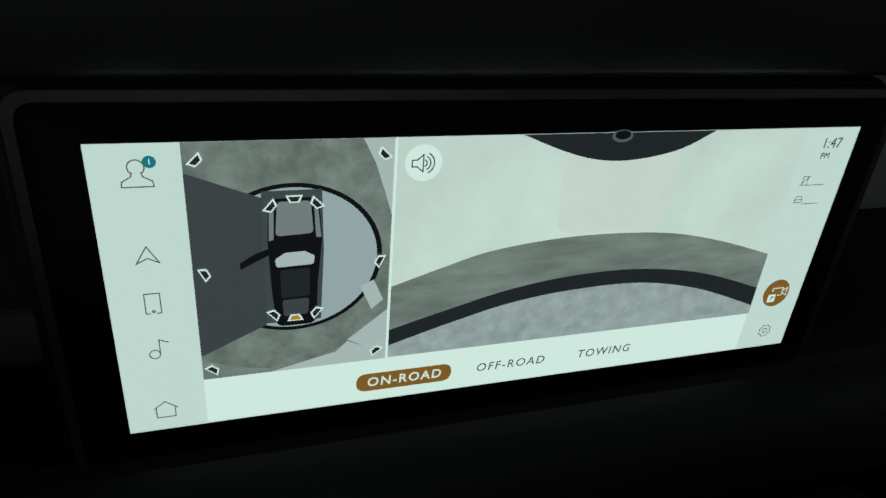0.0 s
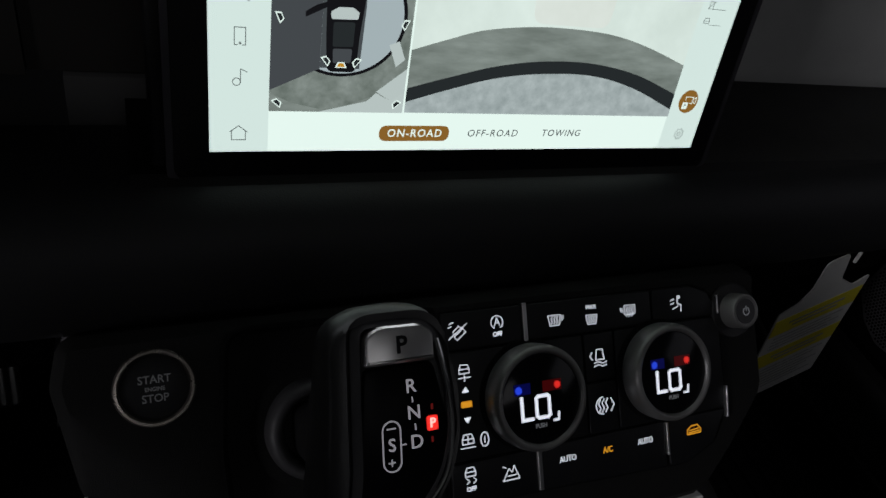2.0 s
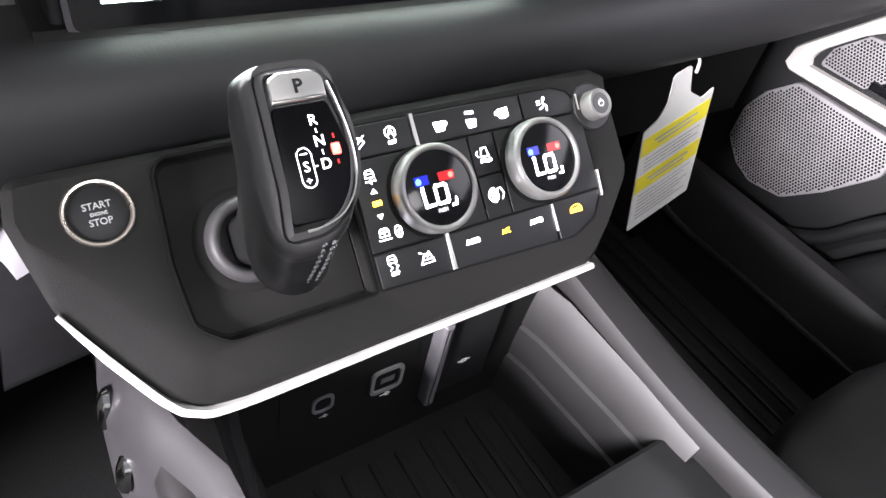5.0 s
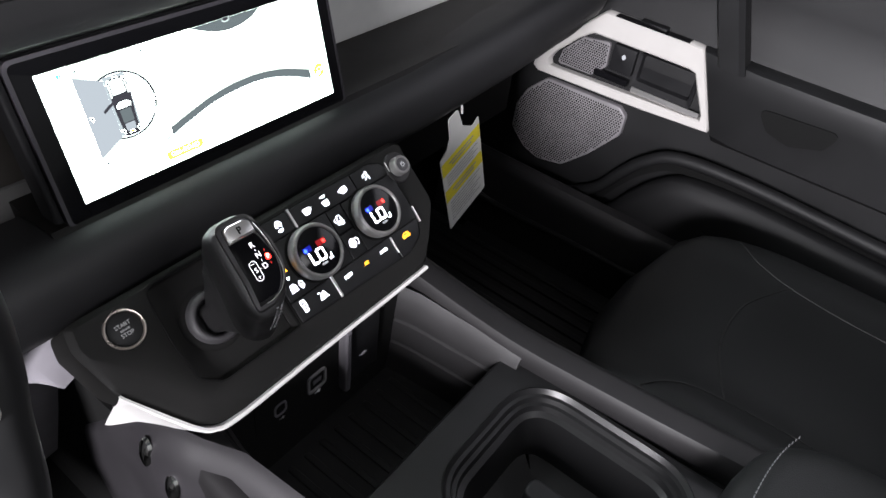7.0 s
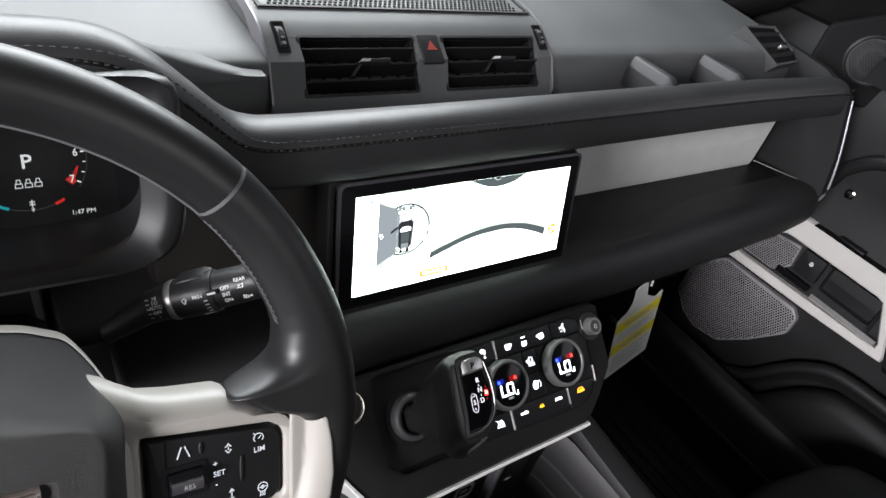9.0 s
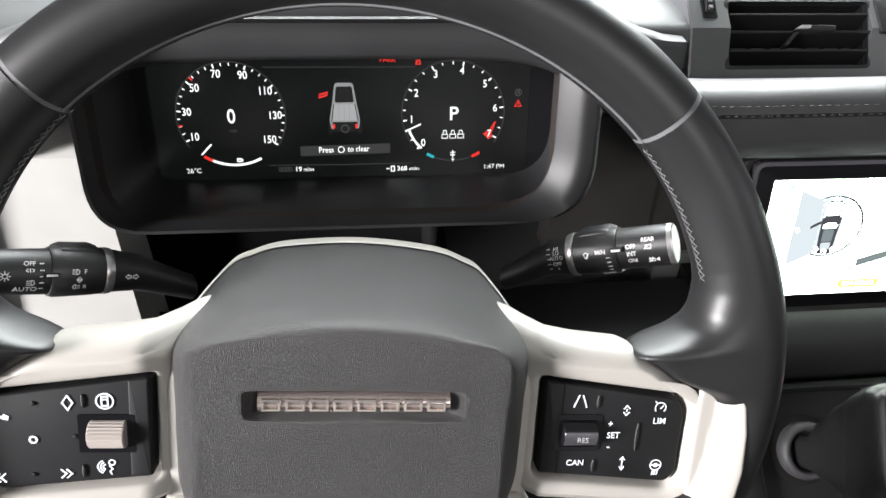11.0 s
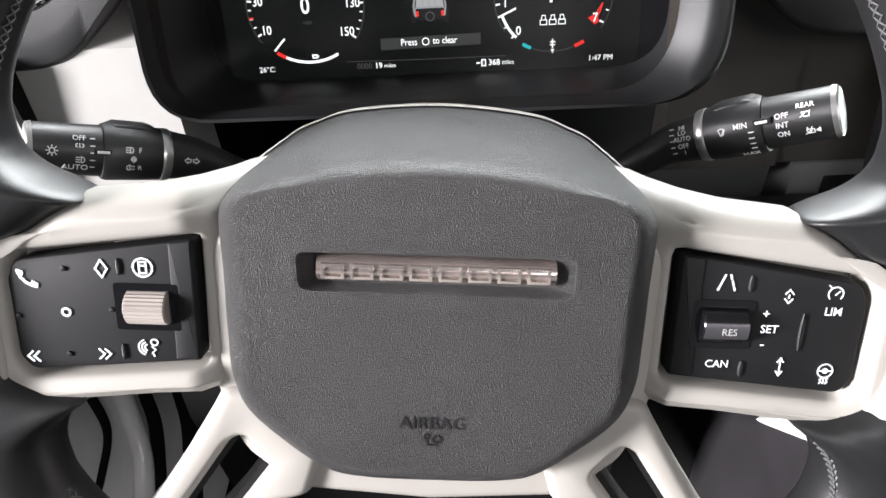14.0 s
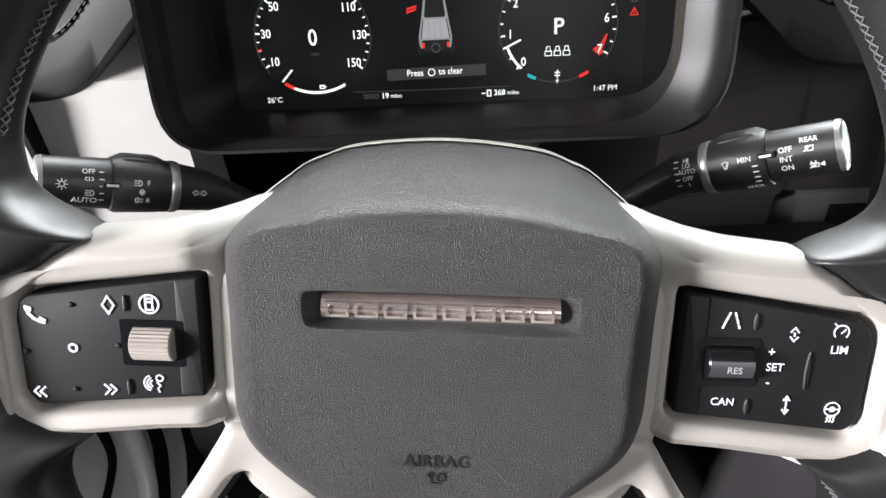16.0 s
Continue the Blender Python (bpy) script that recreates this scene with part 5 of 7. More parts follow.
for s in (1, -1):
    bm = bmesh.new()
    gp = smooth_path([(137.5, -45, 0), (144, -53, 0), (148, -63, 0), (149.5, -73, 0), (149.5, -84, 0), (147.5, -94, 0)], 12)
    for i in range(0, len(gp) - 4, 3):
        p, q = gp[i] * mm, gp[i + 4] * mm
        d = (q - p).normalized()
        nn = Vector((-d.y, d.x, 0)) * 0.0016
        for sg in (1, -1):
            a_, b_ = p + nn * sg, q - nn * sg * 0.4
            tube([(s * a_.x, a_.y, 0.0034), (s * (a_.x + b_.x) / 2, (a_.y + b_.y) / 2, 0.0042), (s * b_.x, b_.y, 0.0034)], 0.00055, 5, bm)
    tagged(part("grip_stitching", bm, STITCH, sw, "grey chain stitch on the grip"), kind="stuff")
    # horizontal spoke with a pocket for the switches
    outer = rounded(P((56, 38), (66, 44.5), (76, 41.6), (98, 37.6), (121, 35.4), (133, 28.2), (147, 18.5), (166, 8), (174, -14), (173, -30), (162, -39), (140, -43), (100, -38.5), (78, -37), (58, -40)), 0.006, 4)
    pocket = rounded(P((80.4, 23.5), (145, 15.2), (149, 8), (149, -26), (144, -31.6), (80.6, -26)), [0.003, 0.006, 0.006, 0.006, 0.006, 0.003], 4)
    c = (0.112, -0.003)
    Oo, Pi = by_angle(outer, c, 120), by_angle(pocket, c, 120)
    if s < 0:
        Oo, Pi = [Vector((-p.x, p.y)) for p in reversed(Oo)], [Vector((-p.x, p.y)) for p in reversed(Pi)]
    def fold(poly, z):
        """The face bends back above a crease over the switches."""
        return [(p[0], p[1], z - (0.55 + 0.35 * min(1.0, max(0.0, (0.098 - abs(p[0])) / 0.026)) ** 1.5) * max(0.0, p[1] - 0.0285 + 0.05 * (abs(p[0]) - 0.1)) - 0.9 * max(0.0, 0.0840 - abs(p[0]))) for p in poly]

    So, Sp = shrink(Oo, 0.0045), shrink(Pi, -0.0060)
    mids = [[p.lerp(q, t) for p, q in zip(Sp, So)] for t in (0.75, 0.5, 0.4, 0.3, 0.15)]
    part("spoke", ringmesh([lift(shrink(Oo, 0.002), -0.024), fold(Oo, -0.010), fold(Oo, -0.004), fold(shrink(Oo, 0.0008), -0.0006), fold(shrink(Oo, 0.0022), 0.0018), fold(So, 0.0033)] + [fold(q, 0.0036) for q in mids] + [fold(Sp, 0.0034), fold(shrink(Pi, -0.0035), 0.0029), fold(shrink(Pi, -0.0015), 0.0021), fold(shrink(Pi, -0.0004), 0.0008), lift(Pi, -0.012)]), STONE, sw, "pale stone plastic spoke", sharp=45)
    # outer end of the spoke, let into the rim
    end_o = by_angle(rounded(P((151.5, 19.2), (168.5, 18.2), (171.2, 2.4), (172.2, -16.7), (170.2, -33.4), (151.5, -35.0), (151.5, -8)), [0.002, 0.004, 0.02, 0.02, 0.005, 0.003, 0.0], 5), (0.1612, -0.0080), 96)

    def on_rim(p, up):
        x = (math.hypot(p.x - RX, p.y - RY) - RC) / 0.0176
        return (s * p.x, p.y, max(0.0038, ZR + 0.0201 * math.sqrt(max(0.0, 1 - x * x))) + up)

    mid_e = Vector((0.1612, -0.0080))
    ends = [[on_rim(p, -0.0040) for p in end_o], [on_rim(p, 0.0002) for p in end_o], [on_rim(p, 0.0009) for p in shrink(end_o, 0.0007)]] + [[on_rim(mid_e + (p - mid_e) * k, 0.0011) for p in end_o] for k in (0.86, 0.72, 0.58, 0.44, 0.3, 0.15, 0.03)]
    part("spoke_end", ringmesh([r if s > 0 else r[::-1] for r in ends]), STONE, sw, "pale spoke end let into the rim", sharp=60)
    # lower spoke, slotted
    lo_o = rounded(P((60, -34), (77, -35.5), (81.5, -44), (94, -65), (109, -88), (130, -116), (100, -146), (76, -106), (58, -84), (46, -80), (40, -60)), 0.006, 4)
    lo_i = rounded(P((70.5, -54), (76, -58), (88, -76), (104, -100), (94, -112), (76, -90), (60.5, -68), (61.5, -65)), 0.004, 4)
    c = (0.078, -0.076)
    Oo, Pi = by_angle(lo_o, c, 110), by_angle(lo_i, c, 110)
    if s < 0:
        Oo, Pi = [Vector((-p.x, p.y)) for p in reversed(Oo)], [Vector((-p.x, p.y)) for p in reversed(Pi)]
    bm = ringmesh([lift(Oo, -0.022), lift(Oo, -0.0055), lift(shrink(Oo, 0.0003), -0.0028), lift(shrink(Oo, 0.0012), -0.0006), lift(shrink(Oo, 0.0026), 0.0006), lift(shrink(Oo, 0.0042), 0.0011), lift(shrink(Pi, -0.0032), 0.0010), lift(shrink(Pi, -0.0018), 0.0004), lift(shrink(Pi, -0.0007), -0.0010), lift(Pi, -0.0040), lift(Pi, -0.020)], caps=False)
    part("lower_spoke", bm, STONE, sw, "slotted pale lower spoke", sharp=75)
    part("slot_insert", frame_prism(shrink(Pi, -0.0002), shrink(Pi, 0.0025), -0.024, -0.008), SWITCHBLACK, sw, "dark slot lining")
part("hub_ring", prism(rounded(P((-64, 30), (-40, 40), (0, 44), (40, 40), (64, 30), (80, 20), (80, -36), (72, -62), (52, -79.5), (0, -83), (-52, -79.5), (-72, -62), (-80, -36), (-80, 20)), 0.02, 5), -0.028, -0.0030, 0.004), STONE, sw, "pale ring round the airbag cover", sharp=50)
# airbag cover with a sunk pocket for the badge plate
bc = (0.0, 0.0164)


def closed(pts, wide=1.0):
    """A smooth closed outline through the points."""
    q = [(p[0] * wide, p[1], 0) for p in pts]
    path = smooth_path(q[-3:] + q + q[:3], 5)
    return [Vector((p.x, p.y)) for p in path[15:15 + 5 * len(q)]]


cov = by_angle(closed(P((-72.3, 6), (-71.8, 35), (-62, 51.5), (-52, 57.3), (-36, 62.7), (0, 65.8), (36, 62.7), (52, 57.3), (62, 51.5), (71.8, 35), (72.3, 6), (72.2, -15), (71.2, -32), (64, -47.5), (41, -66), (27, -70), (0, -71), (-27, -70), (-41, -66), (-64, -47.5), (-71.2, -32), (-72.2, -15)), 1.042), bc, 220)
crs = by_angle(closed(P((-57.5, 8), (-57.5, 37.5), (-34, 44), (0, 46.8), (34, 44), (57.5, 37.5), (58, 8), (58, -8), (57.5, -26), (48, -39), (30, -54), (0, -56), (-30, -54), (-48, -39), (-57.5, -26), (-58, -8)), 1.03), bc, 220)
pok = by_angle(rounded(P((-44, 22.6), (-43.2, 9.8), (44.6, 9.4), (44.6, 22.6)), 0.003, 4), bc, 220)
bed = by_angle(rounded(P((-39.4, 21.6), (-39.2, 11.2), (39.4, 11.2), (39.4, 21.6)), 0.001, 2), bc, 220)


def mixr(a, b, t, z):
    return [((p + (q - p) * t).x, (p + (q - p) * t).y, z) for p, q in zip(a, b)]


COVERZ = 0.0152


def deep(v):
    """How far the brow runs back over the hub, by height on the face."""
    t = min(1.0, max(0.0, (v - 0.030) / 0.026))
    return 0.064 * t * t * (3 - 2 * t)


def brow(t, z):
    """Between the outer edge (t = 0) and the crease (t = 1); the top sinks back far."""
    out = []
    for p, q in zip(cov, crs):
        d = deep(p.y)
        s = p + (q - p) * t
        x = 1 - t
        out.append((s.x, s.y - 0.095 * d * x, z - d * (0.12 * x ** 2 + 0.88 * x ** 5)))
    return out


steps = (0.0, 0.03, 0.08, 0.14, 0.2, 0.27, 0.34, 0.42, 0.5, 0.58, 0.66, 0.74, 0.82, 0.9, 0.96)
rings = [[(x, y, z - 0.016) for x, y, z in brow(0.0, -0.0085)]] + [brow(t, -0.0085 + 0.0223 * (1 - (1 - t) ** 2.2) + 0.0012 * min(1.0, t / 0.05)) for t in steps] + [mixr(crs, pok, 0.0, 0.0150), mixr(crs, pok, 0.06, COVERZ - 0.0001), mixr(crs, pok, 0.14, COVERZ)]
part("hub_shell", ringmesh([[(x * 1.004, y + (0.0008 if y > 0 else 0), z - 0.004) for x, y, z in brow(0.0, -0.0085)], [(x * 1.010, y + (0.0012 if y > 0 else 0), z - 0.005) for x, y, z in brow(0.0, -0.0085)], [(x * 1.010, y + (0.0008 if y > 0 else 0), z - 0.016) for x, y, z in brow(0.0, -0.0085)], [(x * 0.97, y * 0.97, z - 0.017) for x, y, z in brow(0.0, -0.0085)]], caps=False), STONE, sw, "thin pale shell behind the airbag cover", sharp=50)
rings += [mixr(crs, pok, t, COVERZ) for t in (0.3, 0.5, 0.7, 0.85, 0.95)] + [mixr(crs, pok, 0.985, COVERZ - 0.0003), lift(pok, COVERZ - 0.0012), mixr(pok, bed, 0.85, 0.0106), lift(bed, 0.0098)]
part("airbag_cover", ringmesh(rings), AIRBAG, sw, "grained black airbag cover", sharp=60)
pm = Matrix.Translation((0.0003, 0.0165, 0.0100))
L = 0.0384
part("badge_plate", ringmesh([[(x, 0.0044 * math.cos(t), 0.0046 * math.sin(t)) for t in [math.pi * k / 14 for k in range(15)]] for x in (-L, -L + 0.0004, L - 0.0004, L)]), BRONZE, sw, "satin bronze badge plate with raised blocks", m=pm, sharp=40)
for k in range(8):
    x = -0.0330 + k * 0.0094
    o, i = rect(x - 0.0038, -0.0025, x + 0.0036, 0.0025), rect(x - 0.0029, -0.0016, x + 0.0027, 0.0016)
    part("raised_block", frame_prism(o, i, 0.0034, 0.0053, lip=0.0002), BRONZEDGE, sw, m=pm)
# Raised word and mark are black to paint in their relief shading.
t0 = Vector((0.0003, -0.0374))
write("airbag_word", "AIRBAG", 0.0066, t0, COVERZ - 0.0001, BLACK, sw, h=0.0004, bold=0.00002)
t0 = Vector((0.0003, -0.0438))
part("belt_mark", strokes([arc(-2, 1.4, 0.9, 0, 360, 8), [(-2, 0.4), (-1.6, -1.8), (1.8, -2.0)], arc(1.6, 0.4, 1.5, 0, 360, 10)], 0.5 * mm, COVERZ - 0.0001, 0.0004, at=t0, size=mm), BLACK, sw)

# switch pads
PADL = rounded(P((-82, 21.6), (-144.5, 12.4), (-147.6, 5), (-147.6, -24), (-143.6, -29.0), (-82.4, -23.6)), [0.002, 0.006, 0.006, 0.006, 0.005, 0.002], 4)
PADR = [Vector((-p.x, p.y)) for p in reversed(PADL)]
pz = 0.0012
padl = part("switch_pad", prism(PADL, -0.007, pz - 0.0003, 0.0012), PADBLACK, sw, "black switch pad", sharp=30)
padr = part("switch_pad", prism(PADR, -0.007, pz - 0.0003, 0.0012), PADBLACK, sw, "black switch pad", sharp=30)
part("pad_inner", prism(rounded(P((-82.6, 21), (-91, 20), (-91.6, -23.6), (-82.8, -23)), 0.001), -0.002, 0.0013, 0.001), PADBLACK, padl)
part("pad_inner", prism(rounded(P((82.6, 21), (91, 20), (91.6, -23.6), (82.8, -23)), 0.001), -0.002, 0.0013, 0.001), PADBLACK, padr)


def wpic(name, lines, u, v, size=1.0, w=0.55, parent=None, material=None):
    p = W(u, v)
    bm = strokes(lines, w * 0.8 * mm, 0, 0.0002, size=size * 0.92 * mm)
    return part(name, bm, material or G_WHEEL, parent or sw, m=Matrix.Translation((p.x, p.y, pz)) @ Matrix.Rotation(radians(0), 4, "Z"))


def wword(body, u, v, size, parent):
    return write("word", body, size * 0.92, W(u, v), pz, G_WHEEL, parent, wide=0.95, bold=0.00002)


wpic("phone_icon", [[(-3.0, 2.6), (-2.4, 0.4), (-0.6, -1.6), (1.6, -2.8), (3.2, -3.2)], [(-3.2, 2.9), (-1.7, 2.4)], [(-3.0, 2.0), (-1.7, 1.6)], [(2.0, -1.5), (3.4, -2.3)], [(1.6, -2.1), (3.2, -3.0)]], -143.6, 16.0, w=1.25, parent=padl)
wpic("diamond_icon", [[(0, 3.4), (2.2, 0), (0, -3.4), (-2.2, 0), (0, 3.4)]], -117.3, 18.4, w=0.8, parent=padl)
wpic("view_icon", [arc(0, 0, 3.6, 0, 360, 20), [(-1.3, -2.2), (-1.3, 2.2), (1.3, 2.2), (1.3, -2.2), (-1.3, -2.2)], [(-1.3, 0.8), (1.3, 0.8)]], -103.0, 18.2, w=0.8, parent=padl)
wpic("centre_mark", [arc(0, 0, 1.5, 0, 360, 12)], -132.5, 3.0, w=0.9, parent=padl)
wpic("back_icon", [[(-0.2, 2.0), (-2.2, 0), (-0.2, -2.0)], [(2.2, 2.0), (0.2, 0), (2.2, -2.0)]], -147.6, -13.3, w=0.85, parent=padl)
wpic("forward_icon", [[(0.2, 2.0), (2.2, 0), (0.2, -2.0)], [(-2.2, 2.0), (-0.2, 0), (-2.2, -2.0)]], -121.8, -13.4, w=0.85, parent=padl)
wpic("voice_icon", [arc(2.0, 2.4, 1.3, 0, 360, 10), [(1.0, 0.6), (2.2, -0.8), (1.0, -2.0), (1.6, -3.4)], arc(-0.6, 0.2, 1.2, 110, 250, 6), arc(-0.8, 0.2, 2.2, 110, 250, 6), arc(-1.0, 0.2, 3.2, 110, 250, 6)], -105.6, -11.7, w=0.65, parent=padl)
for u, v in ((-130.4, 18.9), (-149.4, 2.3), (-116.4, 3.2), (-134.6, -12.9)):
    p = W(u, v)
    part("touch_dot", lathe([(0.0011, -0.0004), (0.0009, 0.0005), (0.0002, 0.0007)], 12, m=Matrix.Translation((p.x, p.y, pz - 0.0002))), PADBLACK, padl)
for u, v in ((-111.4, 18.8), (-115.0, -12.7)):
    p = W(u, v)
    part("ridge", prism(disc(p.x, p.y, 0.0007, 0.0030, 14), pz - 0.0004, pz + 0.0006, 0.0004), GREYPLASTIC, padl)
p = W(-103.3, 3.7)
part("scroll_well", frame_prism(rect(p.x - 0.0116, p.y - 0.0086, p.x + 0.0106, p.y + 0.0086, 0.001), rect(p.x - 0.0078, p.y - 0.0060, p.x + 0.0078, p.y + 0.0060, 0.001), -0.004, pz + 0.0002), GLOSS, padl)
rings = []
for x in (-0.0072, -0.0067, 0.0067, 0.0072):
    rings.append([(p.x + x, p.y + (0.0060 + 0.00035 * (k % 2) if abs(x) < 0.0070 else 0.0055) * math.cos(2 * math.pi * k / 56), 0.0002 + (0.0060 + 0.00035 * (k % 2) if abs(x) < 0.0070 else 0.0055) * math.sin(2 * math.pi * k / 56)) for k in range(56)])
part("scroll_wheel", ringmesh(rings), SCROLL, padl, "ribbed bronze scroll wheel", sharp=20)

wpic("lane_icon", [[(-3.0, -2.8), (-0.9, 3.0)], [(1.0, 3.0), (1.5, 1.6)], [(1.9, 0.6), (2.4, -0.8)], [(2.8, -1.8), (3.1, -2.8)]], 95.1, 5.1, w=0.85, parent=padr)
wpic("gap_icon", [[(-1.4, 1.0), (0, 2.6), (1.4, 1.0)], [(-1.4, -1.0), (0, -2.6), (1.4, -1.0)], [(0, 0.5), (0, -0.5)]], 116.4, -0.7, w=0.7, parent=padr)
wpic("limit_icon", [arc(0, 0, 2.7, -40, 220, 14), [(0, -0.4), (1.3, 1.0)], [(-2.8, 3.2), (-1.6, 2.2)]], 132.0, -0.4, w=0.6, parent=padr)
wword("LIM", 131.9, -7.0, 0.0046, padr)
wword("+", 109.3, -7.0, 0.0052, padr)
wword("SET", 110.8, -12.7, 0.0045, padr)
wword("-", 108.8, -18.1, 0.0056, padr)
wword("CAN", 93.7, -25.2, 0.0044, padr)
wpic("distance_icon", [[(-1.1, 2.0), (0, 3.6), (1.1, 2.0)], [(0, 3.4), (0, 1.6)], [(0, 0.9), (0, -0.3)], [(0, -1.0), (0, -3.4)], [(-1.1, -2.0), (0, -3.6), (1.1, -2.0)]], 115.7, -27.1, w=0.7, parent=padr)
wpic("heated_wheel_icon", [arc(0, 0.8, 2.8, 0, 360, 18), [(-2.6, 0.8), (2.6, 0.8)], arc(0, 0.8, 0.9, 0, 360, 8)] + [shift(WAVE, x, -3.4, 0.7) for x in (-1.2, 0, 1.2)], 131.7, -30.0, w=0.6, parent=padr)
for u, v, h in ((103.2, 4.4, 0.0030), (102.0, -27.3, 0.0030), (121.8, -14.2, 0.0072)):
    p = W(u, v)
    part("ridge", prism(disc(p.x, p.y, 0.0008, h, 14), pz - 0.0004, pz + 0.0006, 0.0004), GREYPLASTIC, padr)
p = W(94.5, -10.2)
part("rocker_well", frame_prism(rect(p.x - 0.0105, p.y - 0.0090, p.x + 0.0105, p.y + 0.0090, 0.002), rect(p.x - 0.0080, p.y - 0.0068, p.x + 0.0080, p.y + 0.0068, 0.001), -0.004, pz + 0.0002), GLOSS, padr)
drum = [(0.0062 * math.cos(2 * math.pi * k / 40), 0.0002 + 0.0062 * math.sin(2 * math.pi * k / 40)) for k in range(40)]
part("rocker", ringmesh([[(p.x + x, p.y + y * k, z * k) for y, z in drum] for x, k in ((-0.0078, 0.9), (-0.0072, 1.0), (0.0072, 1.0), (0.0078, 0.9))]), GLOSS, padr, "glossy black rocker drum", sharp=30)
band = [(0.0065 * math.cos(radians(a)), 0.0002 + 0.0065 * math.sin(radians(a))) for a in range(70, 123, 4)]
part("rocker_band", ringmesh([[(p.x + x, p.y + y, z) for y, z in band] + [(p.x + x, p.y - 0.001, 0.004)] for x in (-0.0073, 0.0073)]), SCREENEDGE, padr, "bronze band across the drum", sharp=20)
write("word", "RES", 0.0034, (p.x + 0.0006, p.y - 0.0006), 0.0068, PRINTDIM, padr, h=0.0001)
part("rocker_well_floor", prism(rect(p.x - 0.0080, p.y - 0.0068, p.x + 0.0080, p.y + 0.0068), -0.004, -0.0028), DEEP, padr)
part("column_shroud", ringmesh([lift([p * 1.06 for p in by_angle(rounded(P((-70, 34), (70, 34), (84, 0), (60, -50), (-60, -50), (-84, 0)), 0.02), (0, 0), 40)], -0.030), lift(by_angle(rounded(P((-66, 26), (66, 26), (74, 0), (54, -50), (-54, -50), (-74, 0)), 0.02), (0, 0), 40), -0.10), lift(by_angle(rounded(P((-66, 20), (66, 20), (74, -10), (54, -70), (-54, -70), (-74, -10)), 0.02), (0, 0), 40), -0.22)]), DEEP, sw, "dark steering column shroud")

# ---------------- stalks ----------------


def stalk(base, tip, label, left):
    b, t = Vector(base), Vector(tip)
    ax = (t - b).normalized()
    xx = ax if not left else -ax
    # frame: x to the right of the picture, y up, z towards the driver
    n = Vector((0, -0.90, 0.43))
    n = (n - xx * n.dot(xx)).normalized()
    yv = n.cross(xx)
    m = Matrix((xx, yv, n)).transposed().to_4x4()
    m.translation = t
    m = m @ Matrix.Scale(0.88, 4)
    st = thing("column_stalk", m, label, "stalk", group="column stalks")
    s = -1 if not left else 1      # direction from tip towards the column along local x
    ln = (t - b).length / 0.88

    def seg(pr, name, material, lab="", n=36, squash=1.0):
        rings = [[(s * x, r * math.cos(2 * math.pi * k / n) - 4.2 * max(0.0, x - 0.071) ** 2, r * squash * math.sin(2 * math.pi * k / n)) for k in range(n)] for x, r in pr]
        return part(name, ringmesh(rings), material, st, lab, sharp=35)

    seg([(0.0006, 0.0112), (0.0002, 0.0118), (0.0010, 0.0132), (0.0034, 0.0138), (0.0036, 0.012)], "end_ring", SATIN, "bright end ring")
    seg([(0.0010, 0.0004), (0.0004, 0.0090), (0.0008, 0.0114), (0.0030, 0.0116)], "end_cap", CAPGREY, "pale grey end cap")
    seg([(0.0030, 0.0125), (0.0036, 0.0134), (0.036, 0.0140), (0.037, 0.0125)], "end_switch", STALK)
    seg([(0.0355, 0.0130), (0.036, 0.0150), (0.0385, 0.0158), (0.058, 0.0152), (0.066, 0.0146), (0.0665, 0.013)], "collar_switch", STALK)
    seg([(0.0658, 0.0132), (0.0660, 0.0148), (0.0670, 0.0151), (0.0700, 0.0147), (0.0710, 0.0143), (0.0712, 0.013)], "bright_ring", SATIN, "bright metal ring")
    seg([(0.0704, 0.0130), (0.0706, 0.0138), (0.088, 0.0120), (ln * 0.98, 0.0085), (ln, 0.004)], "arm", STALK)
    part("grip_ridge", prism(P(*[(s * x * 1e3, y * 1e3) for x, y in ((0.0380, 0.008), (0.0382, 0.0140), (0.0425, 0.0162), (0.0590, 0.0160), (0.0640, 0.0142), (0.0645, 0.008))][::s]), -0.009, 0.0060, 0.0026), STALK, st)
    part("notch", prism(rect(min(s * 0.031, s * 0.0395), 0.0012 if left else 0.0035, max(s * 0.031, s * 0.0395), 0.0042 if left else 0.0065), 0.0125, 0.0156), BLACK, st)
    part("pointer", prism(rect(min(s * 0.0325, s * 0.0385), 0.0020 if left else 0.0042, max(s * 0.0325, s * 0.0385), 0.0034 if left else 0.0056), 0.0135, 0.0160), PRINT, st)
    return st, s


def skin(st, s, r):
    """Wraps flat print round a barrel of radius r."""
    def put(ob):
        for v in ob.data.vertices:
            a = v.co.y / r
            h = v.co.z
            v.co.y, v.co.z = (r + h) * math.sin(a), (r + h) * math.cos(a)
        return ob
    return put


def sword(st, s, body, x, y, size, r):
    ob = write("print_word", body, size * 1.12, (s * x, y), 0.0002, PRINT, st, wide=0.95, bold=0.00004)
    return skin(st, s, r)(ob)


def sicon(st, s, lines, x, y, r, size=1.0, w=0.5):
    ob = part("print_icon", strokes(lines, w * mm, 0.0002, 0.0002, at=(s * x, y), size=size * mm), PRINT, st)
    return skin(st, s, r)(ob)


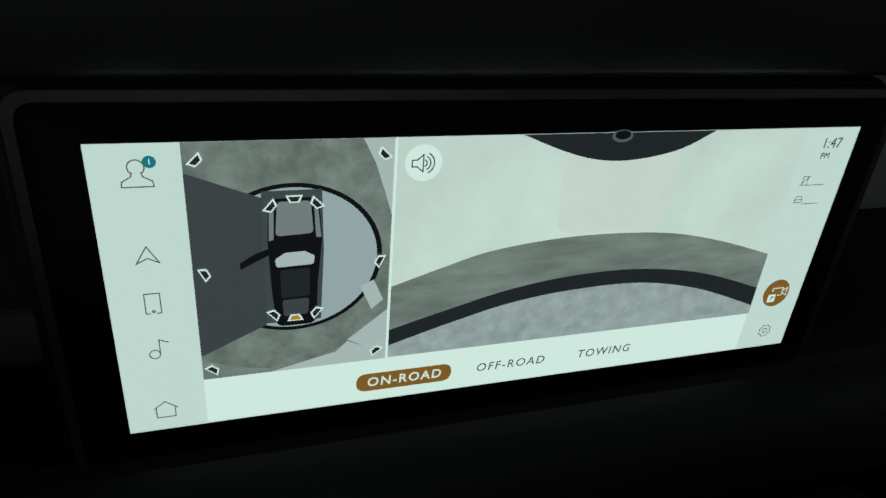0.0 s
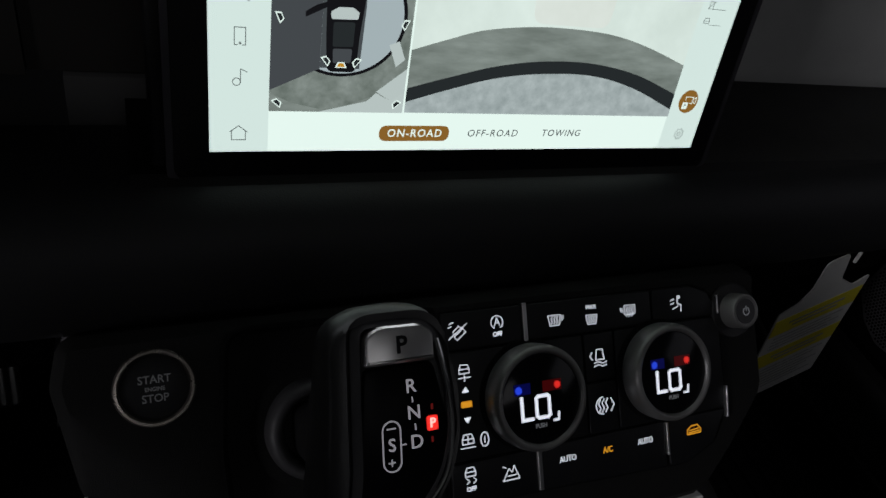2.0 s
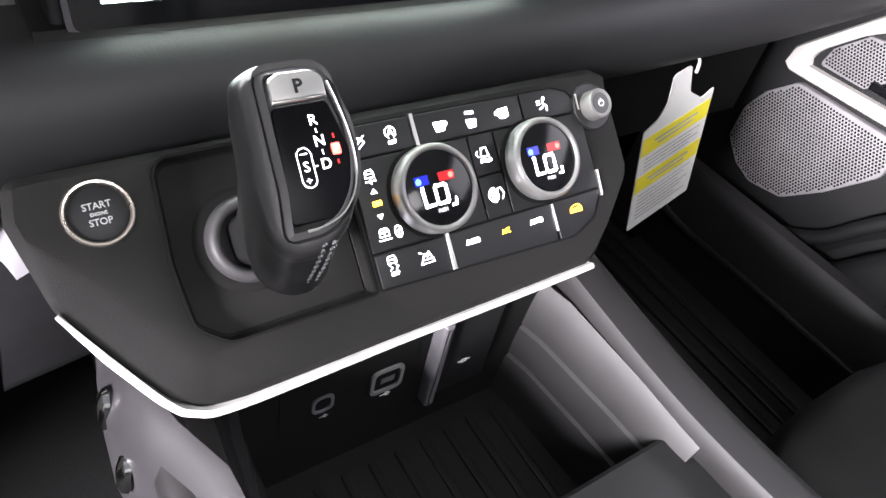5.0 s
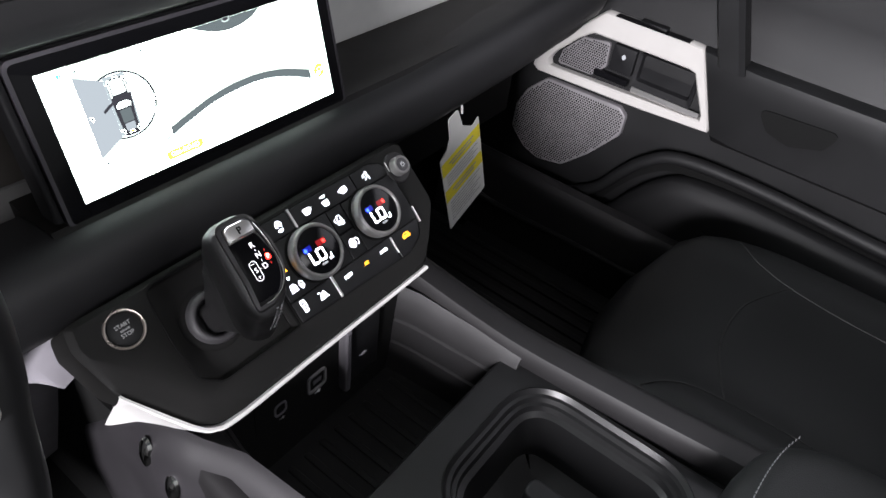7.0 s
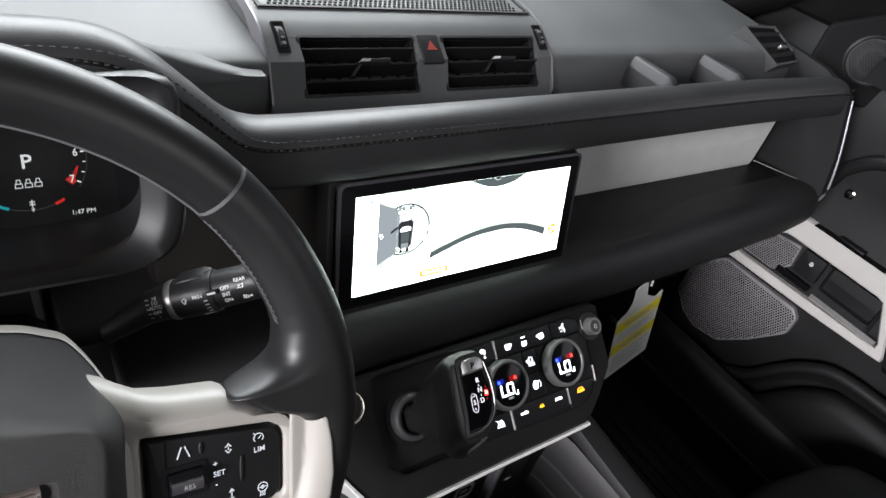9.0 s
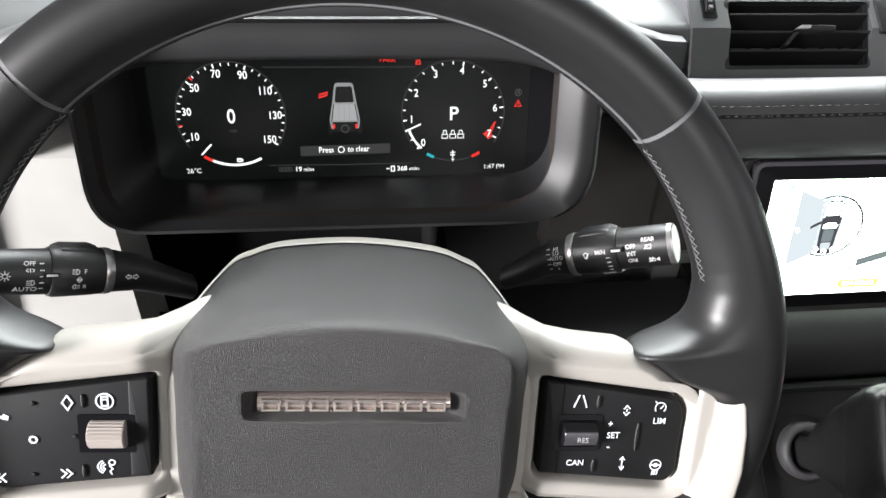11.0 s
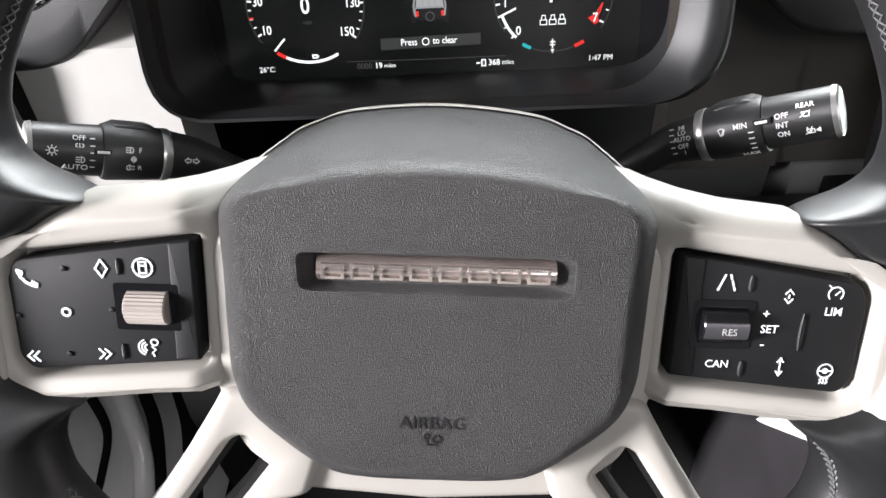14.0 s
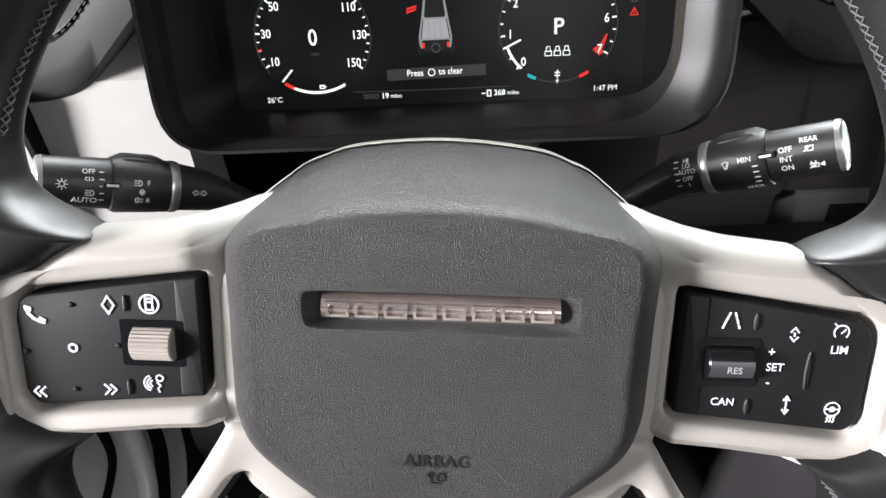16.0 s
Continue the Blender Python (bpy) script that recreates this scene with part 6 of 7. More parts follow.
LAMP = [arc(0, 0, 1.8, -90, 90, 8), [(0, 1.8), (0, -1.8)], [(-0.8, 1.4), (-2.6, 1.4)], [(-0.8, 0), (-2.6, 0)], [(-0.8, -1.4), (-2.6, -1.4)]]
sl, s = stalk((-0.5478, -0.0761, 0.8986), (-0.6393, -0.1255, 0.9450), "black column stalk with light switches and white print", True)
sicon(sl, s, [arc(0, 0, 1.3, 0, 360, 10)] + [[(1.9 * math.cos(a), 1.9 * math.sin(a)), (2.7 * math.cos(a), 2.7 * math.sin(a))] for a in [k * math.pi / 4 for k in range(8)]], 0.0118, 0.0020, 0.0139)
sword(sl, s, "OFF", 0.0243, 0.0092, 0.0034, 0.0139)
sword(sl, s, "AUTO", 0.0224, -0.0068, 0.0042, 0.0139)
sicon(sl, s, LAMP, 0.0252, -0.0022, 0.0139, 0.9)
sicon(sl, s, [arc(-1.2, 0, 0.9, 90, 270, 6), arc(1.2, 0, 0.9, -90, 90, 6), [(0, 1), (0, -1)]], 0.0245, 0.0052, 0.0139, 0.9)
for y in (0.0092, 0.0052, 0.0016, -0.0022, -0.0062):
    sicon(sl, s, [[(-0.9, 0), (0.9, 0)]], 0.0305, y, 0.0140, 1.0, 0.6)
sicon(sl, s, LAMP, 0.0485, 0.0046, 0.0157, 0.85)
sicon(sl, s, [arc(0, 0, 1.8, 90, 270, 8), [(0, 1.8), (0, -1.8)], [(0.8, 1), (2.6, 1)], [(0.8, -1), (2.6, -1)]], 0.0485, -0.0050, 0.0157, 0.85)
sword(sl, s, "F", 0.0535, 0.0046, 0.0034, 0.0156)
sword(sl, s, "R", 0.0535, -0.0050, 0.0034, 0.0156)
sicon(sl, s, [[(-1.6, 0.4), (1.6, 0.4), (0, 2.0), (-1.6, 0.4)], [(-1.6, -0.4), (1.6, -0.4), (0, -2.0), (-1.6, -0.4)]], 0.0502, -0.0002, 0.0157, 0.8)
sicon(sl, s, [[(-4.6, 0), (-2.6, 1.8), (-2.6, 0.9), (-0.8, 0.9), (-0.8, -0.9), (-2.6, -0.9), (-2.6, -1.8), (-4.6, 0)], [(4.6, 0), (2.6, 1.8), (2.6, 0.9), (0.8, 0.9), (0.8, -0.9), (2.6, -0.9), (2.6, -1.8), (4.6, 0)]], 0.0815, 0.0, 0.0128, 0.85)
sr, s = stalk((-0.3600, -0.0726, 0.8917), (-0.2690, -0.1190, 0.9420), "black column stalk with wiper switches and white print", False)
sword(sr, s, "REAR", 0.0150, 0.0092, 0.0034, 0.0139)
sicon(sr, s, [[(-1.8, 1.0), (1.8, 1.2), (1.4, -1.2), (-1.0, -1.2), (-1.8, 1.0)], [(-2.6, -1.2), (-0.4, 0.6)]], 0.0148, 0.0046, 0.0139)
sicon(sr, s, [[(-2.0, 1.0), (1.6, 1.0), (1.6, -1.2), (-1.4, -1.2), (-2.0, 1.0)], [(-0.4, 1.0), (-0.2, -1.2)], [(-2.6, -1.6), (0.6, 0.4)], [(-1.2, 1.5), (-1.6, 2.1)], [(0.2, 1.5), (0.6, 2.1)], [(2.5, 0), (4.2, 1.1), (4.2, -1.1), (2.5, 0)], [(2.9, 0), (4.0, 0.5)], [(2.9, 0), (4.0, -0.5)]], 0.0135, -0.0046, 0.0139)
for b_, y in (("OFF", 0.0056), ("INT", 0.0008), ("ON", -0.0040)):
    sword(sr, s, b_, 0.0262, y, 0.0036, 0.0139)
sword(sr, s, "MIN", 0.0462, 0.0046, 0.0038, 0.0157)
sword(sr, s, "MAX", 0.0440, -0.0138, 0.0038, 0.0157)
for y in (0.0006, -0.0026, -0.0058, -0.0090):
    sicon(sr, s, [[(-1.2, 0), (1.2, 0)]], 0.0412, y, 0.0157, 1.0, 0.6)
sicon(sr, s, [arc(0, -0.4, 2.4, 40, 140, 8), [(-1.6, 1.1), (-0.6, -1.6), (0.6, -1.6), (1.6, 1.1)], [(-0.2, -1.6), (1.2, 1.6)]], 0.0560, 0.0030, 0.0153)
for b_, y in (("HI", 0.0092), ("LO", 0.0062), ("AUTO", 0.0028), ("OFF", -0.0012), ("1", -0.0052)):
    sword(sr, s, b_, 0.0780, y, 0.0033, 0.0131)
for y in (0.0092, 0.0058, 0.0024, -0.0012, -0.0050):
    sicon(sr, s, [[(-1.0, 0), (1.0, 0)]], 0.0838, y, 0.0126, 1.0, 0.55)

# ---------------- instrument cluster ----------------
cl_m = plane((-0.457, 0.063, 0.925), 18.0)
ic = thing("instrument_cluster", cl_m, "black digital instrument cluster with two round dials", "instrument cluster")
lip_o = by_angle(rounded(P((-156, 78), (164, 78), (162.5, -51.5), (-154.5, -50.5)), [0.02, 0.02, 0.042, 0.033], 16), (0.0, 0.01), 160)
lip_i = by_angle(rounded(P((-152, 74), (138, 74), (137, -47.5), (-151.5, -46.5)), [0.02, 0.02, 0.048, 0.030], 16), (0.0, 0.01), 160)
scr_o = by_angle(rounded(P((-160, 62), (160, 62), (160, -58), (-160, -58)), 0.02), (0.0, 0.01), 160)
part("binnacle", ringmesh([lift(shrink(lip_o, 0.004), -0.01), lift(shrink(lip_o, 0.001), 0.090), lift(lip_o, 0.104), lift(shrink(lip_o, 0.0025), 0.109), lift([a.lerp(b, 0.25) for a, b in zip(lip_o, lip_i)], 0.1105), lift([a.lerp(b, 0.6) for a, b in zip(lip_o, lip_i)], 0.104), lift(lip_i, 0.092)], caps=False), BINNACLE, ic, "smooth charcoal binnacle rim", sharp=60)
TUNNEL = mat("dusty_tunnel_plastic", (0.024, 0.0195, 0.0165), 0.7, spec=0.2, vary=0.4, vscale=300, bump=0.4, bscale=900)
part("tunnel", ringmesh([lift(lip_i, 0.0925), lift([a.lerp(b, 0.5) for a, b in zip(lip_i, scr_o)], 0.05), lift(scr_o, 0.0)], caps=False), TUNNEL, ic, "dark dusty tunnel walls", sharp=60)
part("glass", prism(scr_o, -0.006, 0.0), GLOSS, ic, "black display glass")
part("lit_screen", prism(rounded(P((-141, 52), (141, 52), (141, -47), (-141, -47)), 0.004), 0.0, 0.0002), G_SCR, ic)


def cshow(name, bm_or_poly, material, z=0.0006):
    bm = prism(bm_or_poly, z, z + 0.0001) if isinstance(bm_or_poly, list) else bm_or_poly
    return part(name, bm, material, ic)


def cstroke(name, lines, w, material, z=0.0006, at=(0, 0)):
    return part(name, strokes(lines, w * mm, z, 0.0001, at=(at[0] * mm, at[1] * mm), size=mm), material, ic)


def gauge(cx, cy, r, marks, a0, a1, ticks, name):
    cstroke(name + "_ring", [arc(cx, cy, r + 1.2, -35, 215, 50)], 0.8, G_RING, 0.0004)
    n = len(marks)
    for k, mk in enumerate(marks):
        a = radians(a0 + (a1 - a0) * k / (n - 1))
        rr = r - (6.6 if len(mk) > 1 else 6.0)
        write("dial_number", mk, 0.0081, ((cx + rr * math.cos(a)) * mm, (cy + rr * math.sin(a)) * mm), 0.0008, G_DIAL, ic, h=0.0001, wide=0.86, bold=0.0001)
    for k in range(ticks + 1):
        a = radians(a0 + (a1 - a0) * k / ticks)
        major = k % (ticks // (n - 1)) == 0
        ra, rb = r - (1.9 if major else 1.3), r
        cstroke("tick", [[(cx + ra * math.cos(a), cy + ra * math.sin(a)), (cx + rb * math.cos(a), cy + rb * math.sin(a))]], 1.15 if major else 0.8, G_DIAL)


gauge(-84.4, 1.6, 38.5, ["10", "30", "50", "70", "90", "110", "130", "150"], 208, -34, 28, "speed_dial")
gauge(82.1, 1.6, 38.5, ["0", "1", "2", "3", "4", "5", "6", "7"], 224, -30, 21, "rev_dial")
write("speed_digit", "0", 0.0150, (-0.0844, 0.0012), 0.0008, G_DIAL, ic, h=0.0001, wide=0.85, bold=0.0002)
write("unit_word", "mph", 0.0036, (-0.0840, -0.0090), 0.0008, G_DIM, ic, h=0.0001)
write("gear_letter", "P", 0.0145, (0.0824, 0.0010), 0.0008, G_DIAL, ic, h=0.0001, bold=0.0002)
cstroke("speed_needle", [[(-108.5, -26.5), (-101.5, -19.5)]], 1.3, G_DIAL)
cstroke("rev_needle", [[(45.5, -11.5), (56.5, -6.5)]], 1.3, G_DIAL)
cstroke("rev_arc", [arc(82.1, 1.6, 36.5, 201, 226, 8)], 1.8, G_DIAL)
cstroke("fuel_arc", [arc(-84.4, 5.2, 40.5, 246, 297, 16)], 1.9, G_DIAL)
cstroke("fuel_low", [arc(-84.4, 5.2, 40.5, 237, 245, 5)], 2.2, G_RED2)
cstroke("fuel_icon", [[(-83, -30.6), (-80, -30.6), (-80, -32.6), (-83, -32.6), (-83, -30.6), (-79, -31.6)]], 0.8, G_DIAL)
cstroke("heat_arc", [arc(82.1, 5.2, 40.5, 250, 290, 12)], 0.5, G_DIM)
cstroke("heat_cold", [arc(82.1, 5.2, 40.5, 241, 247, 4)], 2.2, G_CYAN)
cstroke("heat_hot", [arc(82.1, 5.2, 40.5, 293, 300, 4)], 2.2, G_RED2)
cstroke("heat_icon", [[(82, -27.5), (82, -33)], [(80.4, -29), (83.6, -29)], [(80.4, -31), (83.6, -31)]], 0.7, G_DIAL)
cshow("heat_pointer", P((80.8, -34.0), (83.2, -34.0), (82, -36.6)), G_DIAL)
cstroke("red_zone", [arc(82.1, 1.6, 33.5, -30, -12, 8), [(109, -14.5), (114.5, -6)]], 0.9, G_RED2)
cshow("red_flag", P((105.5, -14.5), (111, -11.5), (113, -17), (110, -19), (107.5, -16.5)), G_RED2)
for a in (133, 190):
    cstroke("red_tick", [[(-84.4 + 37 * math.cos(radians(a)), 1.6 + 37 * math.sin(radians(a))), (-84.4 + 39 * math.cos(radians(a)), 1.6 + 39 * math.sin(radians(a)))]], 1.2, G_RED2, 0.0008)
for x in (75.6, 81.8, 88.0):
    cstroke("belt_icon", [[(x - 2.2, -17.6), (x + 2.2, -17.6), (x + 2.2, -14.6), (x - 2.2, -14.6), (x - 2.2, -17.6)], [(x - 1.5, -14.6), (x - 1.0, -11.6), (x + 1.0, -11.6), (x + 1.5, -14.6)]], 0.55, G_DIAL)
cstroke("upper_line", [[(-58, 37.2), (53, 36.6)]], 0.35, G_DIM)
cstroke("lower_line", [[(-60, -36.2), (-10, -36.8), (50, -36.8)]], 0.35, G_DIM)
cshow("message_box", P((-35.5, -29.6), (33, -28.4), (33, -20.8), (-35.5, -22)), G_RING, 0.0004)
write("message", "Press", 0.0062, (-0.0160, -0.0252), 0.0008, G_DIAL, ic, h=0.0001, wide=0.86, bold=0.00006)
cstroke("message_ring", [arc(-4.6, -25.0, 2.3, 0, 360, 14)], 0.6, G_DIAL, 0.0008)
write("message", "to clear", 0.0062, (0.0086, -0.0248), 0.0008, G_DIAL, ic, h=0.0001, wide=0.86, bold=0.00006)
write("odometer", "19", 0.0054, (-0.0380, -0.0398), 0.0008, G_DIAL, ic, h=0.0001, bold=0.00006)
write("odometer_unit", "miles", 0.0040, (-0.0302, -0.0400), 0.0008, G_DIAL, ic, h=0.0001)
write("odometer_zeros", "0000", 0.0054, (-0.0478, -0.0398), 0.0008, G_DIM, ic, h=0.0001)
write("range", "368", 0.0054, (0.0420, -0.0410), 0.0008, G_DIAL, ic, h=0.0001, bold=0.00006)
write("range_unit", "miles", 0.0040, (0.0515, -0.0412), 0.0008, G_DIAL, ic, h=0.0001)
cstroke("pump_icon", [[(30, -41), (32, -41)], [(33.5, -43), (33.5, -39), (36, -39), (36, -43), (33.5, -43)]], 0.8, G_DIAL)
write("clock", "1:47 PM", 0.0052, (0.1150, -0.0410), 0.0008, G_DIAL, ic, h=0.0001)
write("outside_temperature", "26°C", 0.0052, (-0.1160, -0.0394), 0.0008, G_DIAL, ic, h=0.0001)
write("park_warning", "PARK", 0.0050, (0.0326, 0.0420), 0.0008, G_RED2, ic, h=0.0001, bold=0.00008)
cstroke("belt_warning", [arc(55, 44.2, 0.9, 0, 360, 8), [(53.4, 38.6), (54, 42), (56.2, 42), (56.8, 38.6), (53.4, 38.6), (56.2, 42)]], 0.7, G_RED2, 0.0008)
cstroke("triangle_warning", [[(129.8, 6.4), (132.4, 11), (135, 6.4), (129.8, 6.4)], [(132.4, 9.2), (132.4, 7.6)]], 0.7, G_RED2, 0.0008)
cstroke("stop_mark", [arc(132.2, 17, 2.5, 0, 360, 12), [(131, 15.6), (132.2, 18.8), (133.4, 15.6)]], 0.6, G_DIM, 0.0008)
cshow("door_warning", P((-19.5, 14), (-13, 16), (-12.4, 19.4), (-19, 17.6)), G_RED2, 0.0008)
cstroke("door_warning_line", [[(-18.6, 16.0), (-13.6, 17.4)]], 0.6, G_SCR, 0.0010)
CARBODY = glow("dial_car_silver", (0.55, 0.57, 0.57), 0.45)
CARROOF = glow("dial_car_bright", (0.62, 0.64, 0.64), 0.5)
CARDARK = glow("dial_car_dark", (0.05, 0.05, 0.05), 0.2)
cshow("car_body", rounded(P((-7.4, 25.5), (6.2, 25.5), (8.2, 12), (10.6, -2), (9.6, -9.5), (-11.2, -9.5), (-12.2, -2), (-9.4, 12)), 0.003), CARBODY, 0.0006)
for x in (-12.0, 10.2):
    cshow("car_tyre", rounded(P((x - 1.6, -13.0), (x + 1.6, -13.0), (x + 2.0, -4.0), (x - 1.2, -4.0)), 0.001), CARDARK, 0.0005)
cshow("car_windscreen", rounded(P((-6.4, 22.8), (5.2, 22.8), (6.6, 11.0), (-7.8, 11.0)), 0.0015), CARDARK, 0.0008)
cshow("car_roof", rounded(P((-8.2, 9.6), (7.0, 9.6), (8.6, -2.4), (-9.8, -2.4)), 0.001), CARROOF, 0.0010)
for x in (-4.6, -0.9, 2.8):
    cstroke("roof_groove", [[(x, 8.6), (x * 1.12 - 0.1, -1.6)]], 0.5, CARBODY, 0.0012)
for x in (-10.6, 9.2):
    cstroke("roof_rail", [[(x * 0.80 - 0.2, 9.4), (x, -3.0)]], 0.6, CARDARK, 0.0012)
cshow("car_rear", rounded(P((-10.4, -3.6), (9.0, -3.6), (8.4, -11.0), (-9.8, -11.0)), 0.0012), CARDARK, 0.0010)
for x in (-9.2, 7.8):
    cshow("tail_lamp", P((x - 0.9, -8.6), (x + 0.9, -8.6), (x + 0.9, -5.2), (x - 0.9, -5.2)), G_RED2, 0.0012)
cstroke("spare_wheel", [arc(-0.8, -8.8, 2.8, 0, 360, 14)], 0.8, G_DIM, 0.0012)

# ---------------- centre console ----------------
cc = thing("centre_console", pose(0, 0, 0), "dark centre console with storage tray and cupholder", "console")
for s, lab in ((1, "satin grey side rail"), (-1, "satin grey side rail")):
    prof = [(-0.016, -0.030), (-0.020, -0.004), (-0.015, 0.004), (0.006, 0.0065), (0.016, 0.002), (0.021, -0.010), (0.019, -0.05), (0.0, -0.06)]
    path = smooth_path([(0.146, -0.120, 0.640), (0.150, -0.160, 0.628), (0.156, -0.28, 0.612), (0.165, -0.40, 0.611), (0.176, -0.52, 0.612), (0.19, -0.66, 0.615)], 6)
    part("side_rail", ringmesh([[(s * (p.x + a), p.y, p.z + b) for a, b in prof] for p in path]), RAIL, cc, lab, sharp=50)
    # inner wall with two grooves
    part("tray_wall", ringmesh([[(s * x, y, z) for x, z in ((0.128 + k, 0.616 - d), (0.122 + k, 0.604 - d), (0.119 + k, 0.5725), (0.1220 + k, 0.5712), (0.118 + k, 0.568), (0.114 + k, 0.5405), (0.1172 + k, 0.5392), (0.113 + k, 0.536), (0.104 + k, 0.495), (0.15, 0.48), (0.15, 0.60))] for y, k, d in ((-0.135, -0.008, 0.0), (-0.17, 0.0, 0.0), (-0.24, 0.006, 0.006), (-0.30, 0.010, 0.012))]), GREYPLASTIC, cc, "grey tray side wall", sharp=25)
part("tray_floor", box(-0.125, -0.30, 0.478, 0.125, -0.12, 0.497), RUBBER, cc, "black rubber tray floor")
bm = bmesh.new()
for k in range(9):
    x = -0.09 + k * 0.0225
    prism(rect(x - 0.004, -0.278, x + 0.004, -0.165, 0.003), 0.496, 0.4985, 0.001, bm=bm)
part("floor_ribs", bm, RUBBER, cc)
# back wall with sockets
part("socket_wall", ringmesh([[(x, y, z) for y, z in ((-0.150, 0.49), (-0.146, 0.57), (-0.146, 0.668), (-0.10, 0.668), (-0.10, 0.49))] for x in (-0.135, 0.128)]), DEEP, cc, "black wall with sockets", sharp=30)
sock_m = Matrix(((1, 0, 0, 0), (0, 0, -1, -0.1465), (0, 1, 0, 0), (0, 0, 0, 1)))
part("usb_port", frame_prism(rect(-0.0235, 0.5605, 0.0025, 0.5875, 0.006), rect(-0.0207, 0.5634, -0.0003, 0.5846, 0.004), 0.0, 0.0022), PORTGREY, cc, "pale grey framed port", m=sock_m)
part("usb_slot", prism(rect(-0.0207, 0.5634, -0.0003, 0.5846), -0.002, 0.0004), DEEP, cc, m=sock_m)
part("usb_tongue", prism(rect(-0.0150, 0.5700, -0.0040, 0.5760), 0.0, 0.0009), EDGE, cc, m=sock_m)
part("usb_mark", strokes([[(-4, 0), (4, 0)], [(-1.4, 0), (0.6, 1.8), (2.2, 1.8)], [(-0.6, 0), (1.0, -1.8), (2.4, -1.8)]], 0.9 * mm, 0.0006, 0.0002, at=(-0.0090, 0.5545), size=mm), PRINTDIM, cc, m=sock_m)
part("small_port", frame_prism(rect(-0.0675, 0.5665, -0.0515, 0.5845, 0.006), rect(-0.0655, 0.5685, -0.0535, 0.5825, 0.005), 0.0, 0.0016), EDGE, cc, "grey framed small port", m=sock_m)
part("small_slot", prism(rect(-0.0655, 0.5685, -0.0535, 0.5825, 0.005), -0.001, 0.0004), DEEP, cc, m=sock_m)
part("usb_mark", strokes([[(-3, 0), (3, 0)], [(-1.0, 0), (0.4, 1.4), (1.6, 1.4)], [(-0.4, 0), (0.8, -1.4), (1.8, -1.4)]], 0.7 * mm, 0.0006, 0.0002, at=(-0.0580, 0.5590), size=mm), GREYINK, cc, m=sock_m)
part("port_plate", prism(rect(-0.0900, 0.5380, 0.0120, 0.6250, 0.003), -0.002, 0.0003), DEEP, cc, m=sock_m)
part("socket_door", prism(rect(0.0290, 0.5330, 0.0800, 0.6250, 0.003), 0.0, 0.006, 0.002), SWITCHBLACK, cc, "black power socket flap", m=sock_m)
part("flap_lip", prism(rect(0.0225, 0.5300, 0.0310, 0.6250, 0.002), 0.0, 0.012, 0.003), EDGE, cc, "pale flap lip", m=sock_m)
part("flap_gap", prism(rect(0.0805, 0.5330, 0.0900, 0.6250, 0.002), 0.0, 0.0008), DEEP, cc, m=sock_m)
part("socket_mark", strokes([[(-5, 0), (-1.8, 0)], [(1.8, 0), (5, 0)], [(-1.8, 2), (-1.8, -2)], [(1.8, 1.3), (-1.2, 1.3)], [(1.8, -1.3), (-1.2, -1.3)], [(1.8, 2), (1.8, -2)]], 1.0 * mm, 0.0062, 0.0002, at=(0.0545, 0.5660), size=mm), PRINT, cc, m=sock_m)
# cupholder deck
deck_o = by_angle(rounded([Vector((-0.142, -0.62)), Vector((0.150, -0.62)), Vector((0.146, -0.278)), Vector((-0.132, -0.278))], 0.004), (0.03, -0.41), 120)
hole = by_angle(rounded([Vector((-0.030, -0.50)), Vector((0.122, -0.50)), Vector((0.122, -0.330)), Vector((-0.030, -0.330))], 0.040, 8), (0.03, -0.41), 120)
dz = 0.590
part("deck", ringmesh([lift(deck_o, 0.49), lift(deck_o, dz - 0.003), lift(shrink(deck_o, 0.003), dz), lift(shrink(hole, -0.019), dz), lift(shrink(hole, -0.0175), dz + 0.0012), lift(shrink(hole, -0.014), dz - 0.004), lift(shrink(hole, -0.010), dz - 0.0046), lift(shrink(hole, -0.008), dz - 0.010), lift(shrink(hole, -0.004), dz - 0.0106), lift(shrink(hole, -0.002), dz - 0.017), lift(shrink(hole, 0.004), dz - 0.020), lift(shrink(hole, 0.012), dz - 0.075), lift(shrink(hole, 0.05), dz - 0.08)]), DECK, cc, "satin black deck with stepped cupholder", sharp=30)
part("cup_divider", prism(rect(0.036, -0.42, 0.060, -0.375, 0.010), dz - 0.08, dz - 0.032, 0.004), SWITCHBLACK, cc)
part("coin_slot", frame_prism(rect(0.070, -0.585, 0.135, -0.525, 0.004), rect(0.075, -0.580, 0.130, -0.530, 0.003), dz - 0.01, dz + 0.002), BLACK, cc)
part("coin_floor", prism(rect(0.075, -0.580, 0.130, -0.530), dz - 0.004, dz + 0.0004), DEEP, cc)
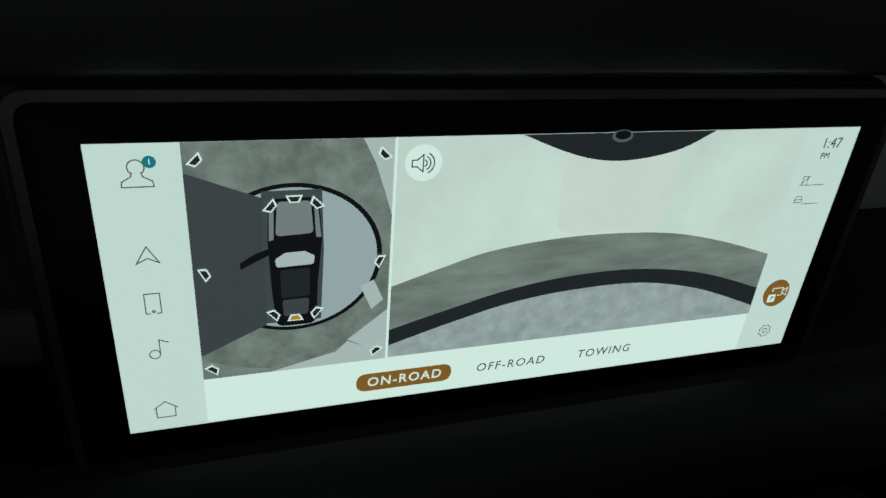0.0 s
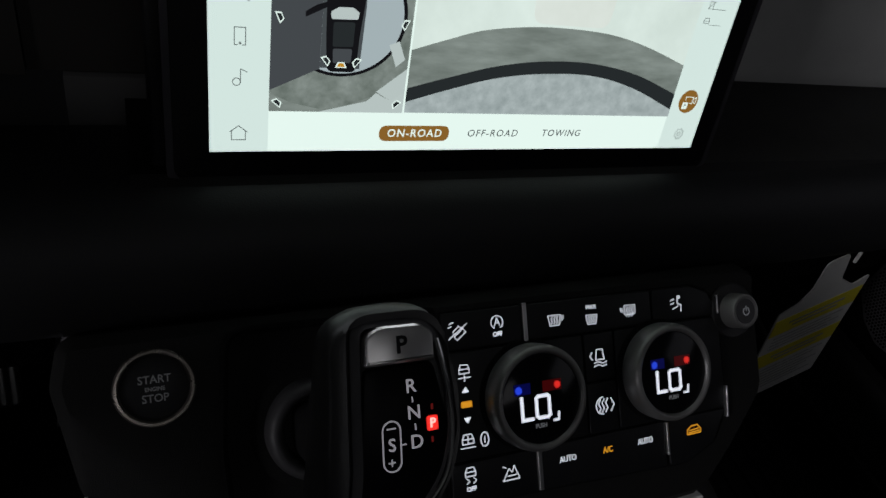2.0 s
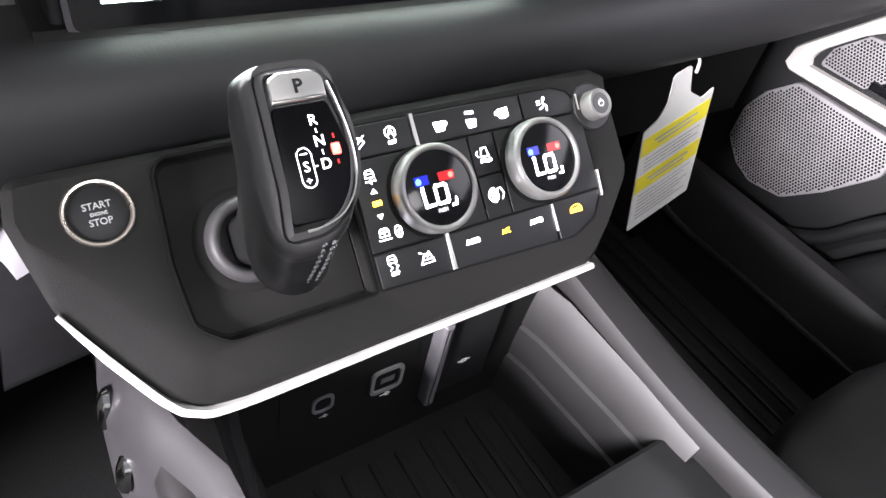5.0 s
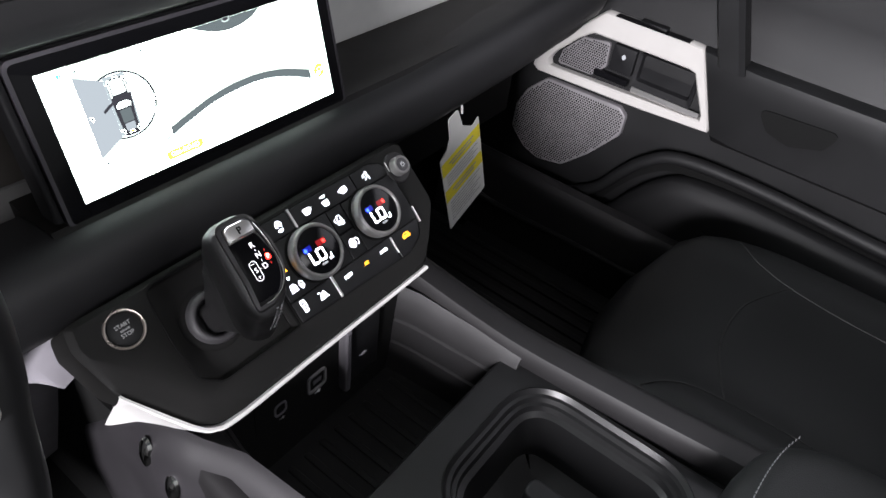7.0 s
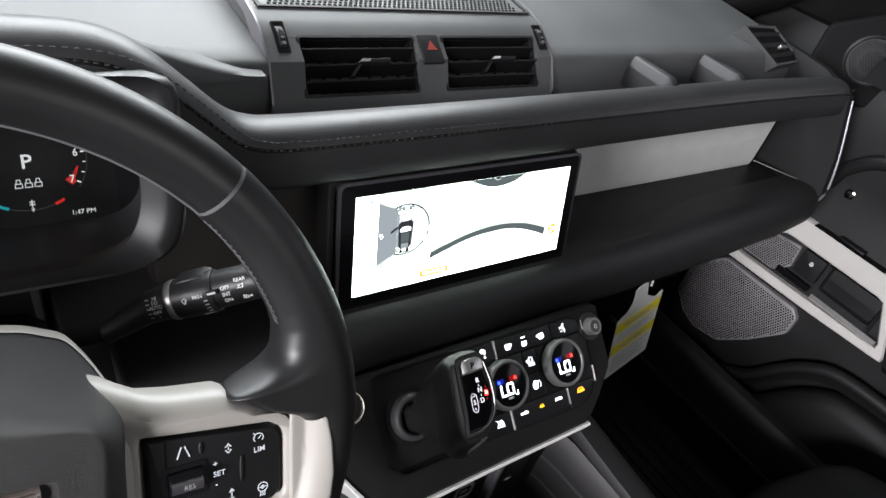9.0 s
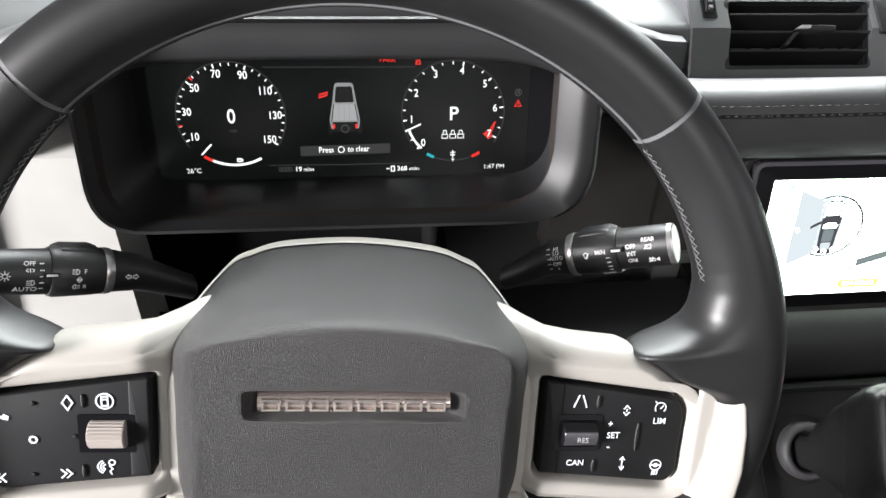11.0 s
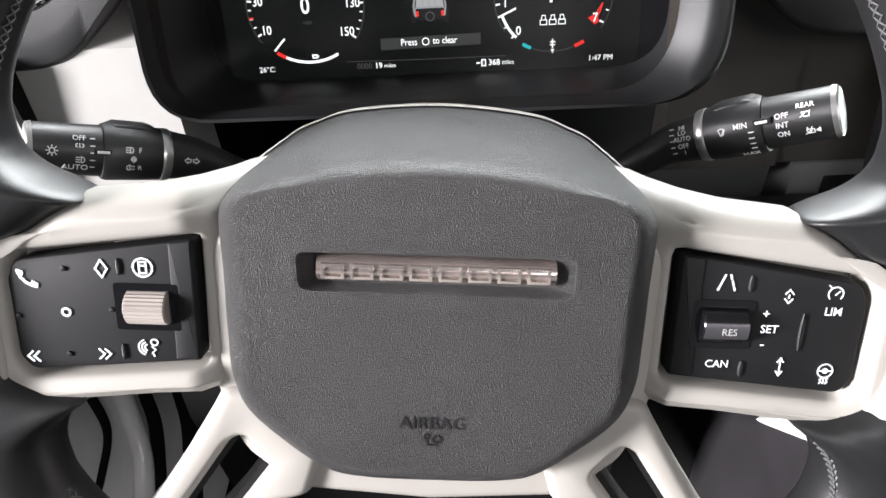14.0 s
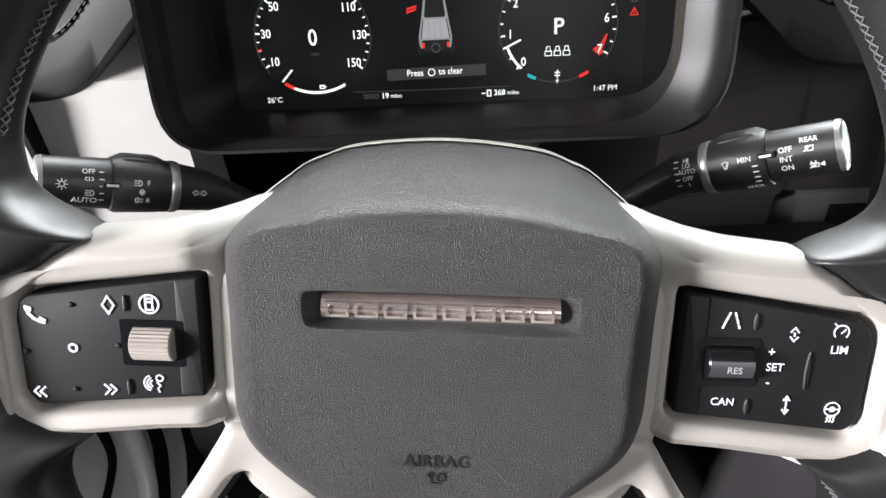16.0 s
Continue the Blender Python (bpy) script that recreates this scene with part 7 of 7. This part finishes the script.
# knee bolster beside the driver
part("knee_bolster", ringmesh([[(x, y, z) for x, z in ((-0.150 - k, 0.648 - h), (-0.160 - k, 0.642 - h), (-0.172 - k, 0.615 - h), (-0.176 - k, 0.56 - h), (-0.172 - k, 0.50 - h), (-0.166 - k, 0.25), (-0.138, 0.25), (-0.138, 0.60 - h))] for y, k in ((0.05, 0.0), (-0.03, 0.004), (-0.10, 0.010), (-0.135, 0.012), (-0.165, 0.004), (-0.20, -0.010), (-0.32, -0.018), (-0.6, -0.02)) for h in (max(0.0, y + 0.10),)]), BOLSTER, cc, "grey padded console side", sharp=60)
for y, z in ((-0.120, 0.615), (-0.150, 0.592)):
    part("side_button", lathe([(0.0005, 0.0035), (0.006, 0.003), (0.0105, 0.001), (0.0118, -0.002)], 24, m=Matrix.Translation((-0.1835, y, z)) @ Matrix.Rotation(radians(-80), 4, "Y") @ Matrix.Diagonal((1.5, 0.7, 1, 1))), CHROME, cc, "small bright oval button")

part("footwell_liner", ringmesh([[o, (-0.165, o[1], o[2] + 0.02), (-0.165, o[1] + 0.06, o[2]), (o[0], o[1] + 0.06, o[2] - 0.02)] for o in smooth_path([(-0.204, -0.055, 0.665), (-0.212, 0.0, 0.632), (-0.222, 0.05, 0.575), (-0.240, 0.12, 0.42), (-0.262, 0.20, 0.25)], 4)]), LINER, cc, "pale liner beside the driver footwell", sharp=60)

# armrest cushion
ar = thing("armrest", pose(0.03, -0.69, 0.63), "black leather centre armrest with stitched edge", "armrest")


def cushion(sx, sy, sz, p=3.2, n=40, m=16, crown=0.0):
    rings = []
    for j in range(m + 1):
        b = -math.pi / 2 + math.pi * j / m
        cz, rz = math.copysign(abs(math.sin(b)) ** (2 / p), b), abs(math.cos(b)) ** (2 / p)
        ring = []
        for k in range(n):
            a = 2 * math.pi * k / n
            x = math.copysign(abs(math.cos(a)) ** (2 / p), math.cos(a)) * rz
            y = math.copysign(abs(math.sin(a)) ** (2 / p), math.sin(a)) * rz
            ring.append((sx * x, sy * y, sz * cz + crown * (1 - x * x) * (1 if cz > 0 else 0)))
        rings.append(ring)
    return ringmesh(rings)


part("pad", cushion(0.175, 0.17, 0.045, 4), SEATL, ar, sharp=70)
bm = bmesh.new()
for k in range(60):
    x = -0.15 + k * 0.005
    tube([(x, 0.150 - 0.10 * abs(x / 0.16) ** 4 * 0.2, 0.0405), (x + 0.003, 0.150 - 0.10 * abs(x / 0.16) ** 4 * 0.2, 0.0405)], 0.0006, 4, bm)
tagged(part("stitching", bm, STITCH, ar), kind="stuff")

# ---------------- passenger seat ----------------
seat = thing("passenger_seat", pose(0.462, -0.592, 0.402), "black leather passenger seat with seamed bolsters", "car seat")


def seat_pad(x, y):
    """Height of the cushion over its base, and its rounded nose."""
    w = abs(x) / 0.232
    side = 0.020 * math.exp(-((abs(x) - 0.185) / 0.045) ** 2)
    return 0.105 + side - 0.010 * (1 - min(1, w) ** 2) * 0.3


rings = []
for j in range(23):
    yy = -0.30 + 0.600 * j / 22
    half = 0.245 * (1 - 0.08 * max(0, yy / 0.30) ** 2) * math.sqrt(max(0.02, 1 - max(0, (yy - 0.20) / 0.1035) ** 3.2))
    drop = 0.055 * max(0, (yy - 0.10) / 0.20) ** 2.2
    ring = []
    for k in range(41):
        a = math.pi * k / 40
        u = -math.cos(a)
        x = half * math.copysign(abs(u) ** 0.62, u)
        z = (seat_pad(x, yy) + 0.012 - drop) * math.sin(a) ** 0.34
        ring.append((x, yy, z))
    ring += [(half * 0.9, yy, -0.05), (-half * 0.9, yy, -0.05)]
    rings.append(ring)
part("cushion", ringmesh(rings), SEATL, seat, "black leather seat cushion with raised sides", sharp=80)


def seam(pts):
    q = smooth_path([(x, y, 0) for x, y in pts], 10)
    out = []
    for p in q:
        drop = 0.055 * max(0, (p.y - 0.10) / 0.20) ** 2.2
        half = 0.245 * (1 - 0.08 * max(0, p.y / 0.30) ** 2) * math.sqrt(max(0.02, 1 - max(0, (p.y - 0.20) / 0.1035) ** 3.2))
        u = min(1, abs(p.x) / half) ** (1 / 0.62)
        out.append((p.x, p.y, (seat_pad(p.x, p.y) + 0.012 - drop) * math.sqrt(max(0, 1 - u * u)) ** 0.34 + 0.0002))
    return tube(out, 0.0015, 6)


part("seam", seam([(-0.128, -0.28), (-0.132, -0.05), (-0.138, 0.08), (-0.150, 0.15), (-0.185, 0.19)]), SEATSEAM, seat)
part("seam", seam([(0.128, -0.28), (0.118, -0.05), (0.128, 0.08), (0.150, 0.15), (0.185, 0.19)]), SEATSEAM, seat)
part("seam", seam([(-0.14, 0.10), (-0.06, 0.135), (0.0, 0.142), (0.06, 0.135), (0.13, 0.10)]), SEATSEAM, seat)
part("backrest", cushion(0.23, 0.09, 0.36, 3.2, 40, 18), SEATL, seat, "black leather backrest", sharp=70, m=Matrix.Translation((0, -0.36, 0.40)) @ Matrix.Rotation(radians(14), 4, "X"))
part("base", box(-0.19, -0.24, -0.22, 0.19, 0.15, -0.02), DEEP, seat, "dark seat base")

# ---------------- passenger door ----------------
door_m = Matrix(((0, 0, -1, 0.85), (-1, 0, 0, 0), (0, 1, 0, 0), (0, 0, 0, 1)))     # x rearwards, y up, z into the cabin
dr = thing("door_1", door_m, "closed dark passenger door with pale handle surround", "door", kind="structure")


def dpart(name, bm, material, label="", sharp=35):
    return part(name, bm, material, dr, label, sharp)


dpart("panel", ringmesh([[(a, z, n) for z, n in ((0.22, -0.02), (0.22, 0.0), (0.36, -0.004), (0.56, -0.006), (0.70, -0.004), (0.735, -0.022), (0.80, -0.022), (0.90, -0.012), (1.00, -0.03), (1.00, -0.06), (0.22, -0.06))] for a in (-0.30, 0.0, 0.3, 0.8)]), DOORSKIN, "dark moulded door panel")
so_ = rounded([(0.008, 0.706), (0.197, 0.705), (0.257, 0.564), (0.118, 0.555), (-0.115, 0.548), (-0.11, 0.585), (-0.03, 0.668)], [0.012, 0.008, 0.006, 0.1, 0.01, 0.01, 0.03], 5)
hi_ = rounded([(-0.004, 0.661), (0.194, 0.661), (0.236, 0.580), (0.10, 0.575), (-0.085, 0.568), (-0.075, 0.595), (-0.03, 0.642)], [0.01, 0.008, 0.006, 0.1, 0.008, 0.01, 0.03], 5)
c = (0.08, 0.62)
Oo, Pi = by_angle(so_, c, 100), by_angle(hi_, c, 100)
dpart("handle_surround", ringmesh([lift(Oo, -0.01), lift(Oo, 0.006), lift(shrink(Oo, 0.003), 0.010), lift(shrink(Pi, -0.003), 0.010), lift(Pi, 0.007), lift(Pi, -0.012)], caps=False), DOORTRIM, "pale stone door handle surround", 40)
dpart("handle_well", prism(shrink(Pi, -0.001), -0.014, -0.006), DEEP, "dark recess")
dpart("handle_bowl", ringmesh([lift(rect(0.092, 0.590, 0.206, 0.657, 0.006), -0.006), lift(rect(0.091, 0.589, 0.207, 0.658, 0.006), 0.006), lift(rect(0.097, 0.604, 0.200, 0.656, 0.006), 0.004), lift(rect(0.10, 0.607, 0.197, 0.652, 0.006), -0.005)]), SWITCHBLACK, "black pull bowl", 30)
dpart("release_lever", ringmesh([[(a, 0.588 + b, n) for b, n in ((-0.004, 0.004), (0.004, 0.006), (0.006, 0.012), (-0.002, 0.013), (-0.006, 0.010))] for a in (0.096, 0.100, 0.220, 0.228)]), SATIN, "satin release lever", 40)
dpart("lock_switch", prism(rect(0.040, 0.606, 0.086, 0.656, 0.003), -0.008, 0.006, 0.002), SWITCHBLACK, "black lock switch")
dpart("switch_mark", prism(disc(0.064, 0.637, 0.004, 0.005, 14), 0.006, 0.0064), G_SOFT)
dpart("switch_rocker", prism(rect(0.014, 0.584, 0.084, 0.597, 0.003), -0.006, 0.008, 0.003), GLOSS)
twe = rounded([(-0.066, 0.577), (0.008, 0.579), (0.034, 0.606), (0.030, 0.652), (-0.024, 0.644), (-0.060, 0.606)], 0.006, 4)
dpart("tweeter_plate", prism(twe, -0.008, 0.001, 0.001), MESHGRILL, "grey perforated tweeter cover")
spk = rounded([(-0.117, 0.500), (-0.078, 0.540), (0.084, 0.543), (0.101, 0.528), (0.101, 0.488), (0.048, 0.419), (-0.003, 0.368), (-0.063, 0.356), (-0.100, 0.370), (-0.136, 0.404), (-0.136, 0.459)], [0.02, 0.02, 0.012, 0.012, 0.02, 0.03, 0.02, 0.02, 0.02, 0.02, 0.02], 5)
dpart("speaker_plate", prism(spk, -0.006, 0.005, 0.003), MESHGRILL, "grey perforated speaker cover")


def inside(poly, x, y):
    ok = False
    for i in range(len(poly)):
        a, b = poly[i - 1], poly[i]
        if (a[1] > y) != (b[1] > y) and x < (b[0] - a[0]) * (y - a[1]) / (b[1] - a[1]) + a[0]:
            ok = not ok
    return ok


for poly, z, step in ((spk, 0.0051, 0.0054), (twe, 0.0011, 0.0050)):
    bm = bmesh.new()
    core = shrink([Vector(p) for p in poly], 0.005 if z > 0.002 else 0.003)
    for j in range(60):
        for i in range(60):
            x = -0.14 + i * step + (step / 2 if j % 2 else 0)
            y = 0.35 + j * step * 0.87 if z > 0.002 else 0.57 + j * step * 0.87
            if inside(core, x, y):
                r = step * 0.36
                ringmesh([[(x + r * math.cos(k * math.pi / 3), y + r * math.sin(k * math.pi / 3), z + h) for k in range(6)] for h in (-0.0004, 0.0003)], bm=bm)
    tagged(dpart("perforations", bm, DEEP), kind="stuff")
dpart("armrest", ringmesh([[(a - 0.42 * b * max(0, 1 - (a - 0.2) / 0.1), 0.700 + d + b, n * k) for b, n in ((-0.150, 0.0), (-0.135, 0.022), (-0.04, 0.034), (-0.010, 0.040), (0.004, 0.036), (0.008, 0.02), (0.004, -0.02))] for a, d, k in ((0.200, 0.0, 0.3), (0.206, 0.0, 0.55), (0.30, 0.0, 1.0), (0.45, 0.0, 1.0), (0.8, 0.0, 1.0))]), DOORSKIN, "dark padded armrest", 40)
# Filled plug; its black stands in for the shade inside the hollow.
dpart("pull_pocket", ringmesh([lift(rounded([(0.318, 0.655), (0.45, 0.662), (0.435, 0.628), (0.385, 0.612), (0.345, 0.622)], 0.012, 4), 0.020), lift(rounded([(0.318, 0.655), (0.45, 0.662), (0.435, 0.628), (0.385, 0.612), (0.345, 0.622)], 0.012, 4), 0.0375)]), DEEP, "pull pocket with its shade put into the colour")
dpart("switch_strip", prism(rect(0.03, 0.7045, 0.17, 0.7065), -0.004, 0.012), GLOSS)
dpart("switch_block", prism(rect(0.075, 0.706, 0.125, 0.712, 0.001), -0.006, 0.008, 0.002), SWITCHBLACK)
dpart("grab_post", ringmesh([[(0.256 + a + (z - 0.70) * -0.40, z, n) for a, n in ((-0.024, 0.010), (-0.026, 0.034), (-0.020, 0.042), (0.014, 0.046), (0.022, 0.038), (0.022, 0.010))] for z in (0.695, 0.715, 0.77, 0.83, 0.86)]), DOORSKIN, "upright dark grab handle", 40)
dpart("grab_cap", ringmesh([[(0.256 + a + (z - 0.70) * -0.40, z, n) for a, n in ((-0.024, -0.02), (-0.026, 0.034), (-0.020, 0.042), (0.014, 0.046), (0.022, 0.038), (0.022, -0.02))] for z in (0.85, 0.875)]), DOORSKIN, "", 40)
dpart("upper_ledge", tube(smooth_path([(0.0, 0.775, -0.012), (0.015, 0.815, -0.004), (0.055, 0.853, 0.006), (0.11, 0.870, 0.012), (0.20, 0.876, 0.014), (0.5, 0.872, 0.014)], 8), [0.012] * 41, 12), DOORSKIN, "rounded upper ledge", 60)
# Pale tube that paints the highlight along the upper ledge.
dpart("ledge_line", tube(smooth_path([(0.06, 0.872, 0.012), (0.11, 0.885, 0.019), (0.20, 0.890, 0.021), (0.5, 0.886, 0.021)], 8), 0.003, 8), EDGE, "thin pale line for the ledge highlight", 60)
for a, z in ((0.040, 0.776), (0.340, 0.854)):
    dpart("bolt", lathe([(0.0005, 0.008), (0.0050, 0.0075), (0.0062, 0.005), (0.0066, -0.002), (0.0090, -0.003), (0.0092, -0.006)], 20, m=Matrix.Translation((a, z, -0.012))), CHROME, "small bright bolt head", 30)
pkt = smooth_path([(0.03, 0.325, 0), (0.092, 0.368, 0), (0.132, 0.425, 0), (0.170, 0.470, 0), (0.227, 0.503, 0), (0.36, 0.511, 0), (0.60, 0.50, 0), (0.85, 0.49, 0)], 6)
dpart("pocket_lip", tube([(p.x, p.y, 0.022) for p in pkt], 0.012, 12, squash=1.0), DOORSKIN, "rounded lip over the door pocket", 60)
# Black strip added for the shade in the recess below the lip.
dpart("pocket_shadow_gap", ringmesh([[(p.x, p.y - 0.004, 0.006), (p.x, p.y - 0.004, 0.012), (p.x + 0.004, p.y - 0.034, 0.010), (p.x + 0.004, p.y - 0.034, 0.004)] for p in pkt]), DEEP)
dpart("lower_pocket", ringmesh([[(p.x + 0.03 - 0.02 * b, max(0.23, p.y - d), n) for d, n, b in ((0.030, 0.010, 0), (0.026, 0.030, 0), (0.032, 0.042, 0), (0.060, 0.050, 0), (0.16, 0.056, 1), (0.40, 0.050, 1))] for p in pkt]), DOORSKIN, "moulded lower door pocket", 50)
sp_n = Vector((-0.86, -0.50, 0.08)).normalized()
sp_x = Vector((0, 0, 1)).cross(sp_n).normalized()
sp_m = Matrix((sp_x, sp_n.cross(sp_x), sp_n)).transposed().to_4x4()
sp_m.translation = (0.852, 0.052, 0.985)
usp = thing("door_speaker", sp_m, "small round grey speaker in the black window corner", "speaker")
part("surround", prism(rounded([(-0.085, -0.075), (0.075, -0.075), (0.060, 0.060), (0.010, 0.090), (-0.085, 0.030)], 0.02, 4), -0.03, -0.002, 0.006), CORNERBLACK, usp, "black corner panel", sharp=40)
part("ring", lathe([(0.036, -0.004), (0.0435, -0.004), (0.0425, 0.002), (0.039, 0.004), (0.037, 0.002)], 48), SWITCHBLACK, usp, sharp=40)
part("cover", lathe([(0.0005, 0.0045), (0.020, 0.004), (0.0375, 0.0015), (0.0375, -0.004)], 48), BLACK, usp, "dark perforated cover", sharp=60)
bm = bmesh.new()
for j in range(17):
    for i in range(17):
        x, y = (i - 8) * 0.0044 + (0.0022 if j % 2 else 0), (j - 8) * 0.0039
        rr = math.hypot(x, y)
        if rr < 0.034:
            z = 0.0046 - 0.003 * (rr / 0.0375) ** 2
            ringmesh([[(x + 0.0013 * math.cos(k * math.pi / 3), y + 0.0013 * math.sin(k * math.pi / 3), z + h) for k in range(6)] for h in (-0.0008, 0.0001)], bm=bm)
tagged(part("perforation", bm, DEEP, usp), kind="stuff")
tagged(part("window_ledge", ringmesh([[(a, z, n) for a, z, n in ((x, 0.97, 0.78), (x, 1.005, 0.80), (x, 1.015, 0.86), (x, 1.0, 0.95), (x, 0.96, 0.95))] for x in (0.0, 1.0)], caps=True), CORNERBLACK, None, m=Matrix(((0, 0, 1, 0), (-1.2, 0, 0, 0.02), (0, 1, 0, 0), (0, 0, 0, 1)))), "dark ledge below the passenger window", "trim", kind="structure")
tagged(part("pillar_trim", tube(smooth_path([(0.80, 0.34, 0.98), (0.83, 0.22, 1.08), (0.80, 0.02, 1.32), (0.72, -0.2, 1.60)], 8), 0.05, 16), CORNERBLACK), "dark windscreen pillar trim", "pillar", kind="structure")
tagged(part("pillar_trim", tube(smooth_path([(-0.86, 0.34, 0.98), (-0.87, 0.22, 1.08), (-0.84, 0.02, 1.32), (-0.76, -0.2, 1.60)], 8), 0.045, 16), CORNERBLACK), "dark windscreen pillar trim", "pillar", kind="structure")

# ---------------- footwells ----------------
fm = thing("floor_mat", pose(0, 0, 0), "black ribbed rubber mat in the passenger footwell", "floor mat")
part("tray", box(0.23, -0.30, 0.18, 0.72, 0.36, 0.192), RUBBER, fm)
bm = bmesh.new()
for k in range(14):
    x = 0.26 + k * 0.033
    prism(rect(x, -0.28, x + 0.014, 0.2, 0.004), 0.191, 0.197, 0.002, bm=bm)
tagged(part("ribs", bm, RUBBER, fm), kind="stuff")
part("raised_edge", ringmesh([[(x, y, z) for x, z in ((0.70, 0.19), (0.735, 0.20), (0.743, 0.272), (0.75, 0.272), (0.75, 0.19))] for y in (-0.32, 0.0, 0.14)]), RUBBER, fm)
part("lip", tube(smooth_path([(0.745, -0.30, 0.275), (0.745, -0.1, 0.275), (0.735, 0.08, 0.28), (0.70, 0.17, 0.33)], 8), 0.006, 8), RUBBER, fm)
tagged(part("sill_trim", ringmesh([[(x, y, z) for x, z in ((0.755, 0.18), (0.768, 0.345), (0.778, 0.358), (0.796, 0.362), (0.815, 0.350), (0.815, 0.18))] for y in (-1.2, -0.3, 0.10, 0.25)]), GREYPLASTIC), "grey sill trim beside the passenger footwell", "sill", kind="structure")
tagged(part("tunnel_side", box(0.140, -0.9, 0.18, 0.168, 0.35, 0.575), DEEP), "dark side of the centre tunnel", "trim", kind="structure")
tagged(part("tunnel_left", box(-0.168, -0.9, 0.18, -0.140, 0.35, 0.575), DEEP), "dark side of the centre tunnel", "trim", kind="structure")

# kick panel in the driver's footwell, with door seals
kp = thing("kick_panel", pose(0, 0, 0), "glossy pale grey kick panel with dark door seals", "trim panel", kind="structure")
part("panel", ringmesh([[(x, y, z) for x, z in ((-0.80, 0.19), (-0.825, 0.30), (-0.845, 0.45), (-0.85, 0.68), (-0.90, 0.68), (-0.90, 0.19))] for y in (-0.16, 0.0, 0.12, 0.22)]), KICK, kp, sharp=60)
for r, line in ((0.006, ((0.058, 0.60), (0.050, 0.529), (0.041, 0.468), (-0.001, 0.445), (-0.04, 0.438))), (0.011, ((0.150, 0.50), (0.121, 0.432), (0.096, 0.384), (0.031, 0.332), (0.0, 0.31))), (0.016, ((0.190, 0.42), (0.171, 0.364), (0.140, 0.315), (0.067, 0.264), (0.04, 0.24)))):
    part("door_seal", tube(smooth_path([(-0.845 + 0.16 * max(0.0, 0.44 - z), y, z) for y, z in line], 8), r, 12), DEEP, kp, "dark rubber seal", sharp=60)
part("fold", tube(smooth_path([(-0.842, 0.10, 0.53), (-0.838, 0.075, 0.44), (-0.828, 0.045, 0.40), (-0.822, 0.0, 0.37)], 8), 0.012, 12), KICK, kp, "glossy fold of the trim", sharp=60)

# ---------------- hanging tag ----------------
tg = thing("hanging_tag", pose(0, 0, 0), "white card tag with yellow bands hanging under the dash", "tag")
ua, va = Vector((0.098, 0.010, 0.026)), Vector((0.040, -0.004, -0.150))
un, vn = ua.normalized(), None
nn = ua.cross(va).normalized()
vn = nn.cross(un)
if vn.z > 0:
    vn, nn = -vn, -nn
tm = Matrix((un, -vn, un.cross(-vn))).transposed().to_4x4()
tm.translation = Vector((0.310, -0.050, 0.648))
sk = Matrix.Identity(4)
sk[0][1] = -0.0
card = rounded([(0, 0), (0.0, -0.148), (0.100, -0.148), (0.100, 0.004), (0.083, -0.002), (0.060, 0.018), (0.054, 0.052), (0.030, 0.052), (0.028, 0.020), (0.018, 0.006)], [0.003, 0.003, 0.003, 0.003, 0.008, 0.012, 0.006, 0.006, 0.012, 0.008], 4)
lean = Matrix(((1, -0.06, 0, 0), (0, 1, 0, 0), (0, 0, 1, 0), (0, 0, 0, 1)))
part("card", prism(card, -0.0006, 0.0006), CARD, tg, m=tm @ lean)
for y0, y1 in ((-0.034, -0.010), (-0.088, -0.064)):
    part("yellow_band", prism(rect(0.001, y0, 0.099, y1), 0.0006, 0.0009), YELLOW, tg, "yellow band", m=tm @ lean)
    part("dark_print", strokes([[(20, 0), (80, 0)], [(26, -6), (74, -6)]], 0.003, 0.0009, 0.0002, at=(0, y0 + 0.0145), size=mm), GREYINK, tg, m=tm @ lean)
for k in range(4):
    part("print_line", strokes([[(10, 0), (90 - 12 * (k % 2), 0)]], 0.0016, 0.0006, 0.0002, at=(0, -0.041 - k * 0.0055), size=mm), GREYINK, tg, m=tm @ lean)
for k in range(7):
    part("print_line", strokes([[(10, 0), (90 - 9 * (k % 3), 0)]], 0.0016, 0.0006, 0.0002, at=(0, -0.096 - k * 0.0062), size=mm), GREYINK, tg, m=tm @ lean)
part("hook", tube(smooth_path([(0.352, -0.047, 0.704), (0.350, -0.046, 0.716), (0.346, -0.042, 0.720)], 4), 0.0015, 6), CARD, tg)

# ---------------- brake pedal ----------------
pd = thing("brake_pedal", Matrix.Translation((-0.345, 0.25, 0.300)) @ Matrix.Rotation(radians(62), 4, "X"), "bright ribbed brake pedal in the driver footwell", "pedal")
part("pad", prism(rect(-0.052, -0.048, 0.052, 0.048, 0.010), -0.008, 0.0, 0.003), BLACK, pd, "black pedal pad")
for k in range(9):
    part("rib", prism(rect(-0.0465 + k * 0.0110, -0.043, -0.0400 + k * 0.0110, 0.043, 0.003), 0.0, 0.0045, 0.002), SATIN, pd)
part("arm", ringmesh([[(x, y, z) for x, y in ((-0.008, 0.02), (0.008, 0.02), (0.008, 0.045), (-0.008, 0.045))] for z in (-0.006, -0.060)] + [[(x, y + 0.10, z) for x, y in ((-0.008, 0.02), (0.008, 0.02), (0.008, 0.045), (-0.008, 0.045))] for z in (-0.12,)]), DEEP, pd, "dark pedal arm")
